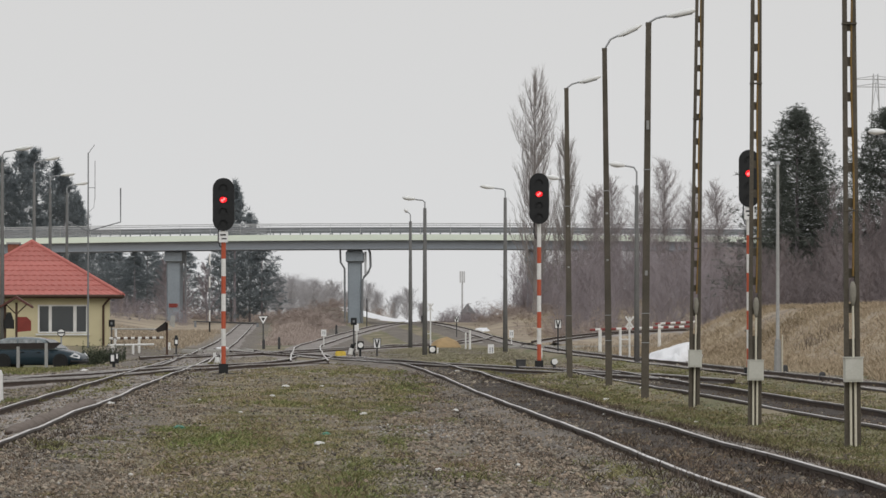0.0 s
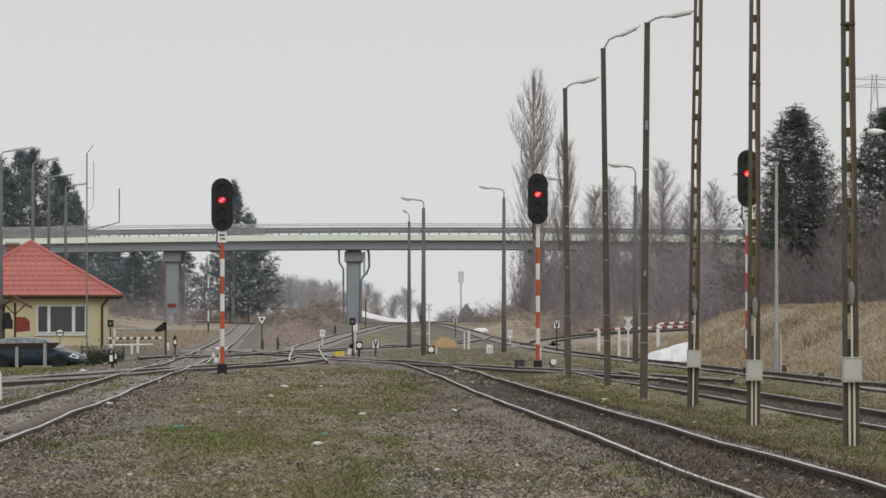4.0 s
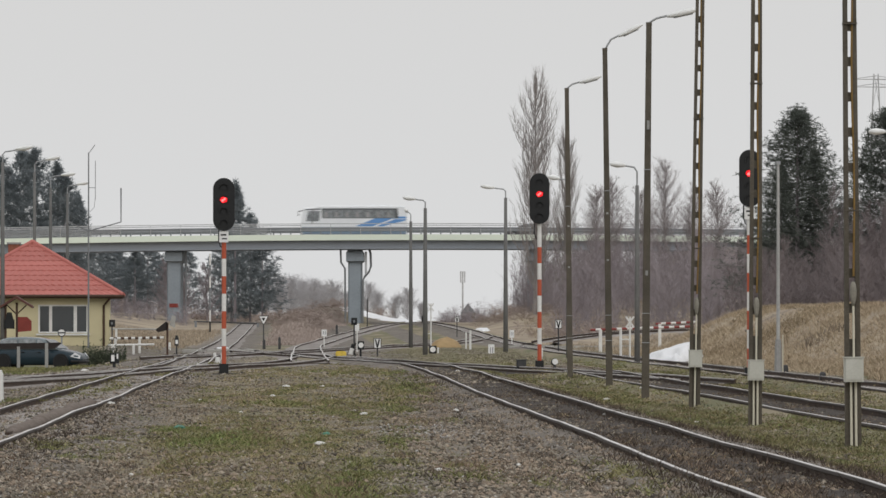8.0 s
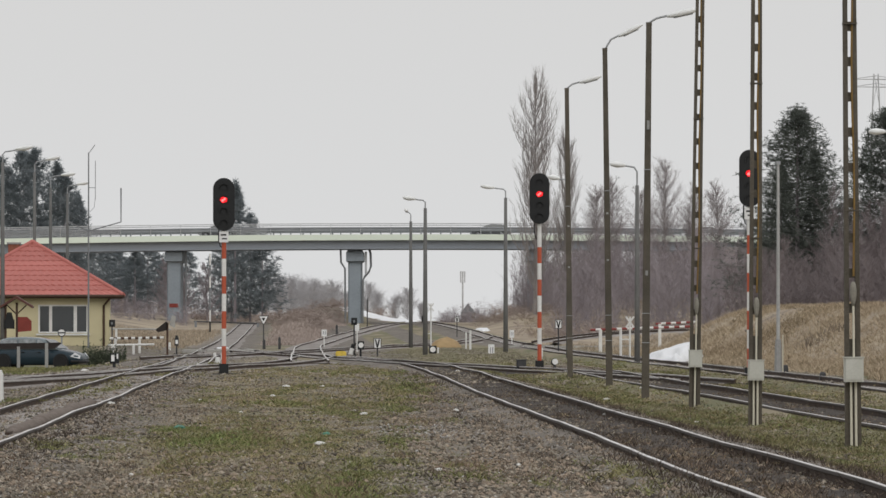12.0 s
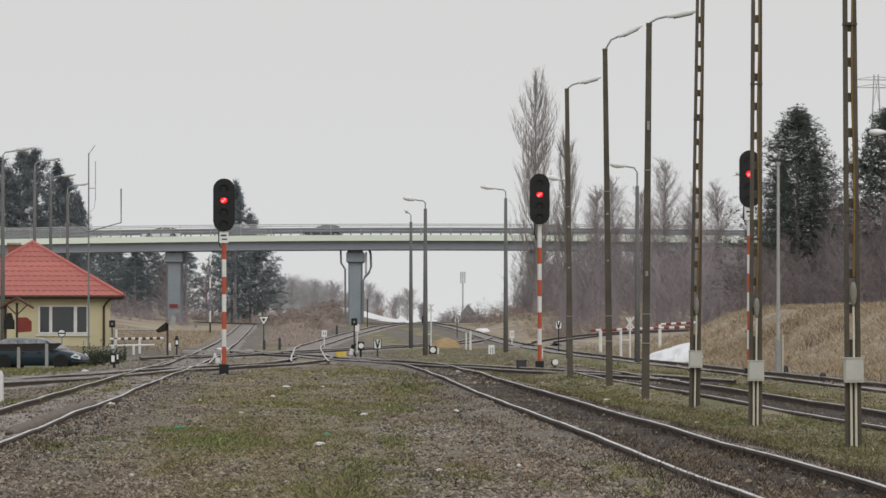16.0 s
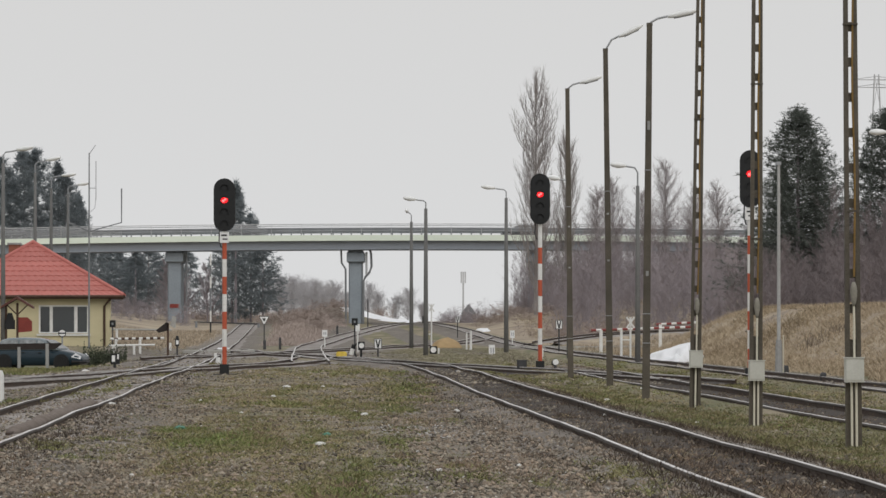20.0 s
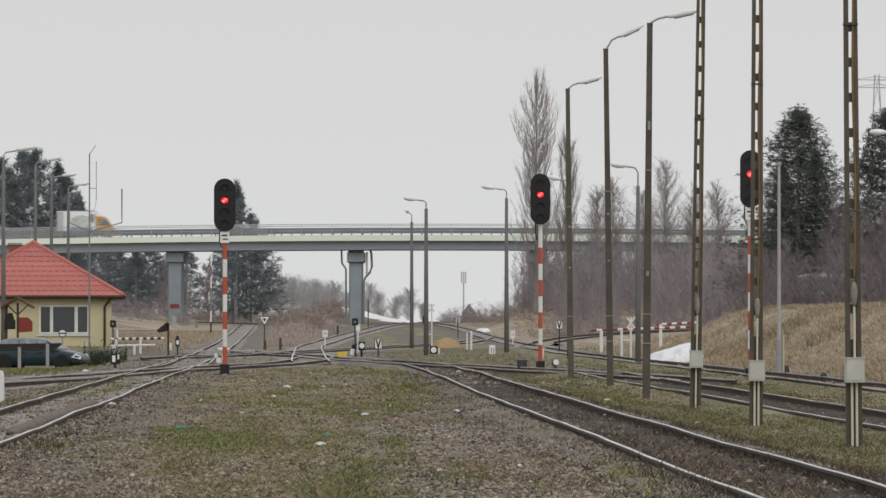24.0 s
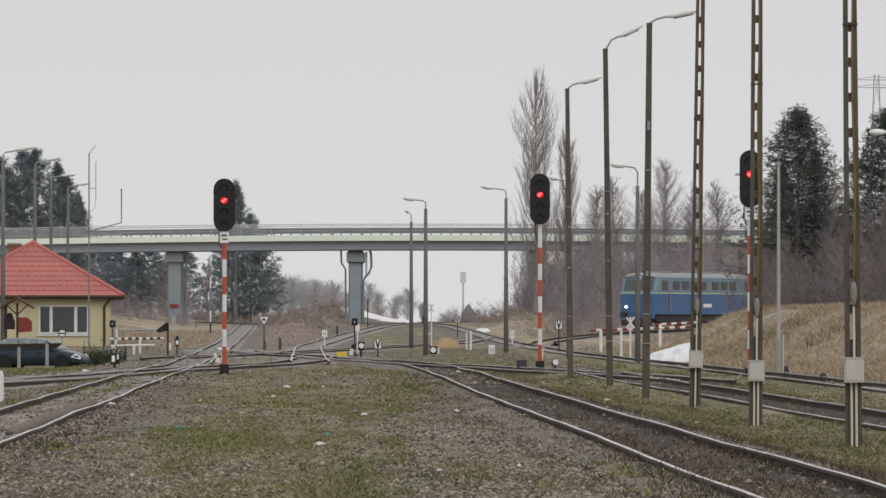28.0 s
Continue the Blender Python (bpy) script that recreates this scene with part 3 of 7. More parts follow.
def road_bridge():
    t = thing("road_bridge", pose(0, BRIDGE_Y, 0), "long grey steel girder road bridge with pale green fascia", "bridge")
    x0, x1 = -75.0, 52.0
    for y in (0.6, 3.6, 6.6, 9.6):
        bm = B()
        n = 22
        rings = []
        for i in range(n + 1):
            x = x0 + (x1 - x0) * i / n
            c = crown(x)
            rings.append([(x, y + a, z + c) for a, z in ((-0.12, 9.58), (0.47, 9.58), (0.47, 9.66), (0.2, 9.68), (0.2, 10.62), (0.15, 10.62), (0.15, 9.68), (-0.12, 9.66))])
        quad_strip(bm, rings)
        part("girder", bm, BRIDGEGREY, t)
    bm = B()
    bent_beam(bm, x0, x1, 0.45, 10.4, 10.62, 10.82)
    part("deck_slab", bm, CONCRETE_PALE, t)
    for y in (-0.05, 10.4):
        bm = B()
        bent_beam(bm, x0, x1, y, y + 0.5, 10.56, 11.20)
        part("fascia", bm, BRIDGEGREEN, t, "pale green edge beam")
    bm = B()
    bent_beam(bm, x0, x1, 0.45, 10.4, 10.82, 11.05)
    part("carriageway", bm, ASPHALT, t)
    for y in (0.3, 10.5):
        bm = B()
        n = 22
        rings = []
        for i in range(n + 1):
            x = x0 + (x1 - x0) * i / n
            c = crown(x)
            rings.append([(x, y + a, z + c) for a, z in ((0.03, 11.55), (-0.05, 11.61), (-0.05, 11.72), (0.0, 11.80), (-0.05, 11.88), (-0.05, 11.97), (0.03, 12.03), (0.05, 11.80))])
        quad_strip(bm, rings)
        part("guard_beam", bm, GUARDGREY, t, "grey pressed steel guard beam")
        bm = B()
        bent_beam(bm, x0, x1, y - 0.02 - 0.2, y + 0.06 - 0.2, 12.36, 12.45)
        part("handrail", bm, RAILPALE, t, "pale tubular handrail")
    posts = B()
    box(posts, -0.08, 0.08, -0.08, 0.08, 11.1, 11.98, 0.02)
    me = mesh_of("post", posts, GUARDGREY)
    thin = B()
    box(thin, -0.025, 0.025, -0.025, 0.025, 11.1, 12.4, 0.005)
    me2 = mesh_of("handrail_post", thin, RAILPALE)
    x = -56.0
    k = 0
    while x < 36:
        for y in ((0.42,) if k % 3 else (0.42, 10.6)):
            ob = new("post", me)
            ob.parent = t
            ob.location = (x, y, crown(x))
        if k % 3 == 0:
            ob = new("handrail_post", me2)
            ob.parent = t
            ob.location = (x, 0.12, crown(x))
        x += 1.115
        k += 1
    # wire screen over the part beside the cabin
    bm = B()
    for z in np.arange(11.2, 12.25, 0.1):
        bent_beam(bm, -60, -36, 0.05, 0.075, z, z + 0.022)
    for x in np.arange(-60, -36, 0.16):
        box(bm, x, x + 0.02, 0.05, 0.07, 11.15 + crown(x), 12.3 + crown(x))
    part("wire_screen", bm, RAILPALE, t)
    bm = B()
    for z in np.arange(11.2, 12.25, 0.1):
        bent_beam(bm, -23.5, -19.6, 0.05, 0.075, z, z + 0.022)
    part("wire_screen", bm, RAILPALE, t)
    for px in (-50, -30.1, -9.85, 10.3):
        bm = B()
        box(bm, px - 0.76, px + 0.76, 2.2, 8.6, 0.0, 8.2, 0.12)
        p = part("pier", bm, PIERCOL, t, "blue-grey concrete pier")
        bm = B()
        quad_strip(bm, [[(px - a, b, z), (px + a, b, z), (px + a, 10.8 - b, z), (px - a, 10.8 - b, z)] for a, b, z in
                        ((0.84, 2.1, 8.1), (0.98, 1.6, 8.25), (0.98, 1.6, 9.2), (0.78, 1.9, 9.48), (0.78, 1.9, 9.6))])
        part("pier_cap", bm, PIERCOL, p)
    bm = B()
    tube(bm, [(-11.45, 2.0, 9.6), (-11.4, 2.0, 8.1), (-10.95, 2.0, 7.4), (-10.9, 2.0, 0.9)], 0.11)
    part("drain_pipe", bm, GREYPAINT, t)
    bm = B()
    tube(bm, [(-8.25, 2.0, 9.6), (-8.1, 2.0, 9.1), (-8.05, 2.0, 7.7), (-8.3, 2.0, 7.0), (-8.75, 2.0, 6.5), (-8.95, 2.0, 6.1), (-9.0, 2.0, 1.2)], 0.13)
    part("drain_pipe", bm, GREYPAINT, t)
    bm = B()
    tube(bm, [(-8.62, 1.9, 9.3), (-8.62, 1.9, 6.8)], 0.12)
    part("pale_pipe", bm, RAILPALE, t, "pale pipe beside the pier")
    bm = B()
    tube(bm, [(-28.75, 2.0, 9.6), (-28.7, 2.0, 8.6), (-28.75, 2.0, 1.2)], 0.09)
    part("drain_pipe", bm, GREYPAINT, t)
    bm = B()
    box(bm, -30.6, -29.6, 2.12, 2.19, 3.05, 3.5)
    part("painted_patch", bm, DARKRED, t, "faded red painted patch")
    bm = B()
    bent_beam(bm, -110, -75, -2, 12, 5, 11.0)
    bent_beam(bm, 52, 110, -2, 12, 5, 10.5)
    part("abutment", bm, CONCRETE_PALE, t)


road_bridge()

# ---- lamp posts ----


def slotted_pole(x, y, h, lean, turned, label):
    """Two-chord concrete post with a slotted web; turned: the narrow face is seen."""
    t = thing("lamp_post", pose(x, y, land(x, y) - 0.1, 0, lean, 90 if turned else 0), label, "lamp post", "concrete lamp posts by the track")
    h += 0.1
    bm = B()
    for s in (-1, 1):
        rings = []
        for z, w, d in ((0, 0.112, 0.085), (h, 0.085, 0.06)):
            a, b = s * w, s * (w - 0.062)
            rings.append([(a, -d, z), (b, -d + 0.012, z), (b, d - 0.012, z), (a, d, z)])
        quad_strip(bm, rings)
    z = 0.0
    k = 0
    while z < h:
        w = 0.06 - 0.025 * z / h
        hh = 0.13 if z > 1.4 else 0.49
        box(bm, -w, w, -0.028, 0.028, z, min(z + hh, h))
        z += 0.49
        k += 1
    box(bm, -0.09, 0.09, -0.065, 0.065, h - 0.02, h + 0.05, 0.01)
    part("shaft", bm, CONCRETE, t)
    return t, h


def luminaire(t, h, reach, rise, ang=0.0):
    """Bent bracket and a long flat lamp on the post's top. The bracket points along +x of the world."""
    c, s = math.cos(ang), math.sin(ang)

    def q(a, z):
        return (a * c, a * s, h + z)
    bm = B()
    tube(bm, [q(0, -0.1), q(0.03, 0.06), q(0.16 * reach, rise * 0.42), q(0.4 * reach, rise * 0.6), q(0.55 * reach, rise * 0.66)], 0.024)
    part("bracket", bm, RUSTCAB if rise < 0.3 else GALV, t)
    bm = B()
    rings = []
    for a, w, th in ((0.36, 0.035, 0.03), (0.45, 0.085, 0.055), (0.62, 0.12, 0.085), (0.86, 0.12, 0.075), (1.0, 0.05, 0.02)):
        ax, az = a * reach, rise * (0.55 + 0.45 * (a - 0.36) / 0.64)
        ring = []
        for k in range(8):
            f = 2 * math.pi * k / 8
            ring.append((ax * c - w * math.cos(f) * s, ax * s + w * math.cos(f) * c, h + az + th * math.sin(f)))
        rings.append(ring)
    quad_strip(bm, rings)
    lamp = part("lamp_housing", bm, LUMIN, t, "pale grey street lamp head", smooth=True)
    bm = B()
    a0, a1 = 0.5 * reach, 0.88 * reach
    quad_strip(bm, [[(a * c - w * s, a * s + w * c, h + rise * (0.55 + 0.45 * (a / reach - 0.36) / 0.64) - 0.05 + d) for w, d in ((-0.08, 0), (0.08, 0), (0.06, -0.03), (-0.06, -0.03))] for a in (a0, a1)])
    part("lamp_glass", bm, CARGREY, lamp)


def fuse_box(t, z, w=0.27, h=0.33, two=True):
    bm = B()
    box(bm, -w / 2, w / 2, -0.27, -0.1, z - h / 2, z + h / 2, 0.02)
    bb = part("fuse_box", bm, BOXGREY, t, "pale grey fuse box")
    bm = B()
    box(bm, -w / 2 + 0.02, w / 2 - 0.02, -0.282, -0.271, z - h / 2 + 0.03, z + h / 2 - 0.02, 0.01)
    part("box_lid", bm, BOXGREY, bb)
    bm = B()
    box(bm, -w / 2 - 0.01, w / 2 + 0.01, -0.285, -0.1, z + h / 2 + 0.002, z + h / 2 + 0.018)
    part("box_rim", bm, BOXGREY, bb)
    for k in ((-0.032, 0.032) if two else (0.0,)):
        bm = B()
        tube(bm, [(k, -0.13, 0.05), (k, -0.13, z - h / 2 + 0.01)], 0.018)
        part("conduit", bm, PIPE, t, "pale conduit down to the ground")
    bm = B()
    tube(bm, [(0.01, -0.12, z + h / 2), (0.01, -0.115, z + h / 2 + 0.8)], 0.016)
    part("conduit", bm, PIPE, t, "pale conduit above the fuse box")
    bm = B()
    rings = []
    for f, r in ((0, 0.016), (0.06, 0.032), (0.14, 0.046), (0.22, 0.05), (0.29, 0.04), (0.34, 0.02)):
        rings.append([(0.01 + r * math.cos(0.785 * k), -0.115 + r * math.sin(0.785 * k), z + h / 2 + 0.72 + f) for k in range(8)])
    quad_strip(bm, rings)
    part("cable_joint", bm, SLEEVE, t, "spindle-shaped cable sleeve", smooth=True)


def yard_lamps():
    spec = [  # x, y, height, lean, turned, box height, bracket reach, bracket rise
        (3.72, 157.0, 8.52, -0.65, True, 0, 1.02, 0.38),
        (4.28, 138.0, 8.73, -0.75, True, 0, 0.98, 0.64),
        (4.50, 119.5, 8.34, 0.6, True, 0, 1.10, 0.35),
        (5.03, 107.5, 8.5, 0.85, False, 1.10, 1.1, 0.4),
        (5.23, 90.0, 8.5, 0.25, False, 1.02, 1.1, 0.4),
        (5.70, 74.6, 8.5, -0.45, False, 1.17, 1.1, 0.4)]
    for i, (x, y, h, lean, turned, bz, reach, rise) in enumerate(spec):
        t, hh = slotted_pole(x, y, h, 0 if turned else lean, turned,
                             "slotted concrete lamp post with pale fuse box" if bz else "weathered concrete lamp post with angled lamp head")
        if turned:
            t.matrix_basis = pose(x, y, land(x, y) - 0.1, 0, lean, 0) @ pose(0, 0, 0, 0, 0, 90)
        luminaire(t, hh, reach, rise, -math.pi / 2 if turned else 0.0)
        if bz:
            fuse_box(t, bz, two=i != 3)
            bm = B()
            pts = [(0.03 + 0.012 * math.sin(z * 2.1), -0.075 + 0.004 * z, z) for z in np.arange(bz + 1.3, hh, 0.5)]
            tube(bm, pts, 0.016, 6)
            part("cable", bm, RUSTCAB, t, "ochre cable along the post")
            for z in np.arange(bz + 2.2, hh, 2.6):
                bm = B()
                box(bm, -0.1, 0.1, -0.085, 0.085, z, z + 0.025)
                part("clamp", bm, CONCRETE, t)
        else:
            for z in (1.35, 2.0, 5.2):
                bm = B()
                box(bm, -0.116, 0.116, -0.088, 0.088, z, z + 0.016)
                part("band", bm, GALV, t, "thin metal band")
            for z, hh2 in ((2.85, 0.11), (6.1, 0.2)) if i == 2 else ((3.4, 0.05), (4.6, 0.05)):
                part("tag", box(B(), -0.128, -0.116, -0.03, 0.03, z, z + hh2), CONCRETE_PALE, t, "small grey tag")


yard_lamps()


def round_lamp(x, y, top, reach, rise, mat_, r=0.1, label="round concrete lamp post with bent steel bracket", stub=0.6, lamp=True):
    g = land(x, y)
    h = top - g
    t = thing("lamp_post", pose(x, y, g), label, "lamp post", "round lamp posts")
    bm = B()
    tube(bm, [(0, 0, -0.1), (0, 0, h * 0.5), (0, 0, h)], r * 1.15, 10, r * 0.72)
    part("shaft", bm, mat_, t, smooth=True)
    bm = B()
    sg = 1 if reach > 0 else -1
    tube(bm, [(0, 0, h - 0.05), (0, 0, h + stub * 0.7), (sg * 0.12, 0, h + stub * 0.95), (sg * 0.35, 0, h + stub), (reach * 0.6, 0, h + stub + rise * 0.5)], 0.035)
    part("bracket", bm, GALV, t)
    if lamp:
        bm = B()
        rings = []
        for a, w, th in ((0.42, 0.05, 0.05), (0.52, 0.13, 0.09), (0.74, 0.2, 0.13), (0.93, 0.16, 0.09), (1.0, 0.05, 0.02)):
            rings.append([(a * reach, w * math.cos(k * math.pi / 4), h + stub + rise * a + th * math.sin(k * math.pi / 4)) for k in range(8)])
        quad_strip(bm, rings)
        part("lamp_housing", bm, LUMIN, t, "pale lamp head", smooth=True)
    return t


round_lamp(-0.9, 272, 7.28, -1.15, 0.12, POLEGREY, 0.115, stub=0.42)
round_lamp(-2.07, 345, 7.96, -0.42, 0.15, POLEGREY, 0.12, stub=0.60)
round_lamp(3.50, 300, 8.45, -1.42, 0.15, POLEGREY, 0.12, stub=0.50)
round_lamp(7.74, 214, 6.97, -1.1, 0.1, POLEGREY, 0.1, stub=0.76)
round_lamp(5.75, 246, 7.9, -0.95, 0.12, POLEGREY, 0.1, stub=0.15)
round_lamp(17.4, 205, 8.6, -1.15, 0.0, POLEGREY, 0.1, stub=0.2)
round_lamp(-21.5, 262, 9.3, 1.5, 0.22, POLEGREY, 0.11, stub=0.55)
round_lamp(-23.9, 314, 10.25, 1.5, 0.25, POLEGREY, 0.11, stub=0.65)
round_lamp(-23.4, 320, 9.5, 1.5, 0.15, POLEGREY, 0.11, stub=0.7)
round_lamp(-25.2, 360, 10.1, 1.5, 0.2, POLEGREY, 0.11, stub=0.55)


SHAFTGREY = mat("dull_grey_steel", (0.42, 0.42, 0.41), 0.6, 0.0, 0.3, 1.0, 14)


def slim_mast():
    x, y = 10.74, 172.0
    g = land(x, y)
    t = thing("lamp_post", pose(x, y, g), "slim pale steel post with thicker grey foot", "lamp post")
    bm = B()
    tube(bm, [(0, 0, -0.1), (0, 0, 0.9), (0, 0, 1.15)], 0.13, 10, 0.09)
    part("foot", bm, CONCRETE_PALE, t)
    bm = B()
    tube(bm, [(0, 0, 1.1), (0, 0, 6.75)], 0.06, 10, 0.045)
    part("shaft", bm, SHAFTGREY, t)
    bm = B()
    box(bm, -0.08, 0.08, -0.08, 0.08, 6.75, 6.86, 0.03)
    part("cap", bm, GALV, t)
    bm = B()
    tube(bm, [(0.14, -0.1, 0.0), (0.14, -0.1, 1.3)], 0.02, 6)
    part("conduit", bm, PIPE, t)


slim_mast()

# ---- light signals ----


def light_signal(x, y, top, head_h, head_w, lit, plate, label):
    g = land(x, y)
    t = thing("light_signal", pose(x, y, g), label, "railway signal", "red light signals")
    h = top - g
    bm = B()
    box(bm, -0.15, 0.15, -0.13, 0.13, -0.1, 0.36, 0.02)
    part("base_box", bm, BLACK, t)
    bm = B()
    box(bm, -0.36, 0.75, -0.2, 0.2, -0.08, 0.05, 0.03)
    part("footing", bm, WOODGREY, t)
    z, k = 0.36, 0
    end = h - head_h - 0.35
    while z < end:
        bm = B()
        z1 = min(z + 0.567, end)
        tube(bm, [(0, 0, z), (0, 0, z1)], 0.074, 12)
        part("mast_band", bm, WHITE if k % 2 else RED, t, "white painted band" if k % 2 else "red painted band")
        z, k = z1, k + 1
    bm = B()
    tube(bm, [(0, 0.03, end), (0, 0.03, h - 0.2)], 0.07, 10)
    part("mast_top", bm, WHITE, t)
    bm = B()
    slab(bm, stadium(0, h - head_h, h, head_w), -0.16, -0.06)
    hd = part("signal_head", bm, BLACK, t, "black rounded signal screen")
    bm = B()
    slab(bm, stadium(0, h - head_h + 0.01, h - 0.01, head_w - 0.02), -0.19, -0.155)
    slab(bm, stadium(0, h - head_h + 0.05, h - 0.05, head_w - 0.10), -0.195, -0.165)
    part("screen_rim", bm, BLACK, hd)
    bm = B()
    box(bm, -0.2, 0.2, -0.06, 0.2, h - head_h + 0.12, h - 0.12, 0.04)
    part("lamp_case", bm, BLACK, hd)
    n = 4
    for i in range(n):
        zc = h - head_h * (0.19 + 0.225 * i)
        bm = B()
        rings = []
        for y0 in (-0.20, -0.27):
            ring = []
            for rr in (0.135, 0.125):
                seq = range(13) if rr == 0.135 else range(12, -1, -1)
                for j in seq:
                    f = math.radians(-20 + 220 * j / 12)
                    ring.append((rr * math.cos(f), y0, zc + rr * math.sin(f)))
            rings.append(ring)
        quad_strip(bm, rings)
        part("hood", bm, BLACK, hd)
        bm = B()
        if i == lit:
            slab(bm, [(0.12 * math.cos(0.3142 * k) * (1.1 if k % 3 else 0.8), zc + 0.095 * math.sin(0.3142 * k) * (1.05 if k % 4 else 0.8)) for k in range(20)], -0.225, -0.2)
            part("lens", bm, REDLAMP, hd, "glowing red lens")
            bm = B()
            disc(bm, -0.035, zc - 0.02, 0.045, -0.232, -0.22, 10)
            disc(bm, 0.03, zc + 0.03, 0.04, -0.232, -0.22, 10)
            part("filament", bm, REDHOT, hd)
        else:
            disc(bm, 0, zc, 0.09, -0.205, -0.2)
            part("lens", bm, LENS, hd)
    if plate:
        bm = B()
        box(bm, -0.15, 0.15, -0.14, -0.11, end - 0.02, end + 0.33, 0.02)
        pl = part("number_plate", bm, SIGNWHITE, t, "small white plate with dark bars")
        bm = B()
        box(bm, -0.1, 0.08, -0.148, -0.141, end + 0.2, end + 0.25)
        box(bm, -0.06, 0.1, -0.148, -0.141, end + 0.08, end + 0.12)
        part("bar", bm, BLACK, pl)
    bm = B()
    tube(bm, [(-0.16, 0.05, h - head_h + 0.1), (-0.18, 0.05, h - head_h - 0.3), (-0.12, 0.05, h - head_h - 0.5), (-0.02, 0.05, h - head_h - 0.55)], 0.02, 6)
    part("cable", bm, BLACK, t)
    return t


light_signal(-7.1, 174.0, 6.2, 1.72, 0.70, 1, True, "black-headed signal with red lamp on banded mast")
light_signal(3.38, 188.0, 6.74, 1.78, 0.69, 1, False, "black-headed signal with red lamp beside siding")
light_signal(9.19, 161.0, 6.70, 1.72, 0.62, 1, True, "black-headed signal with red lamp behind lamp post")

# ---- crossing keeper's cabin ----


def cabin():
    cx, cy = -21.42, 280.0
    g = 0.30
    t = thing("station_cabin", pose(cx, cy, g, 0, 0, 3.2), "cream rendered cabin with red hipped roof", "house")
    hw = 4.05
    wall_h = 2.62
    # window opening in the front wall, which faces -y
    wx0, wx1, wz0, wz1 = 0.38, 2.95, 0.62, 2.1
    for nm, args in (("wall", (-hw, wx0, -hw, -hw + 0.35, -0.5, wall_h)), ("wall", (wx1, hw, -hw, -hw + 0.35, -0.5, wall_h)),
                     ("wall", (wx0, wx1, -hw, -hw + 0.35, -0.5, wz0)), ("wall", (wx0, wx1, -hw, -hw + 0.35, wz1, wall_h)),
                     ("wall", (-hw, -hw + 0.35, -hw + 0.35, hw, -0.5, wall_h)), ("wall", (hw - 0.35, hw, -hw + 0.35, hw, -0.5, wall_h)),
                     ("wall", (-hw + 0.35, hw - 0.35, hw - 0.35, hw, -0.5, wall_h))):
        bm = B()
        box(bm, *args)
        part(nm, bm, STUCCO, t)
    bm = B()
    box(bm, -hw + 0.35, hw - 0.35, -hw + 0.35, hw - 0.35, wall_h - 0.2, wall_h - 0.05)
    part("ceiling", bm, WHITE, t)
    bm = B()
    box(bm, -hw + 0.35, hw - 0.35, -hw + 0.35, hw - 0.35, -0.2, 0.0)
    part("floor", bm, WOODGREY, t)
    win = part("window", box(B(), wx0 + 0.02, wx1 - 0.02, -hw + 0.05, -hw + 0.10, wz0 + 0.02, wz0 + 0.09), WHITE, t, "white three-part window")
    fr = [(wx0, wx1, wz1 - 0.08, wz1), (wx0, wx0 + 0.09, wz0 + 0.09, wz1 - 0.08), (wx1 - 0.09, wx1, wz0 + 0.09, wz1 - 0.08), (0.94, 1.1, wz0 + 0.09, wz1 - 0.08), (2.2, 2.37, wz0 + 0.09, wz1 - 0.08)]
    for a, b, c, d in fr:
        part("frame", box(B(), a, b, -hw + 0.04, -hw + 0.11, c, d), WHITE, win)
    for a, b in ((wx0 + 0.09, 0.95), (1.09, 2.21), (2.36, wx1 - 0.09)):
        part("pane", box(B(), a, b, -hw + 0.07, -hw + 0.085, wz0 + 0.09, wz1 - 0.08), PANE, win)
    part("sill", box(B(), wx0 - 0.1, wx1 + 0.1, -hw - 0.12, -hw, wz0 - 0.1, wz0 - 0.01), WHITE, win)
    # hipped roof of pressed sheets: courses as separate bands
    ov, apex = 4.75, 5.36
    z0 = wall_h - 0.08
    n = 11
    for s in range(4):
        rot = Matrix.Rotation(s * math.pi / 2, 4, "Z")
        slope = part("roof_slope", slab(B(), [(-0.12, apex - 0.1), (0.12, apex - 0.1), (0.1, apex - 0.2), (-0.1, apex - 0.2)], -0.35, 0.0), TILE, t)
        slope.matrix_basis = rot
        for k in range(n):
            f0, f1 = k / n, (k + 1) / n
            w0, w1 = ov * (1 - f0), ov * (1 - f1)
            bm = B()
            cols = max(2, int(w0 * 2 / 0.36))
            low, up, lowb = [], [], []
            for i in range(cols * 2 + 1):
                u = i / (cols * 2) * 2 - 1
                hump = 0.035 if i % 2 else 0.0
                za, zb = z0 + (apex - z0) * f0 + 0.06, z0 + (apex - z0) * f1 + 0.015
                low.append((u * w0, -ov * (1 - f0), za + hump))
                up.append((u * w1, -ov * (1 - f1), zb + hump))
                lowb.append((u * w0, -ov * (1 - f0) + 0.01, za - 0.06))
            quad_strip(bm, [lowb, low, up], close=False)
            part("roof_sheet_course", bm, TILE, slope)
    for sx, sy in ((1, 1), (1, -1), (-1, 1), (-1, -1)):
        bm = B()
        tube(bm, [(sx * ov, sy * ov, z0 + 0.07), (0, 0, apex + 0.05)], 0.11, 8)
        part("hip_cap", bm, TILE, t)
    bm = B()
    box(bm, -ov + 0.05, ov - 0.05, -ov + 0.05, ov - 0.05, z0 - 0.12, z0 - 0.04)
    part("eaves_board", bm, WOODDARK, t)
    bm = B()
    for s in (-1, 1):
        tube(bm, [(-ov, s * ov, z0), (ov, s * ov, z0)], 0.075, 8)
        tube(bm, [(s * ov, -ov, z0), (s * ov, ov, z0)], 0.075, 8)
    part("gutter", bm, WOODDARK, t)
    bm = B()
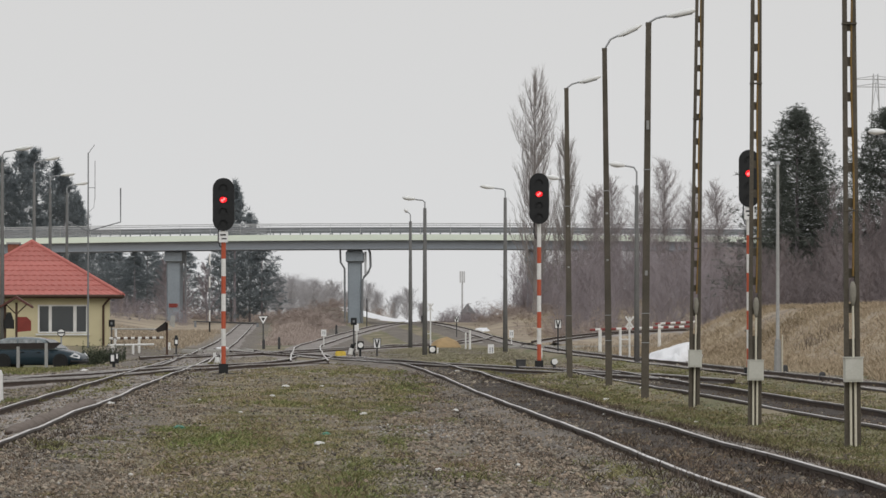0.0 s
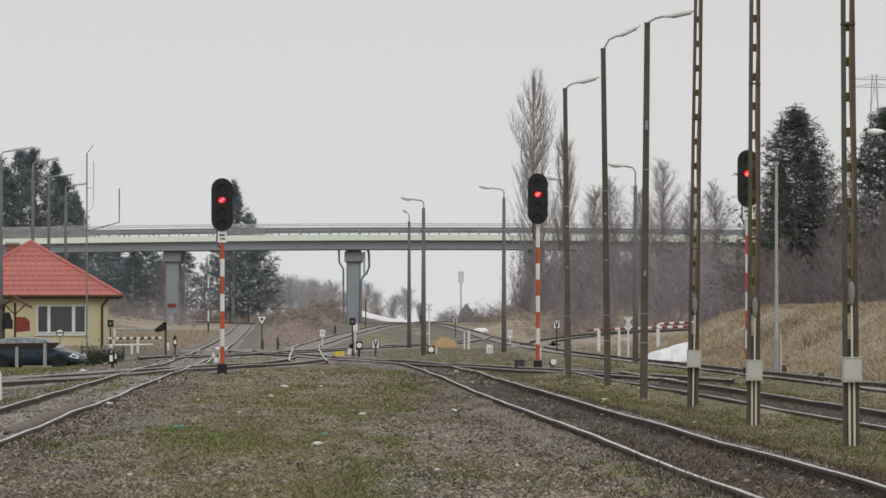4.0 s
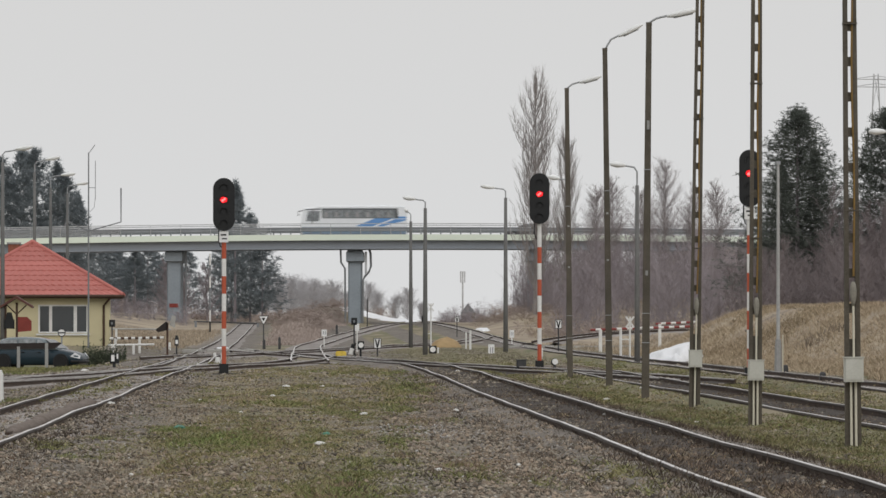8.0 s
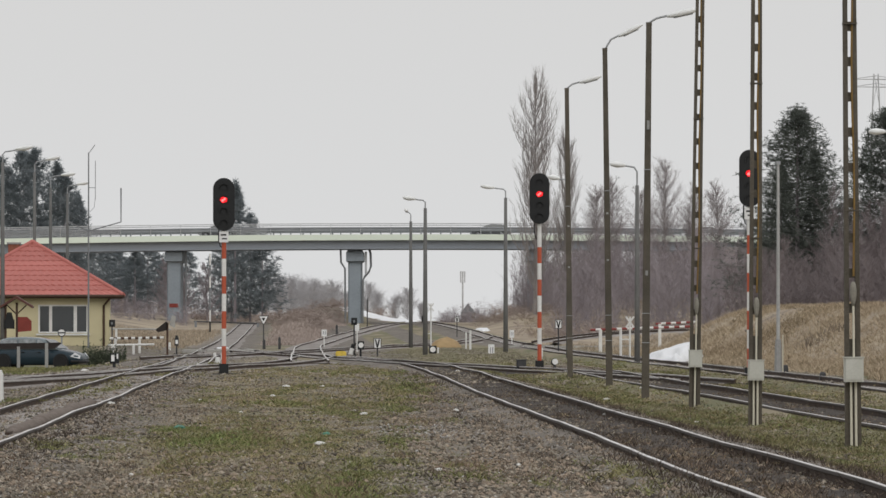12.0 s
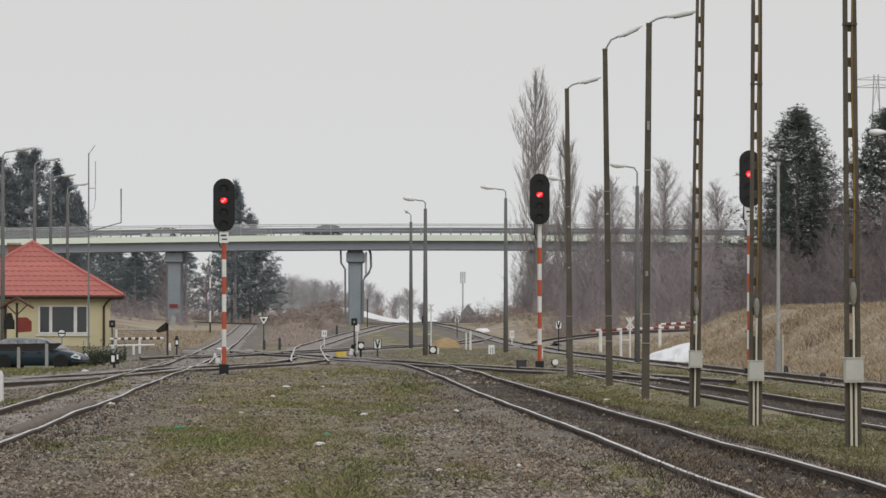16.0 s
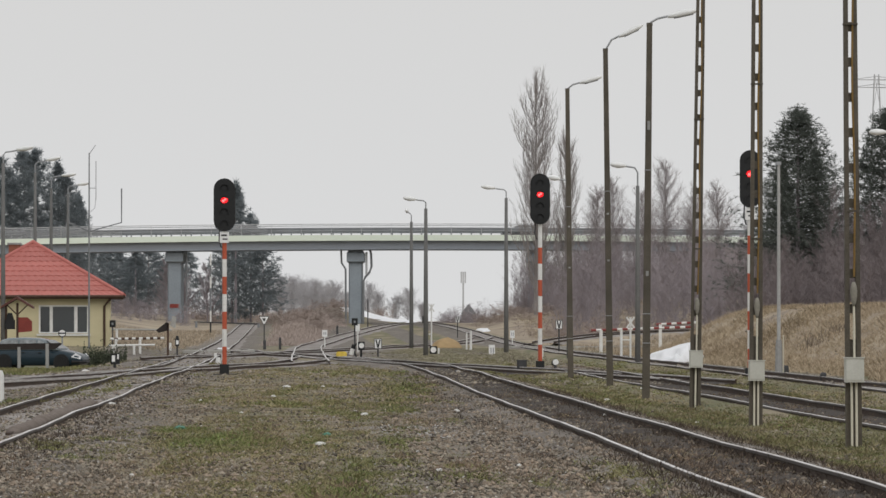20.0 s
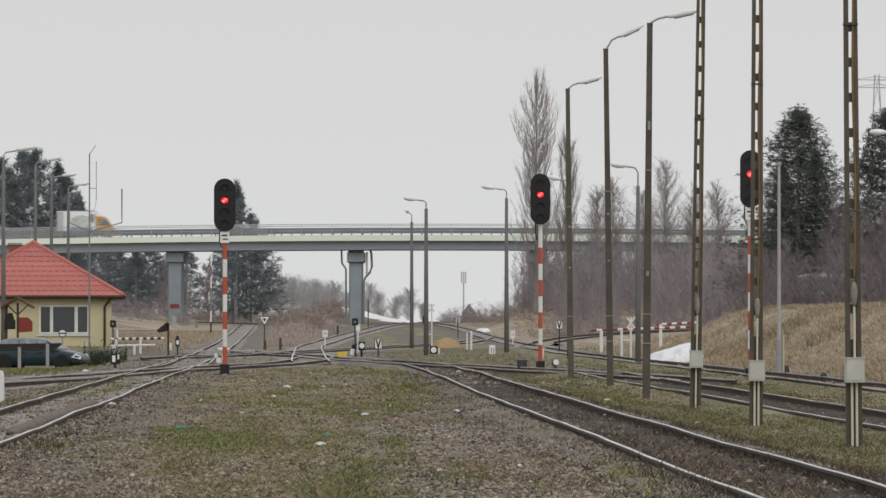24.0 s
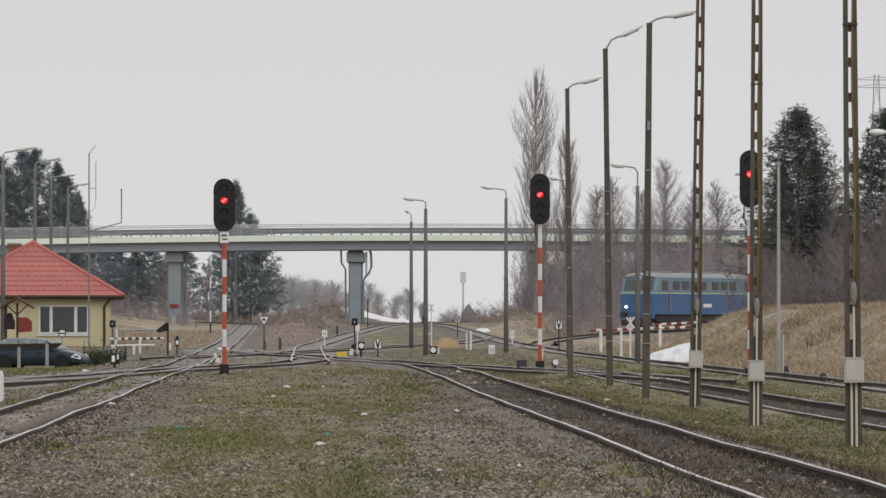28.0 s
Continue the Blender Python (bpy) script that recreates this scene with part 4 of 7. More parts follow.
    tube(bm, [(4.15, -ov + 0.05, z0 - 0.05), (3.95, -ov + 0.25, z0 - 0.25), (3.75, -hw - 0.06, z0 - 0.5), (3.75, -hw - 0.06, -0.1)], 0.06, 8)
    part("downpipe", bm, WOODDARK, t, "brown downpipe at the corner")
    bm = B()
    box(bm, -1.25, -0.65, -0.6, 0.0, 3.9, 5.25, 0.02)
    ch = part("chimney", bm, BRICK, t, "red brick chimney")
    bm = B()
    box(bm, -1.32, -0.58, -0.67, 0.07, 5.25, 5.35, 0.02)
    part("chimney_cap", bm, CONCRETE_PALE, ch)


cabin()


def notice_shelter():
    x, y = -20.8, 262.0
    g = land(x, y)
    t = thing("notice_shelter", pose(x, y, g), "small roofed wooden notice stand with red board", "notice board")
    for px in (-0.55, 0.0):
        part("post", box(B(), px - 0.055, px + 0.055, -0.055, 0.055, -0.1, 2.68, 0.01), WOODDARK, t)
    for s in (-1, 1):
        o = [(0, 3.0), (s * 0.8, 2.5), (s * 0.8, 2.4), (0, 2.88)]
        part("roof_slope", slab(B(), o if s > 0 else o[::-1], -0.5, 0.5), ROOFBROWN, t, "brown-red gabled roof")
        part("strut", tube(B(), [(0, -0.05, 2.1), (s * 0.5, -0.05, 2.58)], 0.035, 6), WOODDARK, t)
    part("board", slab(B(), [(0.06, 1.98), (0.5, 1.98), (0.72, 1.78), (0.72, 1.3), (0.06, 1.24)], -0.08, 0.02), DARKRED, t, "dark red board")
    bm = B()
    box(bm, -0.6, -0.1, -0.2, -0.06, 1.4, 1.85, 0.05)
    slab(bm, [(-0.55, 1.85), (-0.15, 1.85), (-0.25, 2.2), (-0.45, 2.2)], -0.2, -0.06)
    part("bell", bm, BLACK, t, "black bell housing")


notice_shelter()


def body_rings(stations):
    """Rounded cross sections of a car body along x: (x, half width, lower edge, upper edge)."""
    rings = []
    for x, w, z0, z1 in stations:
        h = z1 - z0
        half = [(0.80, 0.0), (0.95, 0.10), (1.0, 0.35), (1.0, 0.62), (0.96, 0.84), (0.86, 0.97), (0.5, 1.04)]
        rings.append([(x, a * w, z0 + b * h) for a, b in half] + [(x, -a * w, z0 + b * h) for a, b in reversed(half)])
    return rings


def parked_car():
    x, y = -18.2, 242.0
    g = land(x, y)
    t = thing("parked_car", pose(x, y, g, 0, 0, -17), "dark green estate car parked before the cabin", "car")
    bm = B()
    quad_strip(bm, body_rings([(-2.2, 0.66, 0.46, 0.82), (-2.12, 0.78, 0.30, 0.92), (-1.8, 0.84, 0.22, 0.95), (-0.8, 0.86, 0.20, 0.95), (0.4, 0.86, 0.20, 0.94), (1.0, 0.86, 0.20, 0.92),
                               (1.35, 0.85, 0.21, 0.87), (1.7, 0.82, 0.22, 0.80), (1.95, 0.76, 0.24, 0.72), (2.1, 0.64, 0.28, 0.64), (2.18, 0.45, 0.36, 0.54)]))
    part("body", bm, CARPAINT, t, smooth=True)
    bm = B()
    rings = []
    for a, w, zt in ((1.18, 0.72, 0.93), (0.82, 0.70, 1.16), (0.42, 0.66, 1.38), (0.1, 0.64, 1.45), (-0.6, 0.64, 1.48), (-1.3, 0.63, 1.46), (-1.62, 0.62, 1.38), (-2.05, 0.66, 0.95)):
        rings.append([(a, -0.78, 0.9), (a, -w, max(0.92, zt - 0.1)), (a, -w * 0.82, zt - 0.015), (a, 0, zt), (a, w * 0.82, zt - 0.015), (a, w, max(0.92, zt - 0.1)), (a, 0.78, 0.9)])
    quad_strip(bm, rings)
    part("cabin_shell", bm, CARROOF, t, "pale shining roof and pillars", smooth=True)
    for v in ([(-1.72, 0.98), (-0.78, 0.98), (-0.8, 1.36), (-1.5, 1.33)], [(-0.7, 0.98), (0.1, 0.98), (0.08, 1.36), (-0.7, 1.37)], [(0.18, 0.98), (0.9, 0.98), (0.36, 1.3), (0.18, 1.35)]):
        bm = B()
        quad_strip(bm, [[(p, -0.79 + 0.28 * (q - 0.92) - d, q) for p, q in v] for d in (0.012, -0.02)])
        part("side_window", bm, BUSGLASS, t)
    bm = B()
    quad_strip(bm, [[(1.14 + d, -0.64, 0.97), (1.14 + d, 0.64, 0.97), (0.5 + d, 0.55, 1.36), (0.5 + d, -0.55, 1.36)] for d in (0.0, 0.03)])
    part("windscreen", bm, PANE, t)
    for wx in (-1.38, 1.36):
        for wy in (-0.8, 0.8):
            w = part("wheel", disc(B(), wx, 0.31, 0.31, wy - 0.1, wy + 0.1, 20), RUBBER, t)
            part("rim", disc(B(), wx, 0.31, 0.19, wy - 0.112, wy + 0.112, 16), RUBBER, w)
            part("wheel_arch", disc(B(), wx, 0.36, 0.37, wy - 0.068, wy + 0.068, 20), BLACK, t)
    for sgn in (-1, 1):
        bm = B()
        quad_strip(bm, [[(1.80, sgn * 0.80, 0.60), (2.12, sgn * 0.58, 0.50), (2.12, sgn * 0.46, 0.62), (1.95, sgn * 0.62, 0.75)],
                        [(1.82, sgn * 0.86, 0.60), (2.19, sgn * 0.60, 0.50), (2.17, sgn * 0.48, 0.63), (1.97, sgn * 0.66, 0.77)]])
        part("headlight", bm, CLEARLAMP, t, "clear slanted headlight")
    part("bumper", quad_tube_bumper(), BLACK, t)
    part("mirror", box(B(), 0.82, 0.98, -1.0, -0.84, 0.93, 1.05, 0.03), CARPAINT, t)
    for hx in (-0.55, 0.25):
        part("door_handle", box(B(), hx, hx + 0.16, -0.885, -0.85, 0.78, 0.81), BLACK, t)


def quad_tube_bumper():
    return tube(B(), [(1.85, -0.84, 0.38), (2.1, -0.6, 0.38), (2.19, 0, 0.38), (2.1, 0.6, 0.38), (1.85, 0.84, 0.38)], 0.07, 8)


parked_car()


def yard_fence():
    t = thing("yard_fence", pose(-18.7, 235, land(-18.7, 235)), "low fence with dark top board and grey posts", "fence")
    bm = B()
    slab(bm, [(-1.9, 0.98), (1.7, 1.0), (2.0, 1.24), (1.95, 1.28), (-1.9, 1.22)], -0.05, 0.05)
    part("top_board", bm, TARRED, t, "tarred dark board")
    for x in (-1.45, 0.12, 1.35):
        bm = B()
        box(bm, x - 0.07, x + 0.07, -0.07, 0.07, -0.1, 1.25 if x > 0.5 else 1.1, 0.01)
        part("post", bm, CONCRETE_PALE, t)


yard_fence()


def antenna_mast():
    x, y = -17.7, 268.0
    g = land(x, y)
    t = thing("antenna_mast", pose(x, y, g), "thin steel radio mast with forked aerial", "antenna")
    bm = B()
    tube(bm, [(0, 0, 0), (0, 0, 9.75)], 0.05, 8, 0.03)
    part("mast", bm, GREYPAINT, t)
    bm = B()
    tube(bm, [(0, 0, 9.7), (0.32, 0, 10.15)], 0.02, 6)
    part("tip", bm, GALV, t)
    b0 = 6.05 - g
    for s, w, up in ((1, 1.62, 1.95), (-1, 1.0, 1.7)):
        bm = B()
        tube(bm, [(0, 0, b0), (s * w, 0, b0 + 0.45), (s * w, 0, b0 + 0.5 + up - 0.3)], 0.035, 6)
        part("aerial_arm", bm, GREYPAINT, t)
    bm = B()
    tube(bm, [(0, 0, 8.0), (0.34, 0, 8.0)], 0.02, 6)
    tube(bm, [(0.34, 0, 7.4), (0.34, 0, 9.35)], 0.018, 6)
    tube(bm, [(0.34, 0, 7.6), (0.28, 0, 7.0), (0.05, 0, 6.8)], 0.012, 6)
    part("dipole", bm, GALV, t)


antenna_mast()


def small_sign_post(x, y, top, head, label, mat_post=GREYPAINT, r=0.04):
    """Post with a head drawn by head(t, h)."""
    g = land(x, y)
    t = thing("track_sign", pose(x, y, g), label, "railway sign", "small track signs")
    bm = B()
    tube(bm, [(0, 0, -0.05), (0, 0, top - g)], r, 8)
    part("post", bm, mat_post, t)
    head(t, top - g)
    return t


def triangle_head(t, h):
    for k, (s, y0, m_) in enumerate(((1.0, -0.05, BLACK), (0.86, -0.065, SIGNWHITE), (0.36, -0.075, BLACK))):
        c = h - 0.28
        part(("plate", "face", "mark")[k], slab(B(), [(-0.36 * s, c + 0.22 * s + 0.05), (0.36 * s, c + 0.22 * s + 0.05), (0.04 * s, c - 0.36 * s + 0.05), (-0.04 * s, c - 0.36 * s + 0.05)], y0, y0 + 0.02), m_, t)


def v_head(t, h):
    part("plate", box(B(), -0.19, 0.19, -0.06, -0.045, h - 0.5, h), BLACK, t)
    part("face", box(B(), -0.16, 0.16, -0.074, -0.061, h - 0.47, h - 0.03), SIGNWHITE, t)
    part("wedge", slab(B(), [(-0.13, h - 0.05), (-0.06, h - 0.05), (0, h - 0.3), (0.06, h - 0.05), (0.13, h - 0.05), (0.035, h - 0.45), (-0.035, h - 0.45)], -0.084, -0.075), BLACK, t)


def board_head(w, hh, m_=None):
    def f(t, h):
        part("plate", box(B(), -w / 2, w / 2, -0.06, -0.04, h - hh, h, 0.0), m_ or SIGNWHITE, t)
        if w > 0.3:
            for dx in (-0.07, 0.05):
                part("bar", box(B(), dx, dx + 0.045, -0.066, -0.061, h - hh * 0.72, h - hh * 0.25), GREYPAINT, t)
    return f


def lantern_head(t, h):
    part("lantern_box", box(B(), -0.2, 0.2, -0.2, 0.2, h - 0.42, h, 0.04), BLACK, t)
    bm = B()
    disc(bm, 0, h - 0.2, 0.15, -0.215, -0.202)
    part("face", bm, SIGNWHITE, t)
    part("side_plate", box(B(), 0.24, 0.32, -0.05, 0.05, h - 0.4, h - 0.1), SIGNWHITE, t)


def square_lantern(t, h):
    part("lantern_box", box(B(), -0.15, 0.19, -0.14, 0.14, h - 0.38, h, 0.03), BLACK, t)
    part("face", box(B(), -0.1, 0.02, -0.152, -0.141, h - 0.3, h - 0.06), SIGNWHITE, t)
    part("side_face", box(B(), 0.1, 0.16, -0.152, -0.141, h - 0.2, h - 0.02), SIGNWHITE, t)


def disc_head(t, h):
    part("disc", disc(B(), 0, h - 0.17, 0.19, -0.06, -0.04), BLACK, t)
    part("face", disc(B(), 0, h - 0.17, 0.155, -0.075, -0.061), SIGNWHITE, t)
    part("bar", box(B(), -0.17, 0.17, -0.085, -0.076, h - 0.2, h - 0.14), BLACK, t)


def dark_lantern(t, h):
    part("lantern_box", box(B(), -0.15, 0.15, -0.15, 0.15, h - 0.36, h, 0.03), BLACK, t)
    part("face", box(B(), -0.05, 0.05, -0.165, -0.151, h - 0.24, h - 0.12), GREYPAINT, t)


def ball_head(t, h):
    part("white_disc", disc(B(), 0.01, h - 0.12, 0.105, -0.06, -0.03), SIGNWHITE, t, "white painted weight")
    part("dark_disc", disc(B(), -0.03, h - 0.15, 0.115, -0.03, 0.03), BLACK, t)


small_sign_post(4.02, 193, 0.22, ball_head, "round white switch weight beside the siding", STEEL_DARK, 0.05)
small_sign_post(-12.4, 371, 1.92, triangle_head, "white triangular speed sign with black rim", STEEL_DARK)
small_sign_post(-3.2, 262, 0.72, v_head, "white and black wedge sign on short post", STEEL_DARK)
small_sign_post(1.2, 460, 1.95, v_head, "white and black wedge sign far up the track", STEEL_DARK)
small_sign_post(6.45, 300, 1.63, v_head, "white and black wedge sign by the siding", STEEL_DARK)
small_sign_post(-0.54, 285, 0.25, lantern_head, "round white switch lantern", STEEL_DARK, 0.06)
small_sign_post(-17.9, 252, 1.18, disc_head, "white disc with black bar on thin post", GALV)
small_sign_post(-4.5, 272, 1.72, dark_lantern, "black point lantern on tall stem", STEEL_DARK)
small_sign_post(-1.0, 290, 1.85, dark_lantern, "black point lantern beside lamp post", STEEL_DARK)
small_sign_post(2.52, 280, 0.34, board_head(0.32, 0.6), "small white board at the track edge", WHITE)
small_sign_post(-7.75, 350, 1.0, board_head(0.34, 0.45), "small white board by the main track", WHITE)
small_sign_post(5.0, 390, 0.9, board_head(0.32, 0.55), "small white board by the through track", WHITE)
small_sign_post(-4.8, 300, 1.41, board_head(0.24, 0.4), "small white board under the lantern", WHITE)


def white_marker(x, y, h, r=0.05):
    g = land(x, y)
    ob = part("marker_post", tube(B(), [(0, 0, -0.05), (0, 0, h * 0.94), (0, 0, h)], r, 8, r * 0.85), WHITE)
    ob.matrix_basis = pose(x, y, g)
    tagged(ob, "short white marker post between tracks", "marker post", "white marker posts")


for args in ((1.42, 330, 1.05), (1.66, 326, 1.2, 0.07), (-9.4, 229, 0.34, 0.09), (-10.2, 240, 0.3, 0.07), (-8.9, 212, 0.3, 0.1), (4.5, 245, 0.5, 0.06), (-15.3, 300, 0.42, 0.1)):
    white_marker(*args)


def slim_lantern(t, h):
    part("lantern_box", quad_ring(B(), ((0.09, 0.09, h - 0.5), (0.1, 0.1, h - 0.18), (0.05, 0.05, h))), BLACK, t)
    part("face", box(B(), -0.05, 0.07, -0.115, -0.102, h - 0.42, h - 0.22), SIGNWHITE, t)


def switch_stand(x, y, label, lantern=True):
    g = land(x, y)
    t = thing("switch_stand", pose(x, y, g), label, "switch stand", "switch stands")
    part("base_plate", box(B(), -0.45, 0.45, -0.2, 0.2, -0.02, 0.1, 0.03), STEEL_DARK, t)
    part("lever_arm", tube(B(), [(-0.1, 0, 0.1), (-0.26, 0, 0.5), (-0.08, 0, 0.72)], 0.035, 6), BLACK, t)
    bm = B()
    tube(bm, [(-0.34, 0, 0.2), (-0.26, 0, 0.48)], 0.1, 10)
    part("weight", bm, WHITE, t, "white half of the counterweight")
    bm = B()
    tube(bm, [(-0.26, 0, 0.48), (-0.2, 0, 0.66)], 0.1, 10)
    part("weight", bm, BLACK, t)
    if lantern:
        part("stem", tube(B(), [(0.12, 0, 0.1), (0.12, 0, 0.5)], 0.05, 8), BLACK, t)
        part("lantern", box(B(), -0.02, 0.28, -0.15, 0.15, 0.42, 0.8, 0.05), BLACK, t)
        part("lantern_face", disc(B(), 0.14, 0.62, 0.12, -0.2, -0.181), SIGNWHITE, t)
    return t


switch_stand(-3.88, 245, "weighted switch stand with lantern among the points")
small_sign_post(-13.0, 262, 0.86, slim_lantern, "slim black and white point lantern by the cabin track", STEEL_DARK, 0.04)
small_sign_post(-16.95, 275, 1.62, dark_lantern, "black lantern on thin post beside the cabin", STEEL_DARK, 0.03)
small_sign_post(-12.25, 200, 0.36, square_lantern, "black and white switch lantern in the grass", STEEL_DARK, 0.06)


def point_motor():
    x, y = -4.62, 243.0
    t = thing("point_machine", pose(x, y, land(x, y)), "yellow point machine beside the switch rails", "point machine")
    part("case", box(B(), -0.24, 0.24, -0.3, 0.3, 0.02, 0.33, 0.06), YELLOW, t)
    part("lid", box(B(), -0.2, 0.2, -0.26, 0.26, 0.33, 0.37, 0.05), YELLOW, t)
    part("footing", box(B(), -0.5, 0.35, -0.4, 0.4, -0.1, 0.02, 0.03), SLAB, t)
    x, y = 2.72, 186.5
    t = thing("point_machine", pose(x, y, land(x, y)), "dark green point machine box beside signal", "point machine")
    part("case", box(B(), -0.17, 0.17, -0.25, 0.25, 0.1, 0.36, 0.05), STEEL_DARK, t)
    part("lid", box(B(), -0.19, 0.19, -0.27, 0.27, 0.36, 0.39, 0.05), STEEL_DARK, t)
    part("bracket", box(B(), -0.34, 0.34, -0.1, 0.1, 0.0, 0.1, 0.02), STEEL_DARK, t)


point_motor()


def kilometre_stone():
    x, y = -9.42, 113.0
    t = thing("kilometre_stone", pose(x, y, land(x, y)), "white painted stone marker beside the track", "marker stone")
    part("stone", quad_ring(B(), ((0.17, 0.11, -0.1), (0.16, 0.1, 0.6), (0.13, 0.08, 0.7))), WHITE, t)
    part("foot", quad_ring(B(), ((0.24, 0.2, -0.12), (0.22, 0.18, 0.06))), SLAB, t)


kilometre_stone()


def dark_stub(x, y, h, w):
    ob = part("track_stub", quad_ring(B(), ((w, w, -0.05), (w * 0.95, w * 0.95, h * 0.85), (w * 0.6, w * 0.6, h))), STEEL_DARK)
    ob.matrix_basis = pose(x, y, land(x, y))
    tagged(ob, "short dark post beside the rails", "stub post", "dark stub posts")


for args in ((-10.05, 330, 0.75, 0.08), (-11.0, 330, 0.6, 0.09), (10.75, 152, 0.28, 0.09), (11.6, 182, 0.25, 0.1), (14.1, 150, 0.24, 0.1), (8.9, 188, 0.22, 0.12), (2.9, 320, 0.35, 0.12), (-9.3, 470, 0.9, 0.1), (-7.9, 560, 3.0, 0.06)):
    dark_stub(*args)


def level_crossing_panels():
    """Concrete panels between and beside the rails of the cabin track."""
    t = thing("crossing_panels", pose(0, 0, 0), "pale concrete crossing panels laid across the track", "crossing panel", "", "structure")
    for y in (288.0, 289.6, 291.2):
        c = -4.75 - 0.0255 * y
        for x0, x1 in ((-1.9, -0.86), (-0.62, 0.62), (0.86, 1.9)):
            part("panel", box(B(), c + x0, c + x1, y, y + 1.5, -0.2, 0.012, 0.03), SLAB, t)


level_crossing_panels()


def cable_trough():
    t = thing("cable_trough", pose(0, 0, 0), "long low concrete cable trough across the tracks", "cable trough")
    for i in range(9):
        x0 = 4.1 + i * 0.95
        bm = B()
        g = land(x0 + 0.4, 334)
        box(bm, x0, x0 + 0.92, 333.8, 334.2, g - 0.05, g + 0.2, 0.02)
        part("trough_section", bm, SLAB, t)


cable_trough()


def far_barrier():
    """Lowered boom over the road that crosses the cabin track far off."""
    y = 560.0
    g = land(-26, y)
    t = thing("level_crossing_barrier", pose(0, 0, 0), "thin dark barrier boom lowered across the far track", "barrier", "crossing barriers")
    part("boom", tube(B(), [(-26.0, y, 1.5), (-19.2, y, 1.28)], 0.07, 8), STEEL_DARK, t)
    for x, zz in ((-25.8, 1.55), (-19.3, 1.3)):
        part("stand", box(B(), x - 0.12, x + 0.12, y - 0.12, y + 0.12, land(x, y) - 0.05, zz, 0.02), GREYPAINT, t)


far_barrier()

# ---- level crossing furniture ----


def st_andrews_cross(x, y, h):
    t = thing("crossing_sign", pose(x, y, land(x, y)), "white diagonal crossing sign on white post", "road sign")
    part("post", tube(B(), [(0, 0, 0), (0, 0, h)], 0.045, 8), WHITE, t)
    for s in (-1, 1):
        for k, a in enumerate((-0.31, -0.13, 0.13)):
            b = (-0.13, 0.13, 0.31)[k]
            bm = B()
            ca, sa = math.cos(s * 0.95), math.sin(s * 0.95)
            o = [(p * ca - q * sa, h - 0.25 + p * sa + q * ca) for p, q in ((a, -0.04), (b, -0.04), (b, 0.04), (a, 0.04))]
            slab(bm, o, -0.09 - 0.012 * s, -0.08 - 0.012 * s)
            part("arm", bm, WHITE, t)
    part("second_post", tube(B(), [(-0.42, 0.1, 0), (-0.42, 0.1, 1.35)], 0.06, 8), WHITE, t)
    part("brace", tube(B(), [(-0.42, 0.1, 0.9), (0, 0, 0.9)], 0.03, 6), WHITE, t)


st_andrews_cross(8.6, 247, 1.95)
st_andrews_cross(-0.78, 346, 2.85)


def boom(x0, y, z0, x1, z1, bands, label, mats, stands=1, r=0.07):
    """A lowered barrier boom of painted bands, with its stand."""
    g = land(x0, y)
    t = thing("level_crossing_barrier", pose(x0, y, g), label, "barrier", "crossing barriers")
    n = bands
    for i in range(n):
        f0, f1 = i / n, (i + 1) / n
        bm = B()
        tube(bm, [((x1 - x0) * f0, 0, z0 - g + (z1 - z0) * f0), ((x1 - x0) * f1, 0, z0 - g + (z1 - z0) * f1)], r, 8)
        part("boom_band", bm, mats[i % 2], t)
    for f in (0.1, 0.55)[:stands]:
        xx = (x1 - x0) * f
        w = 0.09 if r > 0.065 else 0.06
        gz = land(x0 + xx, y) - g
        part("stand", box(B(), xx - w, xx + w, -0.12, 0.12, gz - 0.1, z0 - g + (z1 - z0) * f, 0.03), WHITE, t)
    return t


boom(8.24, 300, 1.06, 13.8, 1.25, 19, "red and white crossing boom, lowered", (BARRED, WHITE))
boom(12.6, 318, 1.38, 15.0, 1.5, 8, "red and white crossing boom behind the branch line", (BARRED, WHITE), 1)
boom(-16.75, 270, 0.68, -14.05, 0.72, 15, "old white barrier with dark bands by the cabin", (WHITE, WOODDARK), 2, 0.06)
boom(-18.6, 300, 1.12, -15.2, 1.08, 1, "pale old barrier pole behind the cabin", (SLAB, SLAB), 1, 0.05)
boom(-16.6, 266, 0.36, -14.3, 0.40, 1, "old white lower rail by the cabin", (WHITE, WHITE), 2, 0.05)


def barrier_trestle():
    x, y = -13.0, 262
    t = thing("trestle", pose(x, y, land(x, y)), "leaning dark plate on a post with white board", "sign")
    bm = B()
    slab(bm, [(-1.04, 1.32), (-0.52, 1.72), (-0.42, 1.66), (-0.46, 1.3), (-0.9, 1.2)], -0.05, 0.05)
    part("plate", bm, TARRED, t)
    part("post", box(B(), -0.5, -0.4, -0.05, 0.05, -0.1, 1.66), WOODDARK, t)
    part("white_board", slab(B(), [(-0.36, 1.55), (-0.1, 1.42), (-0.05, 1.98), (-0.24, 2.02)], 0.2, 0.24), SLAB, t)


barrier_trestle()


def banded_pole():
    x, y = -21.7, 500
    g = land(x, y)
    t = thing("banded_pole", pose(x, y, g), "tall thin black and white banded pole", "pole")
    z, k = 0, 0
    while z < 6.4:
        part("band", tube(B(), [(0, 0, z), (0, 0, z + 1.05)], 0.075, 8), (BLACK, WHITE, GREYPAINT)[k % 3 if k < 3 else 1 + k % 2], t)
        z += 1.05
        k += 1


banded_pole()


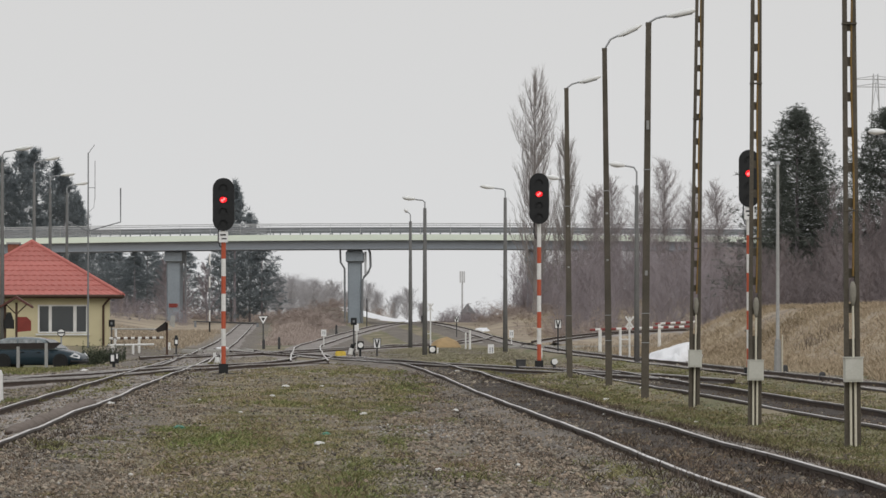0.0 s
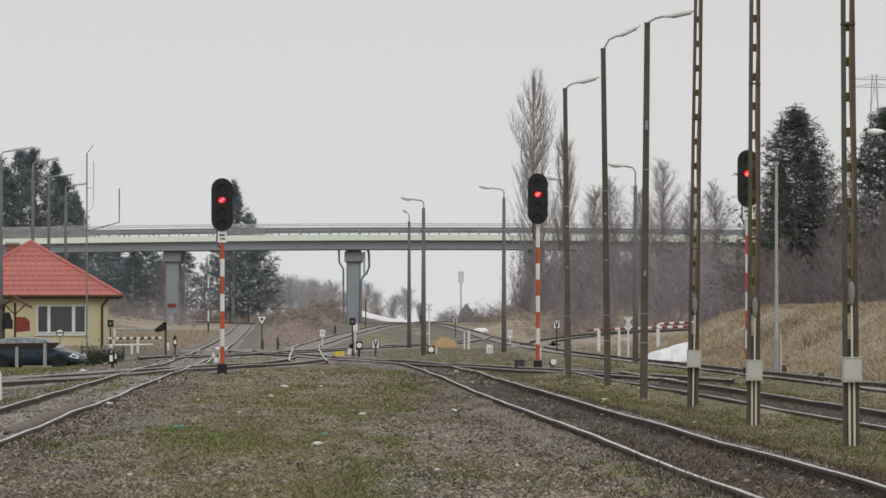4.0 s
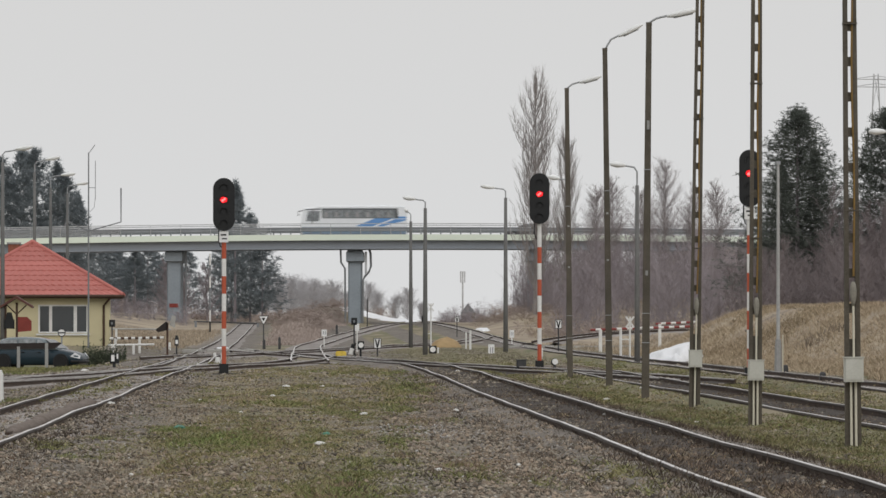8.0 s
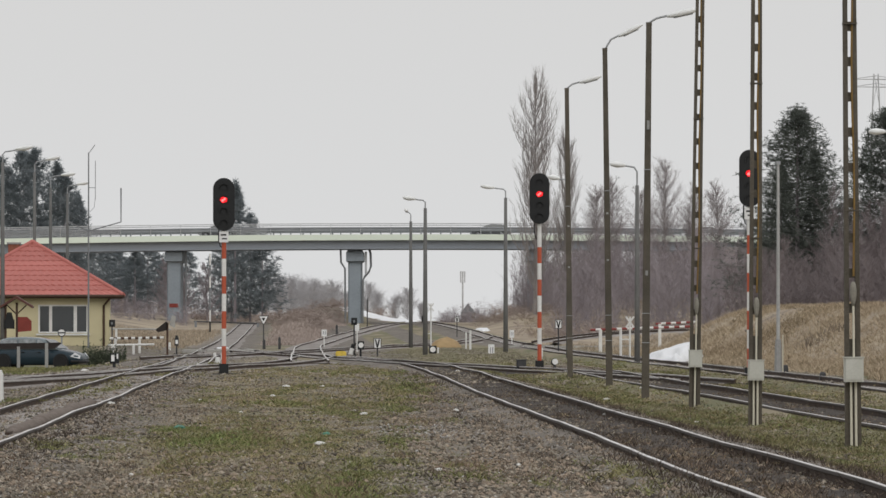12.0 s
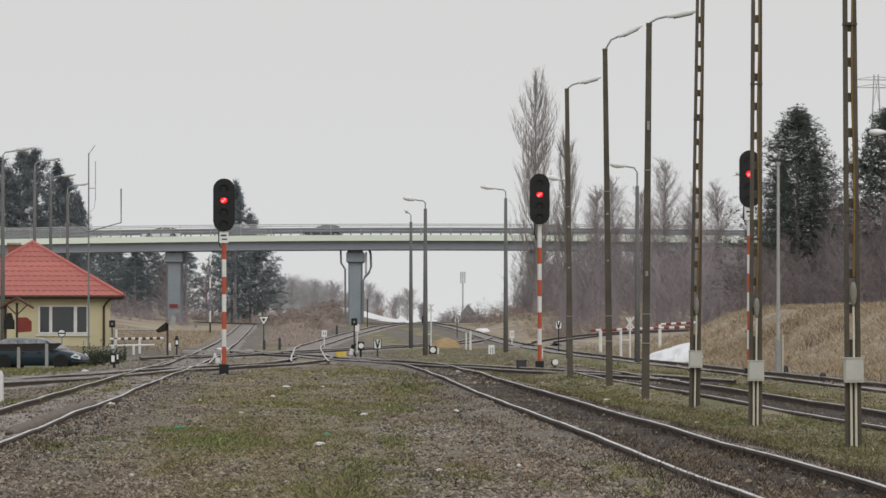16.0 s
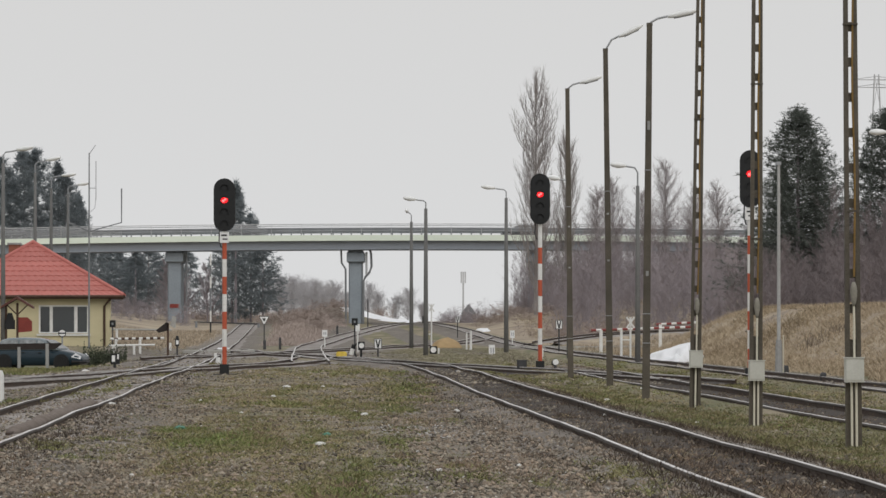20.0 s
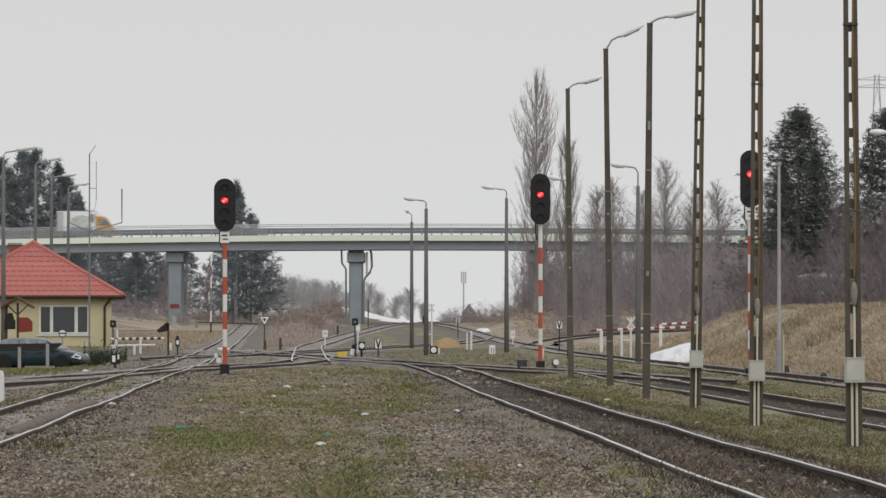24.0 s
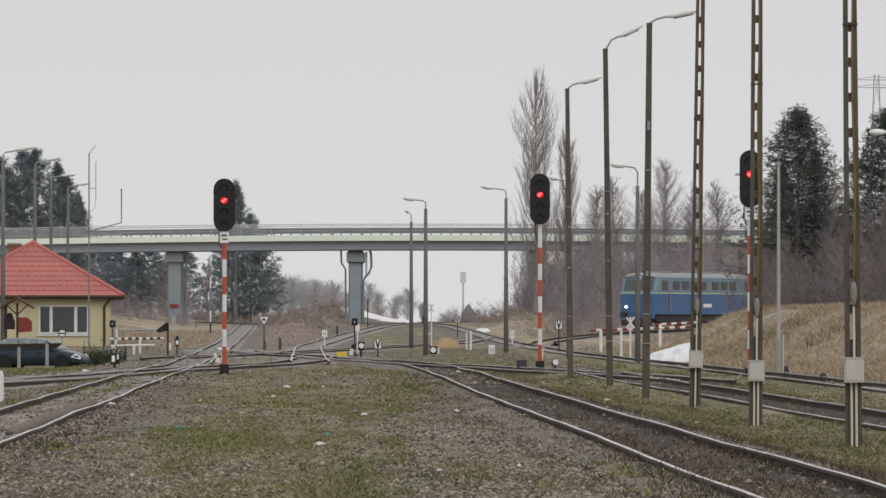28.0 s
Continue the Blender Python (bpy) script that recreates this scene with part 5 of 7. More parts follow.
def sand_heap():
    bm = B()
    rings = []
    for r, z in ((1.12, -0.1), (1.0, 0.1), (0.75, 0.38), (0.42, 0.57), (0.12, 0.62)):
        rings.append([(r * math.cos(a) * (1 + 0.14 * noise.noise((math.cos(a) * 2, math.sin(a) * 2, r))), r * 1.4 * math.sin(a), z * (1 + 0.25 * noise.noise((math.cos(a), math.sin(a), 4)))) for a in np.linspace(0, 2 * math.pi, 24, endpoint=False)])
    quad_strip(bm, rings)
    ob = part("sand_heap", bm, SAND, smooth=True)
    ob.matrix_basis = pose(0.18, 347, land(0.18, 347))
    tagged(ob, "low heap of yellow sand beside the track", "sand heap")


sand_heap()


def snow_patch(cx, cy, rx, ry, th, seed, label="patch of old melting snow", lean=0.0):
    """A thin sheet of snow laid over the ground, with a ragged rim."""
    bm = B()
    grid = {}
    n = 40
    for i in range(n + 1):
        for j in range(n + 1):
            a, b = 1.25 * (i / n * 2 - 1), 1.25 * (j / n * 2 - 1)
            x, y = cx + a * rx, cy + b * ry
            r = math.hypot(a, b) + 0.32 * noise.noise((a * 2.2 + seed, b * 2.2, seed)) + 0.12 * noise.noise((a * 7, b * 7 + seed, 2))
            if r < 1.1:
                up = th * (1 - lean + lean * (a + 1) / 1.4) * smooth01((0.92 - r) * 2.5) + 0.02 if r < 0.92 else -0.25
                grid[i, j] = bm.verts.new((x, y, land(x, y) + up))
    for i in range(n):
        for j in range(n):
            k = [(i, j), (i + 1, j), (i + 1, j + 1), (i, j + 1)]
            if all(q in grid for q in k):
                bm.faces.new([grid[q] for q in k])
    ob = part("snow_patch", bm, SNOW, smooth=True)
    tagged(ob, label, "snow", "snow patches")


snow_patch(10.25, 236, 1.45, 8, 0.75, 1.5, "bank of old snow at the foot of the slope", 0.8)
snow_patch(11.0, 262, 0.55, 6, 0.22, 3.5)
snow_patch(-7.4, 655, 5.6, 24, 0.22, 5.1, "long sheet of old snow on the far slope")
snow_patch(-12.2, 515, 1.3, 12, 0.15, 7.7)
snow_patch(3.7, 520, 0.9, 10, 0.2, 9.2)
snow_patch(-13.6, 330, 0.5, 4, 0.1, 11.0)

# ---- plants ----


class Soup:
    """Vertices and faces gathered for one mesh."""

    def __init__(self):
        self.v, self.f = [], []

    def tri(self, a, b, c):
        k = len(self.v)
        self.v += [a, b, c]
        self.f.append((k, k + 1, k + 2))

    def stick(self, a, b, r0, r1, n=3):
        a, b = Vector(a), Vector(b)
        d = (b - a).normalized()
        u = d.orthogonal().normalized()
        w = d.cross(u)
        k = len(self.v)
        for p, r in ((a, r0), (b, r1)):
            for i in range(n):
                f = 2 * math.pi * i / n
                self.v.append(tuple(p + (u * math.cos(f) + w * math.sin(f)) * r))
        for i in range(n):
            self.f.append((k + i, k + (i + 1) % n, k + n + (i + 1) % n, k + n + i))

    def blade(self, a, b, w):
        """A thin flat twig, broad at its foot, pointed at its tip, faced towards the camera."""
        d = b - a
        u = Vector((d.z, 0.35 * d.x, -d.x))
        u = u.normalized() * w if u.length > 1e-6 else Vector((w, 0, 0))
        self.tri(tuple(a - u), tuple(a + u), tuple(b))

    def add(self, other, m):
        k = len(self.v)
        a = np.array(other.v) @ np.array(m.to_3x3()).T + np.array(m.translation)
        self.v += a.tolist()
        self.f += [tuple(i + k for i in q) for q in other.f]


def bare_tree_parts(rng, h, up, reach, branches, twigs, r, thick=0.03, low=0.1, fan=0.7, shoot=(0.16, 0.38), belly=False, sprig=False):
    """Trunk and crown of a leafless tree. up: how steeply limbs rise; reach: their length as a share of the height."""
    trunk, crown_ = Soup(), Soup()
    p = Vector((0, 0, -0.3))
    pts = [p]
    for i in range(7):
        p = p + Vector((rng.uniform(-1, 1) * h * 0.012, rng.uniform(-1, 1) * h * 0.012, (h * 0.92 + 0.3) / 7))
        pts.append(p)
    for i in range(7):
        trunk.stick(pts[i], pts[i + 1], r * (1 - i / 7.3), r * (1 - (i + 1) / 7.3), 3 if sprig else 5)
    for k in range(branches):
        f = low + (0.98 - low) * (k + rng.random()) / branches
        i = min(6, int(f * 7))
        base = pts[i].lerp(pts[i + 1], f * 7 - i)
        az = rng.uniform(0, 2 * math.pi)
        ln = h * reach * (0.55 + 0.6 * rng.random()) * (0.42 + 0.75 * math.sin(math.pi * min(1.0, f * 0.95 + 0.12)) if belly else 1.15 - f * 0.8)
        el = up + rng.uniform(-0.15, 0.15)
        d = Vector((math.cos(az) * math.cos(el), math.sin(az) * math.cos(el), math.sin(el)))
        q = base
        segs = 3
        br = r * 0.2 * (1.1 - f * 0.7)
        for s in range(segs):
            d = (d + Vector((rng.uniform(-0.15, 0.15), rng.uniform(-0.15, 0.15), rng.uniform(0.0, 0.22)))).normalized()
            q2 = q + d * ln / segs
            if sprig:
                crown_.blade(q, q + (q2 - q) * 1.6, 0.016)
            else:
                crown_.stick(q, q2, br * (1 - s / segs) + 0.009, br * (1 - (s + 1) / segs) + 0.009)
            for w in range(twigs):
                e = (d + Vector((rng.uniform(-fan, fan), rng.uniform(-fan, fan), rng.uniform(-0.1, 0.8)))).normalized()
                a = q.lerp(q2, rng.random())
                tl = ln * rng.uniform(*shoot)
                b = a + e * tl
                crown_.blade(a, b, thick)
                for _ in range(3):
                    g = (e + Vector((rng.uniform(-fan, fan), rng.uniform(-fan, fan), rng.uniform(-0.2, 0.7)))).normalized()
                    c = a.lerp(b, rng.uniform(0.2, 0.9))
                    crown_.blade(c, c + g * tl * 0.7, thick * 0.7)
            q = q2
    return trunk, crown_


def poplar_parts(rng, h, wide, limbs):
    """Trunk and crown of a leafless poplar: limbs leave the trunk aslant and bend upright."""
    trunk, crown_ = Soup(), Soup()
    for i in range(8):
        trunk.stick((0.04 * (i % 2), 0, h * 0.88 * i / 8 - 0.3), (0.04 * ((i + 1) % 2), 0, h * 0.88 * (i + 1) / 8 - 0.3), 0.27 * (1 - i / 8.4), 0.27 * (1 - (i + 1) / 8.4), 6)
    for k in range(limbs):
        f = 0.05 + 0.83 * (k + rng.random()) / limbs
        az = rng.uniform(0, 2 * math.pi)
        ln = h * rng.uniform(0.13, 0.27) * (1.15 - 0.72 * f)
        tip = min(0.99, f + ln / h)
        env = min(1.0, 2.6 * max(0.02, 1 - tip) ** 0.55) * (0.82 + 0.3 * (1 - tip))
        rt = wide * env * rng.uniform(0.35, 1.0)
        pts = []
        bend = rng.uniform(1.7, 2.6)
        for j in range(6):
            q = j / 5
            rr = rt * (1 - (1 - q) ** bend)
            pts.append(Vector((rr * math.cos(az + 0.1 * math.sin(3 * q + k)), rr * math.sin(az), f * h + (tip - f) * h * q)))
        for j in range(5):
            crown_.stick(pts[j], pts[j + 1], 0.055 * (1 - f * 0.6) * (1 - j / 5.5) + 0.008, 0.055 * (1 - f * 0.6) * (1 - (j + 1) / 5.5) + 0.008)
            for _ in range(5):
                a = pts[j].lerp(pts[j + 1], rng.random())
                e = Vector((rng.gauss(0, 0.26) + 0.18 * math.cos(az), rng.gauss(0, 0.26) + 0.18 * math.sin(az), 1.0)).normalized()
                tl = rng.uniform(0.5, 1.5) * (0.65 + 0.6 * env)
                b = a + e * tl
                crown_.blade(a, b, 0.011)
                for _ in range(2):
                    g = (e + Vector((rng.gauss(0, 0.3), rng.gauss(0, 0.3), 0.2))).normalized()
                    c = a.lerp(b, rng.uniform(0.1, 0.8))
                    crown_.blade(c, c + g * tl * 0.6, 0.008)
    return trunk, crown_


def tree_of(name, trunk, crown_, m, bark, leaf, label, category="tree", group=""):
    t = thing(name, m, label, category, group)
    from_lists("trunk", trunk.v, trunk.f, bark, t)
    from_lists("crown", crown_.v, crown_.f, leaf, t)
    return t


def conifer_parts(rng, h, w, clumps, bottom=0.12, size=0.55, shape=1.0, thin=0.075):
    trunk, crown_ = Soup(), Soup()
    for i in range(5):
        trunk.stick((0, 0, h * i / 5 - 0.3), (0, 0, h * (i + 1) / 5 - 0.3), 0.26 * (1 - i / 5.5), 0.26 * (1 - (i + 1) / 5.5), 6)
    limbs = int(clumps / 9)
    for k in range(limbs):
        f = bottom + (1 - bottom) * (k + rng.random()) / limbs
        az = rng.uniform(0, 2 * math.pi)
        env = max(0.04, (1 - f) ** shape * (0.75 + 0.5 * rng.random())) * (0.6 + 0.4 * min(1, (f - bottom) * 6 + 0.4))
        ln = w * env
        el = rng.uniform(-0.1, 0.5)
        d = Vector((math.cos(az) * math.cos(el), math.sin(az) * math.cos(el), math.sin(el)))
        a = Vector((0, 0, h * f * 0.97))
        b = a + d * ln
        crown_.stick(a, b, 0.03, 0.01)
        for j in range(9):
            c = a.lerp(b, 0.25 + 0.78 * rng.random() ** 0.7) + Vector((rng.gauss(0, 0.24), rng.gauss(0, 0.24), rng.gauss(0, 0.26)))
            s = size * rng.uniform(0.7, 1.5)
            for _ in range(9):
                e = Vector((rng.gauss(0, 1), rng.gauss(0, 1), rng.gauss(0.45, 0.8))).normalized() * s
                g = e.orthogonal().normalized() * s * thin
                crown_.tri(tuple(c - g), tuple(c + g), tuple(c + e))
    return trunk, crown_


rng = random.Random(11)
# Sparse needles on the first three let sky through, in place of haze.
PINES = [conifer_parts(rng, 20, w, n, b, z, s) for w, n, b, s, z in ((7.6, 1650, 0.08, 0.62, 0.55), (6.8, 1500, 0.12, 0.55, 0.55), (6.6, 1500, 0.05, 0.8, 0.55), (6.8, 6600, 0.1, 0.66, 0.25), (6.0, 5600, 0.1, 0.72, 0.25))]


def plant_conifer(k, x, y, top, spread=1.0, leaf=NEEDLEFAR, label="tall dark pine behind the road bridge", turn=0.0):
    g = land(x, y)
    tr, cr = PINES[k]
    sc = (top - g) / 20.0
    m = pose(x, y, g, 0, 0, turn)
    t = thing("pine_tree", m, label, "tree", "evergreen trees")
    for nm, s, mt in (("trunk", tr, BARK), ("crown", cr, leaf)):
        key = nm + str(k) + leaf.name
        me = bpy.data.meshes.get(key)
        if me is None:
            me = bpy.data.meshes.new(key)
            me.from_pydata(s.v, [], s.f)
            me.materials.append(mt)
        ob = new(nm, me)
        ob.parent = t
        ob.scale = (sc * spread, sc * spread, sc)


# These far pines wear the needle colour paled for haze.
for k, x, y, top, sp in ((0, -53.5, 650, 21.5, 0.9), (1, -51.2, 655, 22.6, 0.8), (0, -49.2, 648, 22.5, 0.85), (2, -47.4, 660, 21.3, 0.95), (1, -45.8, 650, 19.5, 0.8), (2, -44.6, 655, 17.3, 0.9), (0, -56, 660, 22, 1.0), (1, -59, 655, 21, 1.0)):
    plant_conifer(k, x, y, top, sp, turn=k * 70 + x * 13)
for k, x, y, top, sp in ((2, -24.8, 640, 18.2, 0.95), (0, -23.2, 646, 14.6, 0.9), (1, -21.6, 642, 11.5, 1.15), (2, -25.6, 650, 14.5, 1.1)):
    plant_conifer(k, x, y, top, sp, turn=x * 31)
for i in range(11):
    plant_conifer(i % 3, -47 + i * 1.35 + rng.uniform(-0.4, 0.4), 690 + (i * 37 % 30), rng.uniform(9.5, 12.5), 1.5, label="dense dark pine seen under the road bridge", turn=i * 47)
plant_conifer(3, 28.4, 430, 18.9, 1.2, NEEDLE, "broad spruce on the slope behind the bank")
plant_conifer(4, 30.2, 436, 15.8, 0.8, NEEDLE, "spruce on the slope behind the bank", 40)
plant_conifer(4, 27.6, 438, 15.0, 0.8, NEEDLE, "spruce on the slope behind the bank", 80)
plant_conifer(3, 35.8, 432, 18.9, 1.2, NEEDLE, "spruce on the slope behind the bank", 120)
plant_conifer(4, 38.0, 428, 18.5, 1.0, NEEDLE, "spruce on the slope behind the bank", 150)

rng = random.Random(5)
for x, y, h, wide, n, name in ((9.65, 560, 25.7, 2.85, 130, "tall leafless poplar with upswept branches"), (13.0, 570, 19.4, 1.6, 80, "lower leafless poplar beside the tall one")):
    tr, cr = poplar_parts(rng, h, wide, n)
    tree_of("poplar_tree", tr, cr, pose(x, y, land(x, y)), BARKGREY, BARKGREY, name, "tree", "leafless poplars")
for x, y, h in ((18.4, 575, 14.0), (23.9, 570, 15.4), (29.2, 565, 12.8), (16.2, 562, 13.0), (21.2, 565, 12.2), (26.4, 572, 12.5)):
    tr, cr = bare_tree_parts(rng, h, 0.85, 0.22, 110, 8, 0.07, 0.0065, 0.12, 1.2, (0.2, 0.45), True)
    tree_of("birch_tree", tr, cr, pose(x, y, land(x, y)), BIRCHBARK, BIRCHBARK, "slender leafless birch with fine twigs", "tree", "leafless birches")
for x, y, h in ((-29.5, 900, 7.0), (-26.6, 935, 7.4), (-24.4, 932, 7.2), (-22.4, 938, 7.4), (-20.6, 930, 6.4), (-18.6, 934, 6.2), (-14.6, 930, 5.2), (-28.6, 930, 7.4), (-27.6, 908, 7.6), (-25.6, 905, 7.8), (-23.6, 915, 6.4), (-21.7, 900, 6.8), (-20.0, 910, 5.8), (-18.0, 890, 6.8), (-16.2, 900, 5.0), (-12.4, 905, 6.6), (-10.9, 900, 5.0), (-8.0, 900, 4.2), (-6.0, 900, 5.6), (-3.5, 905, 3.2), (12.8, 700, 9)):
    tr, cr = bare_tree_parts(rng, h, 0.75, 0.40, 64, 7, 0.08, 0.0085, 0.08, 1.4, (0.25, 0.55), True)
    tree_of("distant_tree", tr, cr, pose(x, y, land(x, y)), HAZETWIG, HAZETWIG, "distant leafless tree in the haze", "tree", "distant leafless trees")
for x, y, h in ((-27.5, 625, 7.0), (-30.5, 630, 6.0), (-33.0, 640, 7.0)):
    tr, cr = bare_tree_parts(rng, h, 0.65, 0.36, 44, 9, 0.1, 0.012, 0.15, 1.0)
    tree_of("bare_tree", tr, cr, pose(x, y, land(x, y)), BARK, BARK, "leafless tree beside the bridge pier", "tree", "leafless trees by the pier")

SHRUBS = []
for i in range(5):
    s = Soup()
    for k in range(3):
        tr, cr = bare_tree_parts(rng, 10 * rng.uniform(0.65, 1.0), 1.0, 0.26, 13, 6, 0.03, 0.012, 0.02, 0.95, (0.2, 0.55), sprig=True)
        m = pose(rng.uniform(-1.6, 1.6), rng.uniform(-1.5, 1.5), 0)
        s.add(tr, m)
        s.add(cr, m)
    SHRUBS.append(s)


def thicket(label, spots, hmin, hmax, material, seed, widen=1.0):
    """A tangle of leafless bushes as one thing."""
    r = random.Random(seed)
    s = Soup()
    for x, y in spots:
        sc = r.uniform(hmin, hmax) / 10.0
        m = pose(x, y, land(x, y) - 0.2, 0, 0, r.uniform(0, 360)) @ Matrix.Diagonal((max(sc, 0.45) * widen, max(sc, 0.45) * widen, sc, 1))
        s.add(SHRUBS[r.randrange(5)], m)
    from_lists("thicket", s.v, s.f, material, kind="stuff", label=label, category="thicket")


def scatter(seed, n, x0, x1, y0, y1, clear=4.5):
    r = random.Random(seed)
    out = []
    while len(out) < n:
        x, y = r.uniform(x0, x1), r.uniform(y0, y1)
        if abs(x - branch_x(y)) > clear:
            out.append((x, y))
    return out


thicket("dense leafless thicket before the bridge end", scatter(1, 90, 12.5, 38, 515, 572), 6.5, 9.8, BARK, 1, 1.2)
thicket("leafless thicket behind the branch line", [(x, y) for x, y in scatter(2, 60, 10, 40, 430, 520) if x < branch_x(y) - 4 or y > 460], 4, 7.5, BARK, 2, 1.2)
thicket("dense leafless thicket on the slope by the bank", scatter(3, 40, 20.0, 33, 318, 345, 6.0), 6.0, 8.2, BARKDARK, 3, 1.3)
thicket("dense dark thicket on the crest of the bank", scatter(28, 36, 18.6, 27, 312, 330, 6.0), 4.5, 7.2, BARKDARK, 28, 1.4)
thicket("leafless thicket below the spruces", scatter(8, 40, 24, 40, 408, 426, 4.5), 7.0, 9.5, BARKDARK, 8, 1.3)
thicket("tall leafless wood beside the spruces", scatter(19, 46, 31.5, 42, 408, 426, 4.5), 9.0, 14.0, BARKDARK, 19, 1.1)
thicket("dense leafless wood behind the bridge end", scatter(18, 68, 11.5, 50, 622, 680), 8.5, 11.5, BARK, 18, 1.5)
thicket("low reddish brush on the mound by the pier", scatter(4, 34, -14.2, -11.0, 470, 545), 0.8, 1.6, REDBRUSH, 4, 1.9)
thicket("low reddish brush on the far rise", scatter(31, 46, -33, -9, 800, 880), 2.0, 3.4, REDBRUSH, 31, 2.2)
thicket("leafless thicket round the poplars", scatter(32, 26, 9.0, 15, 585, 640), 5.0, 8.5, BARK, 32, 1.2)
thicket("low reddish brush beside the far track", scatter(33, 46, 4.6, 13, 540, 650), 0.8, 1.9, REDBRUSH, 33, 2.0)
thicket("low reddish brush round the bridge pier", scatter(34, 44, -20.5, -10.8, 600, 665), 0.8, 1.7, REDBRUSH, 34, 2.0)
thicket("low brush on the far slope", scatter(5, 40, 0.5, 13, 660, 730), 1.4, 3.0, BARK, 5, 1.8)
thicket("low brush in front of the bridge end", [(x, y) for x, y in scatter(6, 60, 8, 30, 420, 500)], 1.0, 2.4, REDBRUSH, 6, 1.9)
# Filler bushes added where mist hangs; they close the sky gap.
thicket("grey undergrowth below the pines", scatter(17, 44, -60, -26, 668, 705), 2.6, 4.5, BARK, 17, 2.0)
thicket("reddish brush at the foot of the pines", scatter(35, 40, -46, -23, 650, 690), 1.2, 2.6, REDBRUSH, 35, 2.0)
thicket("low brush under the road bridge", scatter(7, 26, -44, -27, 560, 640), 1.5, 4.0, BARK, 7, 1.6)


def evergreen_bush(x, y, w, h):
    s = Soup()
    r = random.Random(3)
    for _ in range(8500):
        c = Vector((r.gauss(0, w * 0.34), r.gauss(0, 0.4), abs(r.gauss(0, h * 0.45))))
        c.x = max(-w * 0.5, min(w * 0.5, c.x))
        e = Vector((r.gauss(0, 1), r.gauss(0, 1), r.gauss(0.3, 1))).normalized() * 0.10
        g = e.orthogonal().normalized() * 0.035
        s.tri(tuple(c - g), tuple(c + g), tuple(c + e))
    st = Soup()
    for _ in range(14):
        st.stick((r.uniform(-w * 0.3, w * 0.3), r.uniform(-0.2, 0.2), -0.05), (r.uniform(-w * 0.4, w * 0.4), r.uniform(-0.3, 0.3), h * 0.7), 0.02, 0.01)
    tree_of("bush", st, s, pose(x, y, land(x, y)), BARK, BUSHGREEN, "low dark evergreen bush by the cabin", "bush")


evergreen_bush(-15.65, 248, 1.9, 0.8)

# ---- far off ----


def telecom_mast():
    x, y = 5.5, 1500
    t = thing("telecom_mast", pose(x, y, 0), "far slender telecom mast with panel aerials", "mast")
    # Light grey steel, kept this pale to stand in for haze.
    part("mast", tube(B(), [(0, 0, 0), (0, 0, 15.2)], 0.28, 8, 0.2), RAILPALE, t)
    for k in (-0.55, 0.0, 0.55):
        part("panel_aerial", box(B(), k - 0.2, k + 0.2, -0.6, -0.4, 12.2, 15.4, 0.05), RAILPALE, t)
    t = thing("distant_house", pose(6.9, 1480, 1.4), "distant house with dark roof behind brush", "house")
    part("wall", box(B(), -1.9, 1.9, -2, 2, -1, 2.2), CONCRETE_PALE, t)
    part("roof", slab(B(), [(-2.2, 2.2), (2.2, 2.2), (0.15, 4.8), (-0.15, 4.8)], -2.3, 2.3), GREYPAINT, t)


telecom_mast()


def pylon():
    x, y = 113.0, 1400.0
    t = thing("power_pylon", pose(x, y, 0), "far lattice power pylon with cross arms", "pylon")
    bm = B()
    h = 66.0
    for z0, z1 in ((0, 20), (20, 36), (36, 48), (48, 57), (57, h)):
        w0, w1 = 3.2 * (1 - z0 / 80), 3.2 * (1 - z1 / 80)
        for a in (-1, 1):
            for b in (-1, 1):
                tube(bm, [(a * w0, b * w0, z0), (a * w1, b * w1, z1)], 0.11, 4)
            tube(bm, [(a * w0, -w0, z0), (-a * w1, -w1, z1)], 0.07, 4)
    part("tower", bm, RAILPALE, t)
    for z in (62.6, 64.6):
        bm = B()
        tube(bm, [(-6.5, 0, z), (0, 0, z + 0.9), (6.5, 0, z)], 0.09, 4)
        tube(bm, [(-6.5, 0, z), (6.5, 0, z)], 0.09, 4)
        part("cross_arm", bm, RAILPALE, t)
        part("wire", tube(B(), [(-6.5 + k * 0.6, 0, z - abs(k) * 0.01) for k in range(0, 60, 6)], 0.05, 4), RAILPALE, t)


pylon()

# ---- vehicles that pass ----


def wheels(t, xs, ys, r, w=0.22):
    for x in xs:
        for y in ys:
            wh = part("wheel", disc(B(), 0, 0, r, -w / 2, w / 2, 18), RUBBER, t)
            wh.location = (x, y, r)
            part("rim", disc(B(), 0, 0, r * 0.6, -w / 2 - 0.01, w / 2 + 0.01, 14), GALV, wh)


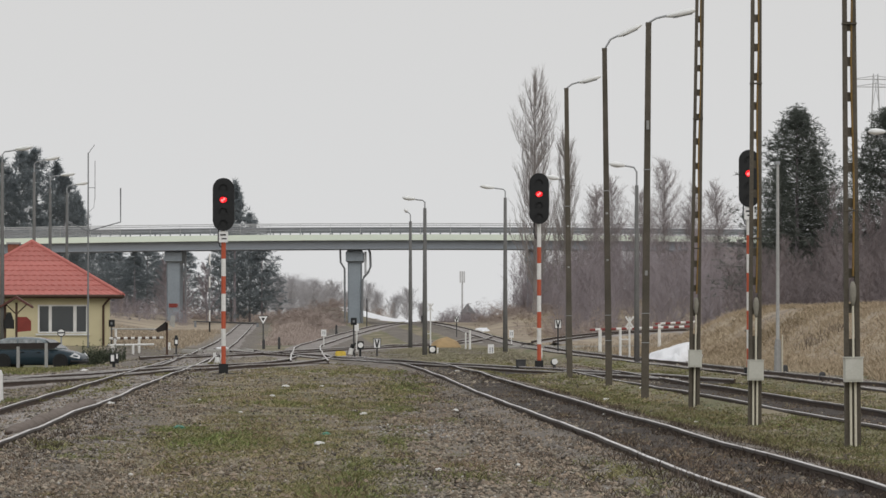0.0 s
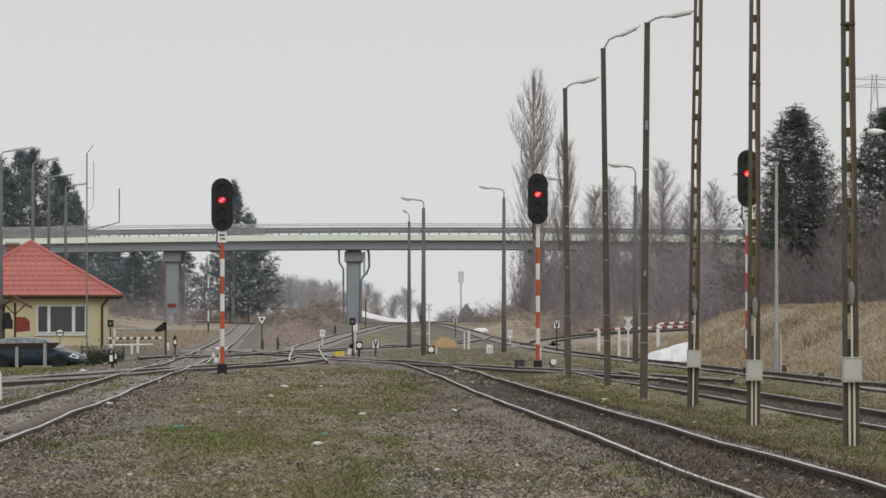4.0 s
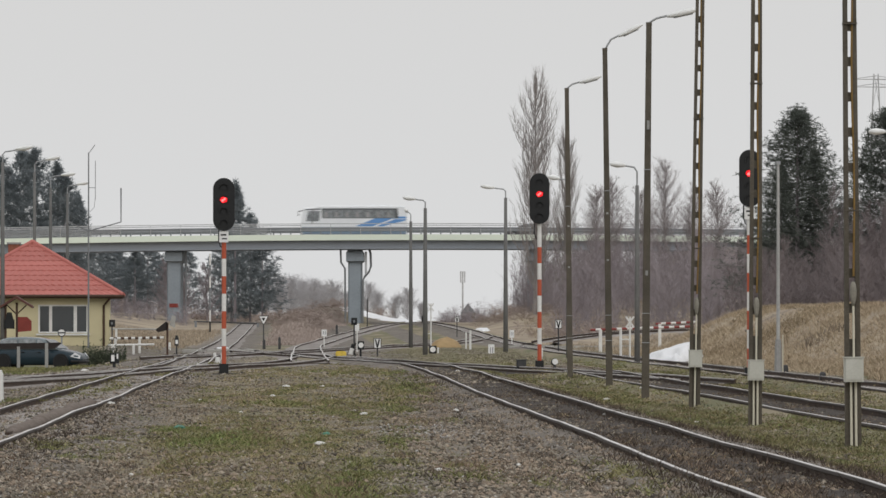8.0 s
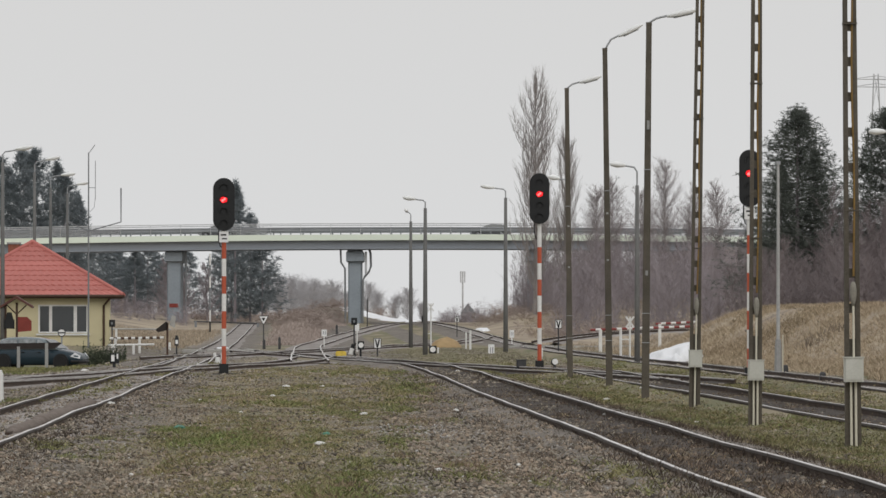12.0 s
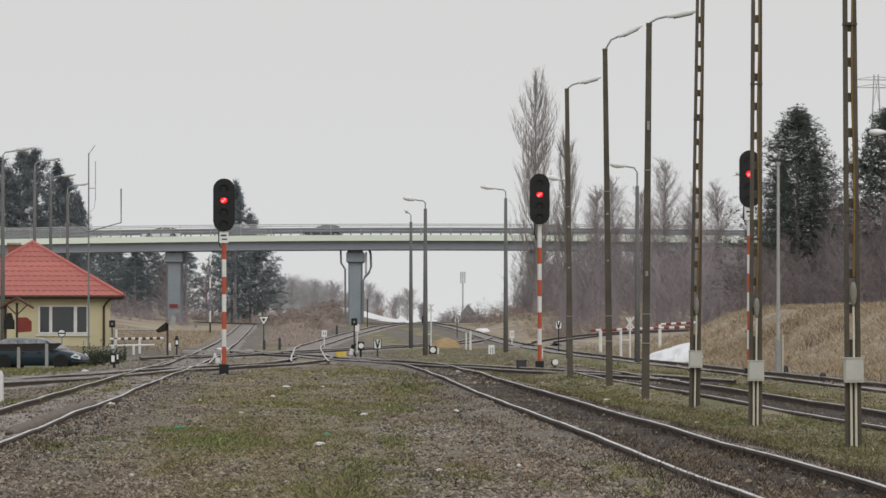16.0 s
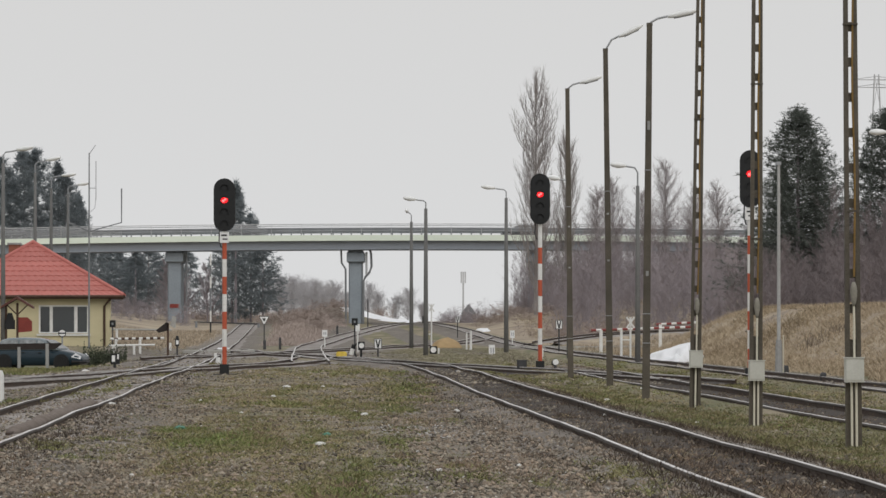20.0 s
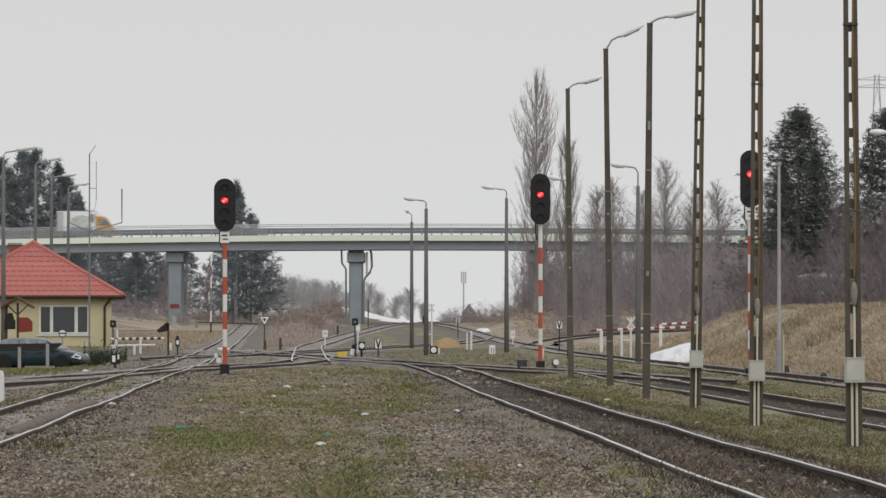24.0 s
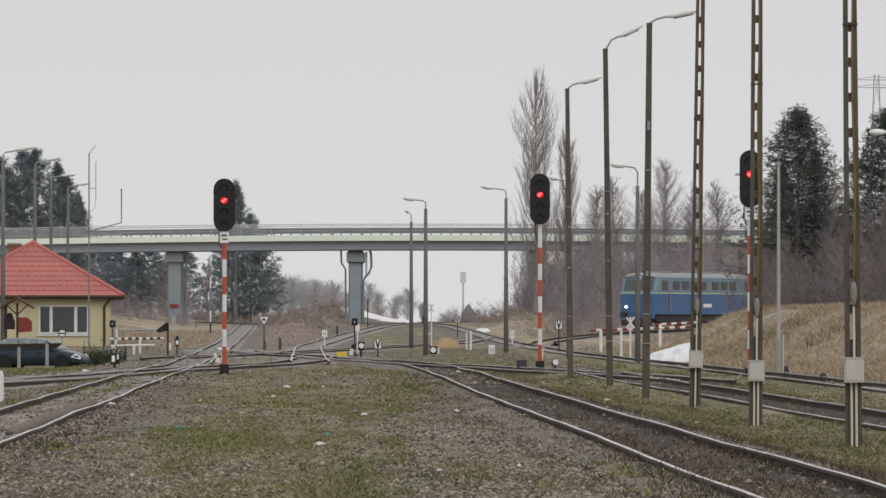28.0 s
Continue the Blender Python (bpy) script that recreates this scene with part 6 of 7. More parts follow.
def coach():
    """A coach whose front points along -x."""
    t = thing("coach", pose(0, 0, 0), "white coach with blue flash and grey-blue skirt", "bus")
    L = 5.95
    prof = [(-L, 0.35), (L, 0.35), (L, 3.2), (L - 0.2, 3.42), (L - 0.5, 3.5), (-L + 1.9, 3.5), (-L + 1.6, 3.38), (-L + 0.35, 3.26), (-L + 0.15, 2.6), (-L + 0.02, 1.6)]
    bm = B()
    quad_strip(bm, [[(a * k, y, b if b < 3.0 else b - dz) for a, b in prof] for y, k, dz in ((-1.25, 0.99, 0.1), (-1.15, 1.0, 0.0), (1.15, 1.0, 0.0), (1.25, 0.99, 0.1))])
    part("body", bm, BUSWHITE, t)
    for y0, y1 in ((-1.262, -1.245), (1.245, 1.262)):
        part("skirt", slab(B(), [(-L + 0.08, 0.3), (L - 0.08, 0.3), (L - 0.08, 1.1), (-L + 0.08, 1.1)], y0, y1), SKIRTBLUE, t, "grey-blue lower side")
        part("blue_flash", slab(B(), [(0.2, 1.18), (2.1, 1.18), (4.3, 2.05), (L - 0.1, 2.05), (L - 0.1, 2.28), (2.8, 2.28)], y0 - 0.004, y1 + 0.004), BUSBLUE, t, "blue slanting flash")
        part("blue_flash", slab(B(), [(2.5, 1.18), (3.3, 1.18), (L - 0.1, 1.86), (L - 0.1, 1.98), (4.6, 1.98)], y0 - 0.004, y1 + 0.004), BUSBLUE, t, "thinner blue flash")
        part("grey_line", slab(B(), [(-L + 0.15, 1.45), (0.5, 1.45), (0.7, 1.52), (-L + 0.15, 1.52)], y0 - 0.003, y1 + 0.003), CARGREY, t)
        part("window_band", slab(B(), [(-L + 2.35, 2.08), (L - 0.95, 2.08), (L - 1.05, 3.2), (-L + 2.3, 3.2)], y0 - 0.006, y1 + 0.006), CARDARK, t)
        x = -L + 2.42
        for i in range(7):
            part("window", slab(B(), [(x, 2.14), (x + 1.1, 2.14), (x + 1.1, 3.02), (x, 3.02)], y0 - 0.014, y1 + 0.014), BUSGLASS, t)
            part("seat_back", slab(B(), [(x + 0.2, 2.2), (x + 0.62, 2.2), (x + 0.5, 2.78), (x + 0.24, 2.78)], y0 - 0.018, y1 + 0.018), CONCRETE_PALE, t)
            x += 1.17
        part("front_side_window", slab(B(), [(-L + 0.55, 1.75), (-L + 2.0, 1.75), (-L + 2.15, 2.9), (-L + 0.75, 2.9)], y0 - 0.014, y1 + 0.014), BUSGLASS, t, "driver's side window")
        part("front_post", slab(B(), [(-L + 1.15, 1.5), (-L + 1.3, 1.5), (-L + 1.4, 3.0), (-L + 1.25, 3.0)], y0 - 0.02, y1 + 0.02), CARDARK, t)
        # Dark strip laid on as the shade below the roof edge.
        part("roof_shadow_line", slab(B(), [(-L + 0.4, 3.0), (-L + 2.2, 3.06), (-L + 2.2, 3.2), (-L + 0.45, 3.1)], y0 - 0.016, y1 + 0.016), CARDARK, t)
    part("windscreen", slab(B(), [(-L - 0.02, 1.45), (-L + 0.06, 1.45), (-L + 0.36, 3.1), (-L + 0.28, 3.1)], -1.1, 1.1), BUSGLASS, t)
    part("mirror", tube(B(), [(-L + 0.2, -1.2, 2.95), (-L - 0.3, -1.35, 2.85), (-L - 0.32, -1.36, 2.35)], 0.06, 6), BLACK, t)
    part("roof_hatch", box(B(), -0.6, 0.6, -0.5, 0.5, 3.5, 3.58, 0.1), BUSWHITE, t)
    part("air_unit", box(B(), 1.8, 4.2, -0.8, 0.8, 3.5, 3.62, 0.15), BUSWHITE, t)
    wheels(t, (-3.3, 3.1), (-1.1, 1.1), 0.5, 0.3)
    return t


def box_truck():
    """A small box truck whose front points along +x."""
    t = thing("box_truck", pose(0, 0, 0), "white box truck with amber cab", "truck")
    part("cargo_box", box(B(), -3.08, 1.2, -1.15, 1.15, 0.85, 3.22, 0.03), BUSWHITE, t)
    part("side_picture", slab(B(), [(-2.1, 1.35), (0.7, 1.15), (0.9, 2.5), (-0.6, 2.75), (-1.5, 2.35)], -1.165, -1.15), PICTURE, t, "faded picture on the side")
    part("side_picture", slab(B(), [(-1.9, 1.0), (0.9, 1.0), (0.9, 1.3), (-1.5, 1.35)], -1.168, -1.15), SKIRTBLUE, t, "blue band on the side")
    part("side_picture", slab(B(), [(0.45, 2.1), (1.05, 1.8), (1.1, 2.8), (0.6, 2.9)], -1.169, -1.15), CARGREY, t)
    part("corner_panel", slab(B(), [(-3.05, 0.9), (-2.35, 0.9), (-2.35, 3.1), (-3.05, 3.1)], -1.163, -1.15), RAILPALE, t)
    for z in (0.85, 3.19):
        part("box_edge", box(B(), -3.1, 1.22, -1.17, -1.14, z - 0.03, z + 0.04), CARGREY, t)
    part("cab", side_cab([(1.25, 0.5), (3.25, 0.5), (3.42, 0.8), (3.38, 1.25), (3.0, 1.55), (2.35, 2.45), (2.1, 2.55), (1.25, 2.6)]), ORANGE, t, "amber painted cab")
    part("roof_spoiler", slab(B(), [(1.25, 2.6), (2.1, 2.56), (1.65, 3.0), (1.25, 3.1)], -0.9, 0.9), BUSWHITE, t)
    part("side_window", slab(B(), [(1.6, 1.6), (2.85, 1.6), (2.35, 2.3), (1.6, 2.3)], -1.02, 1.02), BUSGLASS, t)
    part("windscreen", slab(B(), [(2.38, 2.42), (2.45, 2.45), (3.06, 1.6), (2.98, 1.58)], -0.88, 0.88), CLEARLAMP, t)
    part("chassis", box(B(), -3.0, 3.2, -0.9, 0.9, 0.45, 0.85), GREYPAINT, t)
    part("side_guard", box(B(), -3.0, 1.1, -1.1, -1.05, 0.45, 0.8), SKIRTBLUE, t)
    part("bumper", box(B(), 3.2, 3.48, -0.95, 0.95, 0.42, 0.7, 0.05), GREYPAINT, t)
    for y in (-0.7, 0.7):
        part("headlight", box(B(), 3.3, 3.43, y - 0.16, y + 0.16, 0.86, 1.04, 0.03), CLEARLAMP, t)
    wheels(t, (-1.95, 2.5), (-0.95, 0.95), 0.42)
    return t


def side_cab(o):
    bm = B()
    quad_strip(bm, [[(a, y, b) for a, b in o] for y in (-1.0, 1.0)])
    return bm


def passing_car(paint, tall, label):
    """A car whose front points along -x."""
    t = thing("passing_car", pose(0, 0, 0), label, "car", "cars on the road bridge")
    low = [(-2.15, 0.3), (2.15, 0.3), (2.18, 0.85), (2.05, 0.98), (-1.0, 0.95), (-1.9, 0.8), (-2.18, 0.6)]
    bm = B()
    quad_strip(bm, [[(a, y, b) for a, b in low] for y in (-0.85, 0.85)])
    part("body", bm, paint, t)
    hh = 1.42 + tall
    top = [(-1.15, 0.94), (-0.25, hh - 0.05), (0.1, hh), (1.3, hh - 0.02), (1.65 + tall, hh - 0.12), (2.0, 0.96)]
    bm = B()
    quad_strip(bm, [[(a, s * (0.82 - 0.14 * max(0, b - 0.95) / 0.5), b) for a, b in top] for s in (-1, 1)])
    part("roof", bm, paint, t)
    for w in ([(-0.95, 0.99), (0.1, 0.99), (0.1, hh - 0.09), (-0.22, hh - 0.1)], [(0.18, 0.99), (1.0, 0.99), (1.0, hh - 0.09), (0.18, hh - 0.09)], [(1.08, 0.99), (1.78, 0.99), (1.5, hh - 0.14), (1.08, hh - 0.1)]):
        for s in (-1, 1):
            bm = B()
            quad_strip(bm, [[(a, s * (0.835 + d - 0.14 * (b - 0.95) / 0.5), b) for a, b in w] for d in (0.0, -0.03)])
            part("side_window", bm, PANE, t)
    bm = B()
    quad_strip(bm, [[(a + d, y, b) for a, y, b in ((-1.1, -0.75, 0.98), (-1.1, 0.75, 0.98), (-0.3, 0.66, hh - 0.08), (-0.3, -0.66, hh - 0.08))] for d in (-0.03, 0.0)])
    part("windscreen", bm, PANE, t)
    for y in (-0.65, 0.65):
        part("headlight", box(B(), -2.16, -2.0, y - 0.15, y + 0.15, 0.62, 0.76, 0.03), SIGNWHITE, t)
    wheels(t, (-1.35, 1.35), (-0.78, 0.78), 0.32, 0.2)
    return t


def locomotive():
    """An electric engine; its front is at y = -7.95 and faces -y."""
    t = thing("locomotive", pose(0, 0, 0), "blue electric engine with green line and lit headlamps", "locomotive")
    L, W = 7.95, 1.5
    bm = B()
    rings = []
    for y, k in ((-L, 0.86), (-L + 0.25, 0.97), (-L + 0.9, 1.0), (L - 0.9, 1.0), (L - 0.25, 0.97), (L, 0.86)):
        rings.append([(-W * k, y, 1.05), (W * k, y, 1.05), (W * k, y, 2.5), (-W * k, y, 2.5)])
    quad_strip(bm, rings)
    part("lower_body", bm, LOCOBLUE, t, "deep blue lower body")
    bm = B()
    rings = []
    for y, k in ((-L + 0.05, 0.86), (-L + 0.28, 0.97), (-L + 0.95, 1.0), (L - 0.95, 1.0), (L - 0.28, 0.97), (L - 0.05, 0.86)):
        s = 1 if y < 0 else -1
        tilt = 0.42 if abs(y) > L - 0.2 else 0.3 if abs(y) > L - 0.5 else 0
        rings.append([(-W * k, y, 2.57), (W * k, y, 2.57), (W * k * 0.97, y + s * tilt, 3.65), (-W * k * 0.97, y + s * tilt, 3.65)])
    quad_strip(bm, rings)
    part("upper_body", bm, LOCOTEAL, t, "grey-blue upper body")
    bm = B()
    rings = []
    for y, k in ((-L, 0.87), (-L + 0.25, 0.98), (-L + 0.9, 1.01), (L - 0.9, 1.01), (L - 0.25, 0.98), (L, 0.87)):
        rings.append([(-W * k - 0.01, y, 2.5), (W * k + 0.01, y, 2.5), (W * k + 0.01, y, 2.57), (-W * k - 0.01, y, 2.57)])
    quad_strip(bm, rings)
    part("waist_line", bm, LOCOLINE, t, "pale yellow-green waist line")
    bm = B()
    rings = []
    for y, k, dz in ((-L + 0.35, 0.8, -0.1), (-L + 0.8, 0.95, 0.0), (-L + 1.5, 1.0, 0.03), (L - 1.5, 1.0, 0.03), (L - 0.8, 0.95, 0), (L - 0.35, 0.8, -0.1)):
        rings.append([(-1.46 * k, y, 3.65), (1.46 * k, y, 3.65), (1.3 * k, y, 3.84 + dz), (0.7 * k, y, 3.94 + dz), (-0.7 * k, y, 3.94 + dz), (-1.3 * k, y, 3.84 + dz)])
    quad_strip(bm, rings)
    part("roof", bm, CARGREY, t, "pale grey roof")
    for y0 in (-5.6, -2.6, 0.8, 3.6):
        part("roof_box", box(B(), -0.75, 0.75, y0, y0 + 1.5, 3.9, 4.1, 0.1), CARGREY, t)
    for y0, s in ((-5.2, 1), (5.2, -1)):
        bm = B()
        for x in (-0.5, 0.5):
            tube(bm, [(x, y0, 4.05), (x, y0 + s * 1.5, 4.3), (x * 0.9, y0 - s * 0.4, 4.42)], 0.035, 5)
        tube(bm, [(-0.85, y0 - s * 0.4, 4.44), (0.85, y0 - s * 0.4, 4.44)], 0.04, 5)
        part("pantograph", bm, GREYPAINT, t, "folded pantograph")
    for s in (-1, 1):
        for x0, x1 in ((-1.12, -0.08), (0.08, 1.12)):
            bm = B()
            y = s * L
            quad_strip(bm, [[(x0, y - s * (0.13 + d), 2.72), (x1, y - s * (0.13 + d), 2.72), (x1 * 0.97, y - s * (0.42 + d), 3.48), (x0 * 0.97, y - s * (0.42 + d), 3.48)] for d in (-0.035, 0.02)])
            part("windscreen", bm, PANE, t)
        for x in (-0.88, 0.88):
            part("headlamp", tube(B(), [(x, s * (L - 0.05), 1.58), (x, s * (L + 0.07), 1.58)], 0.09, 12), HEADLAMP if s < 0 else SIGNWHITE, t, "lit headlamp" if s < 0 else "")
            part("buffer", tube(B(), [(x, s * (L - 0.1), 1.06), (x, s * (L + 0.5), 1.06), (x, s * (L + 0.52), 1.06)], 0.2, 10), STEEL_DARK, t)
        part("top_lamp", tube(B(), [(0, s * (L - 0.5), 3.62), (0, s * (L - 0.3), 3.62)], 0.12, 10), SIGNWHITE, t)
        part("buffer_beam", box(B(), -1.35, 1.35, s * L - 0.12, s * L + 0.12, 0.75, 1.2, 0.03), LOCOBLUE, t)
        part("plough", box(B(), -1.2, 1.2, s * L - 0.3, s * L + 0.05, 0.25, 0.7, 0.1), STEEL_DARK, t)
    for s in (-1, 1):
        for y in (-5.3, -3.9, -2.5, -1.1, 0.9, 2.3, 3.7):
            part("side_window", box(B(), s * 1.5 - 0.02, s * 1.5 + 0.02, y, y + 1.0, 2.8, 3.38, 0.0), PANE, t)
        part("cab_window", box(B(), s * 1.5 - 0.025, s * 1.5 + 0.025, -7.0, -6.2, 2.75, 3.42), PANE, t)
        part("cab_window", box(B(), s * 1.5 - 0.025, s * 1.5 + 0.025, 6.2, 7.0, 2.75, 3.42), PANE, t)
        part("number_bar", box(B(), s * 1.5 - 0.03, s * 1.5 + 0.03, -0.6, 0.7, 1.55, 1.8), SIGNWHITE, t)
        for y in (-5.9, 6.0):
            part("handrail", tube(B(), [(s * 1.56, y, 1.1), (s * 1.56, y, 2.9)], 0.03, 6), GALV, t)
    part("underframe", box(B(), -1.2, 1.2, -7.4, 7.4, 0.55, 1.05), STEEL_DARK, t)
    for y in (-5.9, -3.0, 3.0, 5.9):
        for x in (-0.75, 0.75):
            part("wheel", tube(B(), [(x - 0.07, y, 0.625), (x + 0.07, y, 0.625)], 0.625, 20), STEEL_DARK, t)
    for y in (-4.45, 4.45):
        for x in (-1.0, 1.0):
            part("bogie_frame", box(B(), x - 0.08, x + 0.08, y - 2.1, y + 2.1, 0.45, 0.85, 0.04), STEEL_DARK, t)
    return t


def approach_road():
    """Earth ramps that carry the road on beyond both ends of the bridge."""
    for x0, x1, nm in ((52, 470, "road_embankment_east"), (-470, -75, "road_embankment_west")):
        bm = B()
        n = 40
        rings = []
        for i in range(n + 1):
            x = x0 + (x1 - x0) * i / n
            rings.append([(x, 584, -1), (x, 597.5, 11.0 + crown(52 if x > 0 else -75)), (x, 609, 11.0 + crown(52 if x > 0 else -75)), (x, 624, -1)])
        quad_strip(bm, rings)
        ob = part(nm, bm, GROUND)
        tagged(ob, "grass embankment carrying the road", "embankment", "", "structure")


approach_road()


def bridge_slope():
    """Earth slope below the east end of the bridge, falling towards the tracks."""
    bm = B()
    rings = []
    for i in range(31):
        f = i / 30
        x = 12.0 + 40.0 * f
        top = 9.2 * smooth01((x - 12.0) / 17.0)
        base = -0.5
        rings.append([(x, yy, base + (top - base + 0.5) * k + 0.35 * noise.noise((x * 0.4, yy * 0.2, 3.0))) for yy, k in ((570, 0.0), (576, 0.25), (582, 0.55), (588, 0.82), (594, 1.0), (600, 1.0), (608, 1.0), (618, 0.6), (630, 0.0))])
    quad_strip(bm, rings, close=False)
    ob = part("bridge_embankment", bm, SLOPE, smooth=True)
    tagged(ob, "brown earth slope under the end of the road bridge", "embankment", "", "structure")


SLOPE = mat("dead_growth_on_earth", (0.24, 0.20, 0.19), 0.95, 0, 0.5, 0.4, 6, 0.6, (0.16, 0.13, 0.125))
bridge_slope()

ROAD = 11.05
FAR_LANE, NEAR_LANE = 606.0, 601.6
COACH = coach()
TRUCK = box_truck()
LOCO = locomotive()
CARS = [passing_car(CARDARK, 0.05, "dark grey estate car on the road bridge")]
for paint, tall, lab in ((CARDARK, 0.16, "dark tall car on the road bridge"), (CARDARK, 0.0, "dark grey saloon on the road bridge"), (BUSWHITE, 0.0, "white saloon on the road bridge"),
                         (CARDARK, 0.02, "grey hatchback on the road bridge"), (CARDARK, 0.14, "dark van-like car on the road bridge"), (CARDARK, 0.03, "dark estate on the road bridge"), (CARDARK, 0.0, "dark low car on the road bridge")):
    CARS.append(passing_car(paint, tall, lab))


def deck_z(x):
    return ROAD + crown(max(-75.0, min(52.0, x)))

# ---- loose stones, grass and litter ----


def view_spots(seed, n, y0, y1, power=1.6):
    """Random places on the station ground, denser towards the near end."""
    r = np.random.RandomState(seed)
    y = y0 + (y1 - y0) * r.rand(n) ** power
    x = (r.rand(n) * 2 - 1) * (y * 0.088 + 0.4)
    return r, x, y


def patch(x, y):
    """Patches in which moss or gravel has the upper hand: long along the tracks."""
    return 0.7 * noise.noise((x * 0.5, y * 0.042, 11.0)) + 0.6 * noise.noise((x * 1.4, y * 0.11, 3.0)) + 0.45 * noise.noise((x * 3.6, y * 0.42, 6.0))


def strip_of(x, y):
    return x + 0.0285 * y


def pebbles(name, seed, n, y0, y1, keep, size, material, label, squash=0.7, lift=0.25):
    """Angular stones as one thing; keep(u, patch, y) gives the share that stays at strip place u."""
    r, x, y = view_spots(seed, n, y0, y1)
    u = strip_of(x, y)
    ok = [r.rand() < keep(a, patch(b, c), c) for a, b, c in zip(u, x, y)]
    x, y = x[ok], y[ok]
    k = len(x)
    base = np.array([(1, 0, 0), (-1, 0, 0), (0, 1, 0), (0, -1, 0), (0.2, 0.1, 1), (0, 0, -1)])
    tri = [(0, 2, 4), (2, 1, 4), (1, 3, 4), (3, 0, 4), (2, 0, 5), (1, 2, 5), (3, 1, 5), (0, 3, 5)]
    s = (size[0] + (size[1] - size[0]) * r.rand(k) ** 2)[:, None, None]
    v = base[None] * s * (0.6 + 0.8 * r.rand(k, 6, 1)) * np.array([1.15, 1.15, squash])
    a = r.rand(k) * 6.283
    ca, sa = np.cos(a)[:, None], np.sin(a)[:, None]
    vx, vy = v[..., 0] * ca - v[..., 1] * sa, v[..., 0] * sa + v[..., 1] * ca
    z = np.array([top_of(p, q) for p, q in zip(x, y)])
    vv = np.stack([vx + x[:, None], vy + y[:, None], v[..., 2] + (z + s[:, 0, 0] * lift)[:, None]], -1).reshape(-1, 3)
    ff = (np.array(tri)[None] + (np.arange(k) * 6)[:, None, None]).reshape(-1, 3)
    from_lists(name, vv.tolist(), ff.tolist(), material, kind="stuff", label=label, category="gravel")


TRACK_LINES = ((4.925, -0.0285, 196), (9.7, -0.0295, 270), (14.5, -0.03, 250), (-4.75, -0.0255, 300))


def top_of(x, y):
    """Top of the ground or of the ballast that lies on it."""
    z = land(x, y)
    for x0, k, end in TRACK_LINES:
        d = abs(x - x0 - k * y)
        if d < 0.79 and y < end:
            z = max(z, -0.125)
        elif d < 1.6 and y < end:
            z = max(z, -0.075 - 0.2 * max(0.0, d - 1.15))
    return z


def tufts(name, seed, spots, blades, height, spread, material, label, lean=0.5, width=0.006, category="grass"):
    """Tufts of blades as one thing."""
    r = np.random.RandomState(seed)
    x, y, sc = (np.array(q) for q in zip(*spots))
    k = len(x)
    z = np.array([top_of(p, q) for p, q in zip(x, y)]) - 0.01
    px = x[:, None] + r.randn(k, blades) * spread
    py = y[:, None] + r.randn(k, blades) * spread
    h = height * sc[:, None] * (0.4 + 0.9 * r.rand(k, blades))
    lx, ly = r.randn(k, blades) * lean * h, r.randn(k, blades) * lean * h
    az = r.rand(k, blades) * 1.2 - 0.6
    w = width * (0.6 + 0.8 * r.rand(k, blades)) * np.sqrt(sc)[:, None]
    dx, dy = np.cos(az) * w, np.sin(az) * w
    zz = np.broadcast_to(z[:, None], px.shape)
    v = np.stack([np.stack([px - dx, py - dy, zz], -1), np.stack([px + dx, py + dy, zz], -1), np.stack([px + lx, py + ly, zz + h], -1)], 2).reshape(-1, 3)
    n = k * blades
    f = np.arange(n * 3).reshape(-1, 3)
    from_lists(name, v.tolist(), f.tolist(), material, kind="stuff", label=label, category=category)


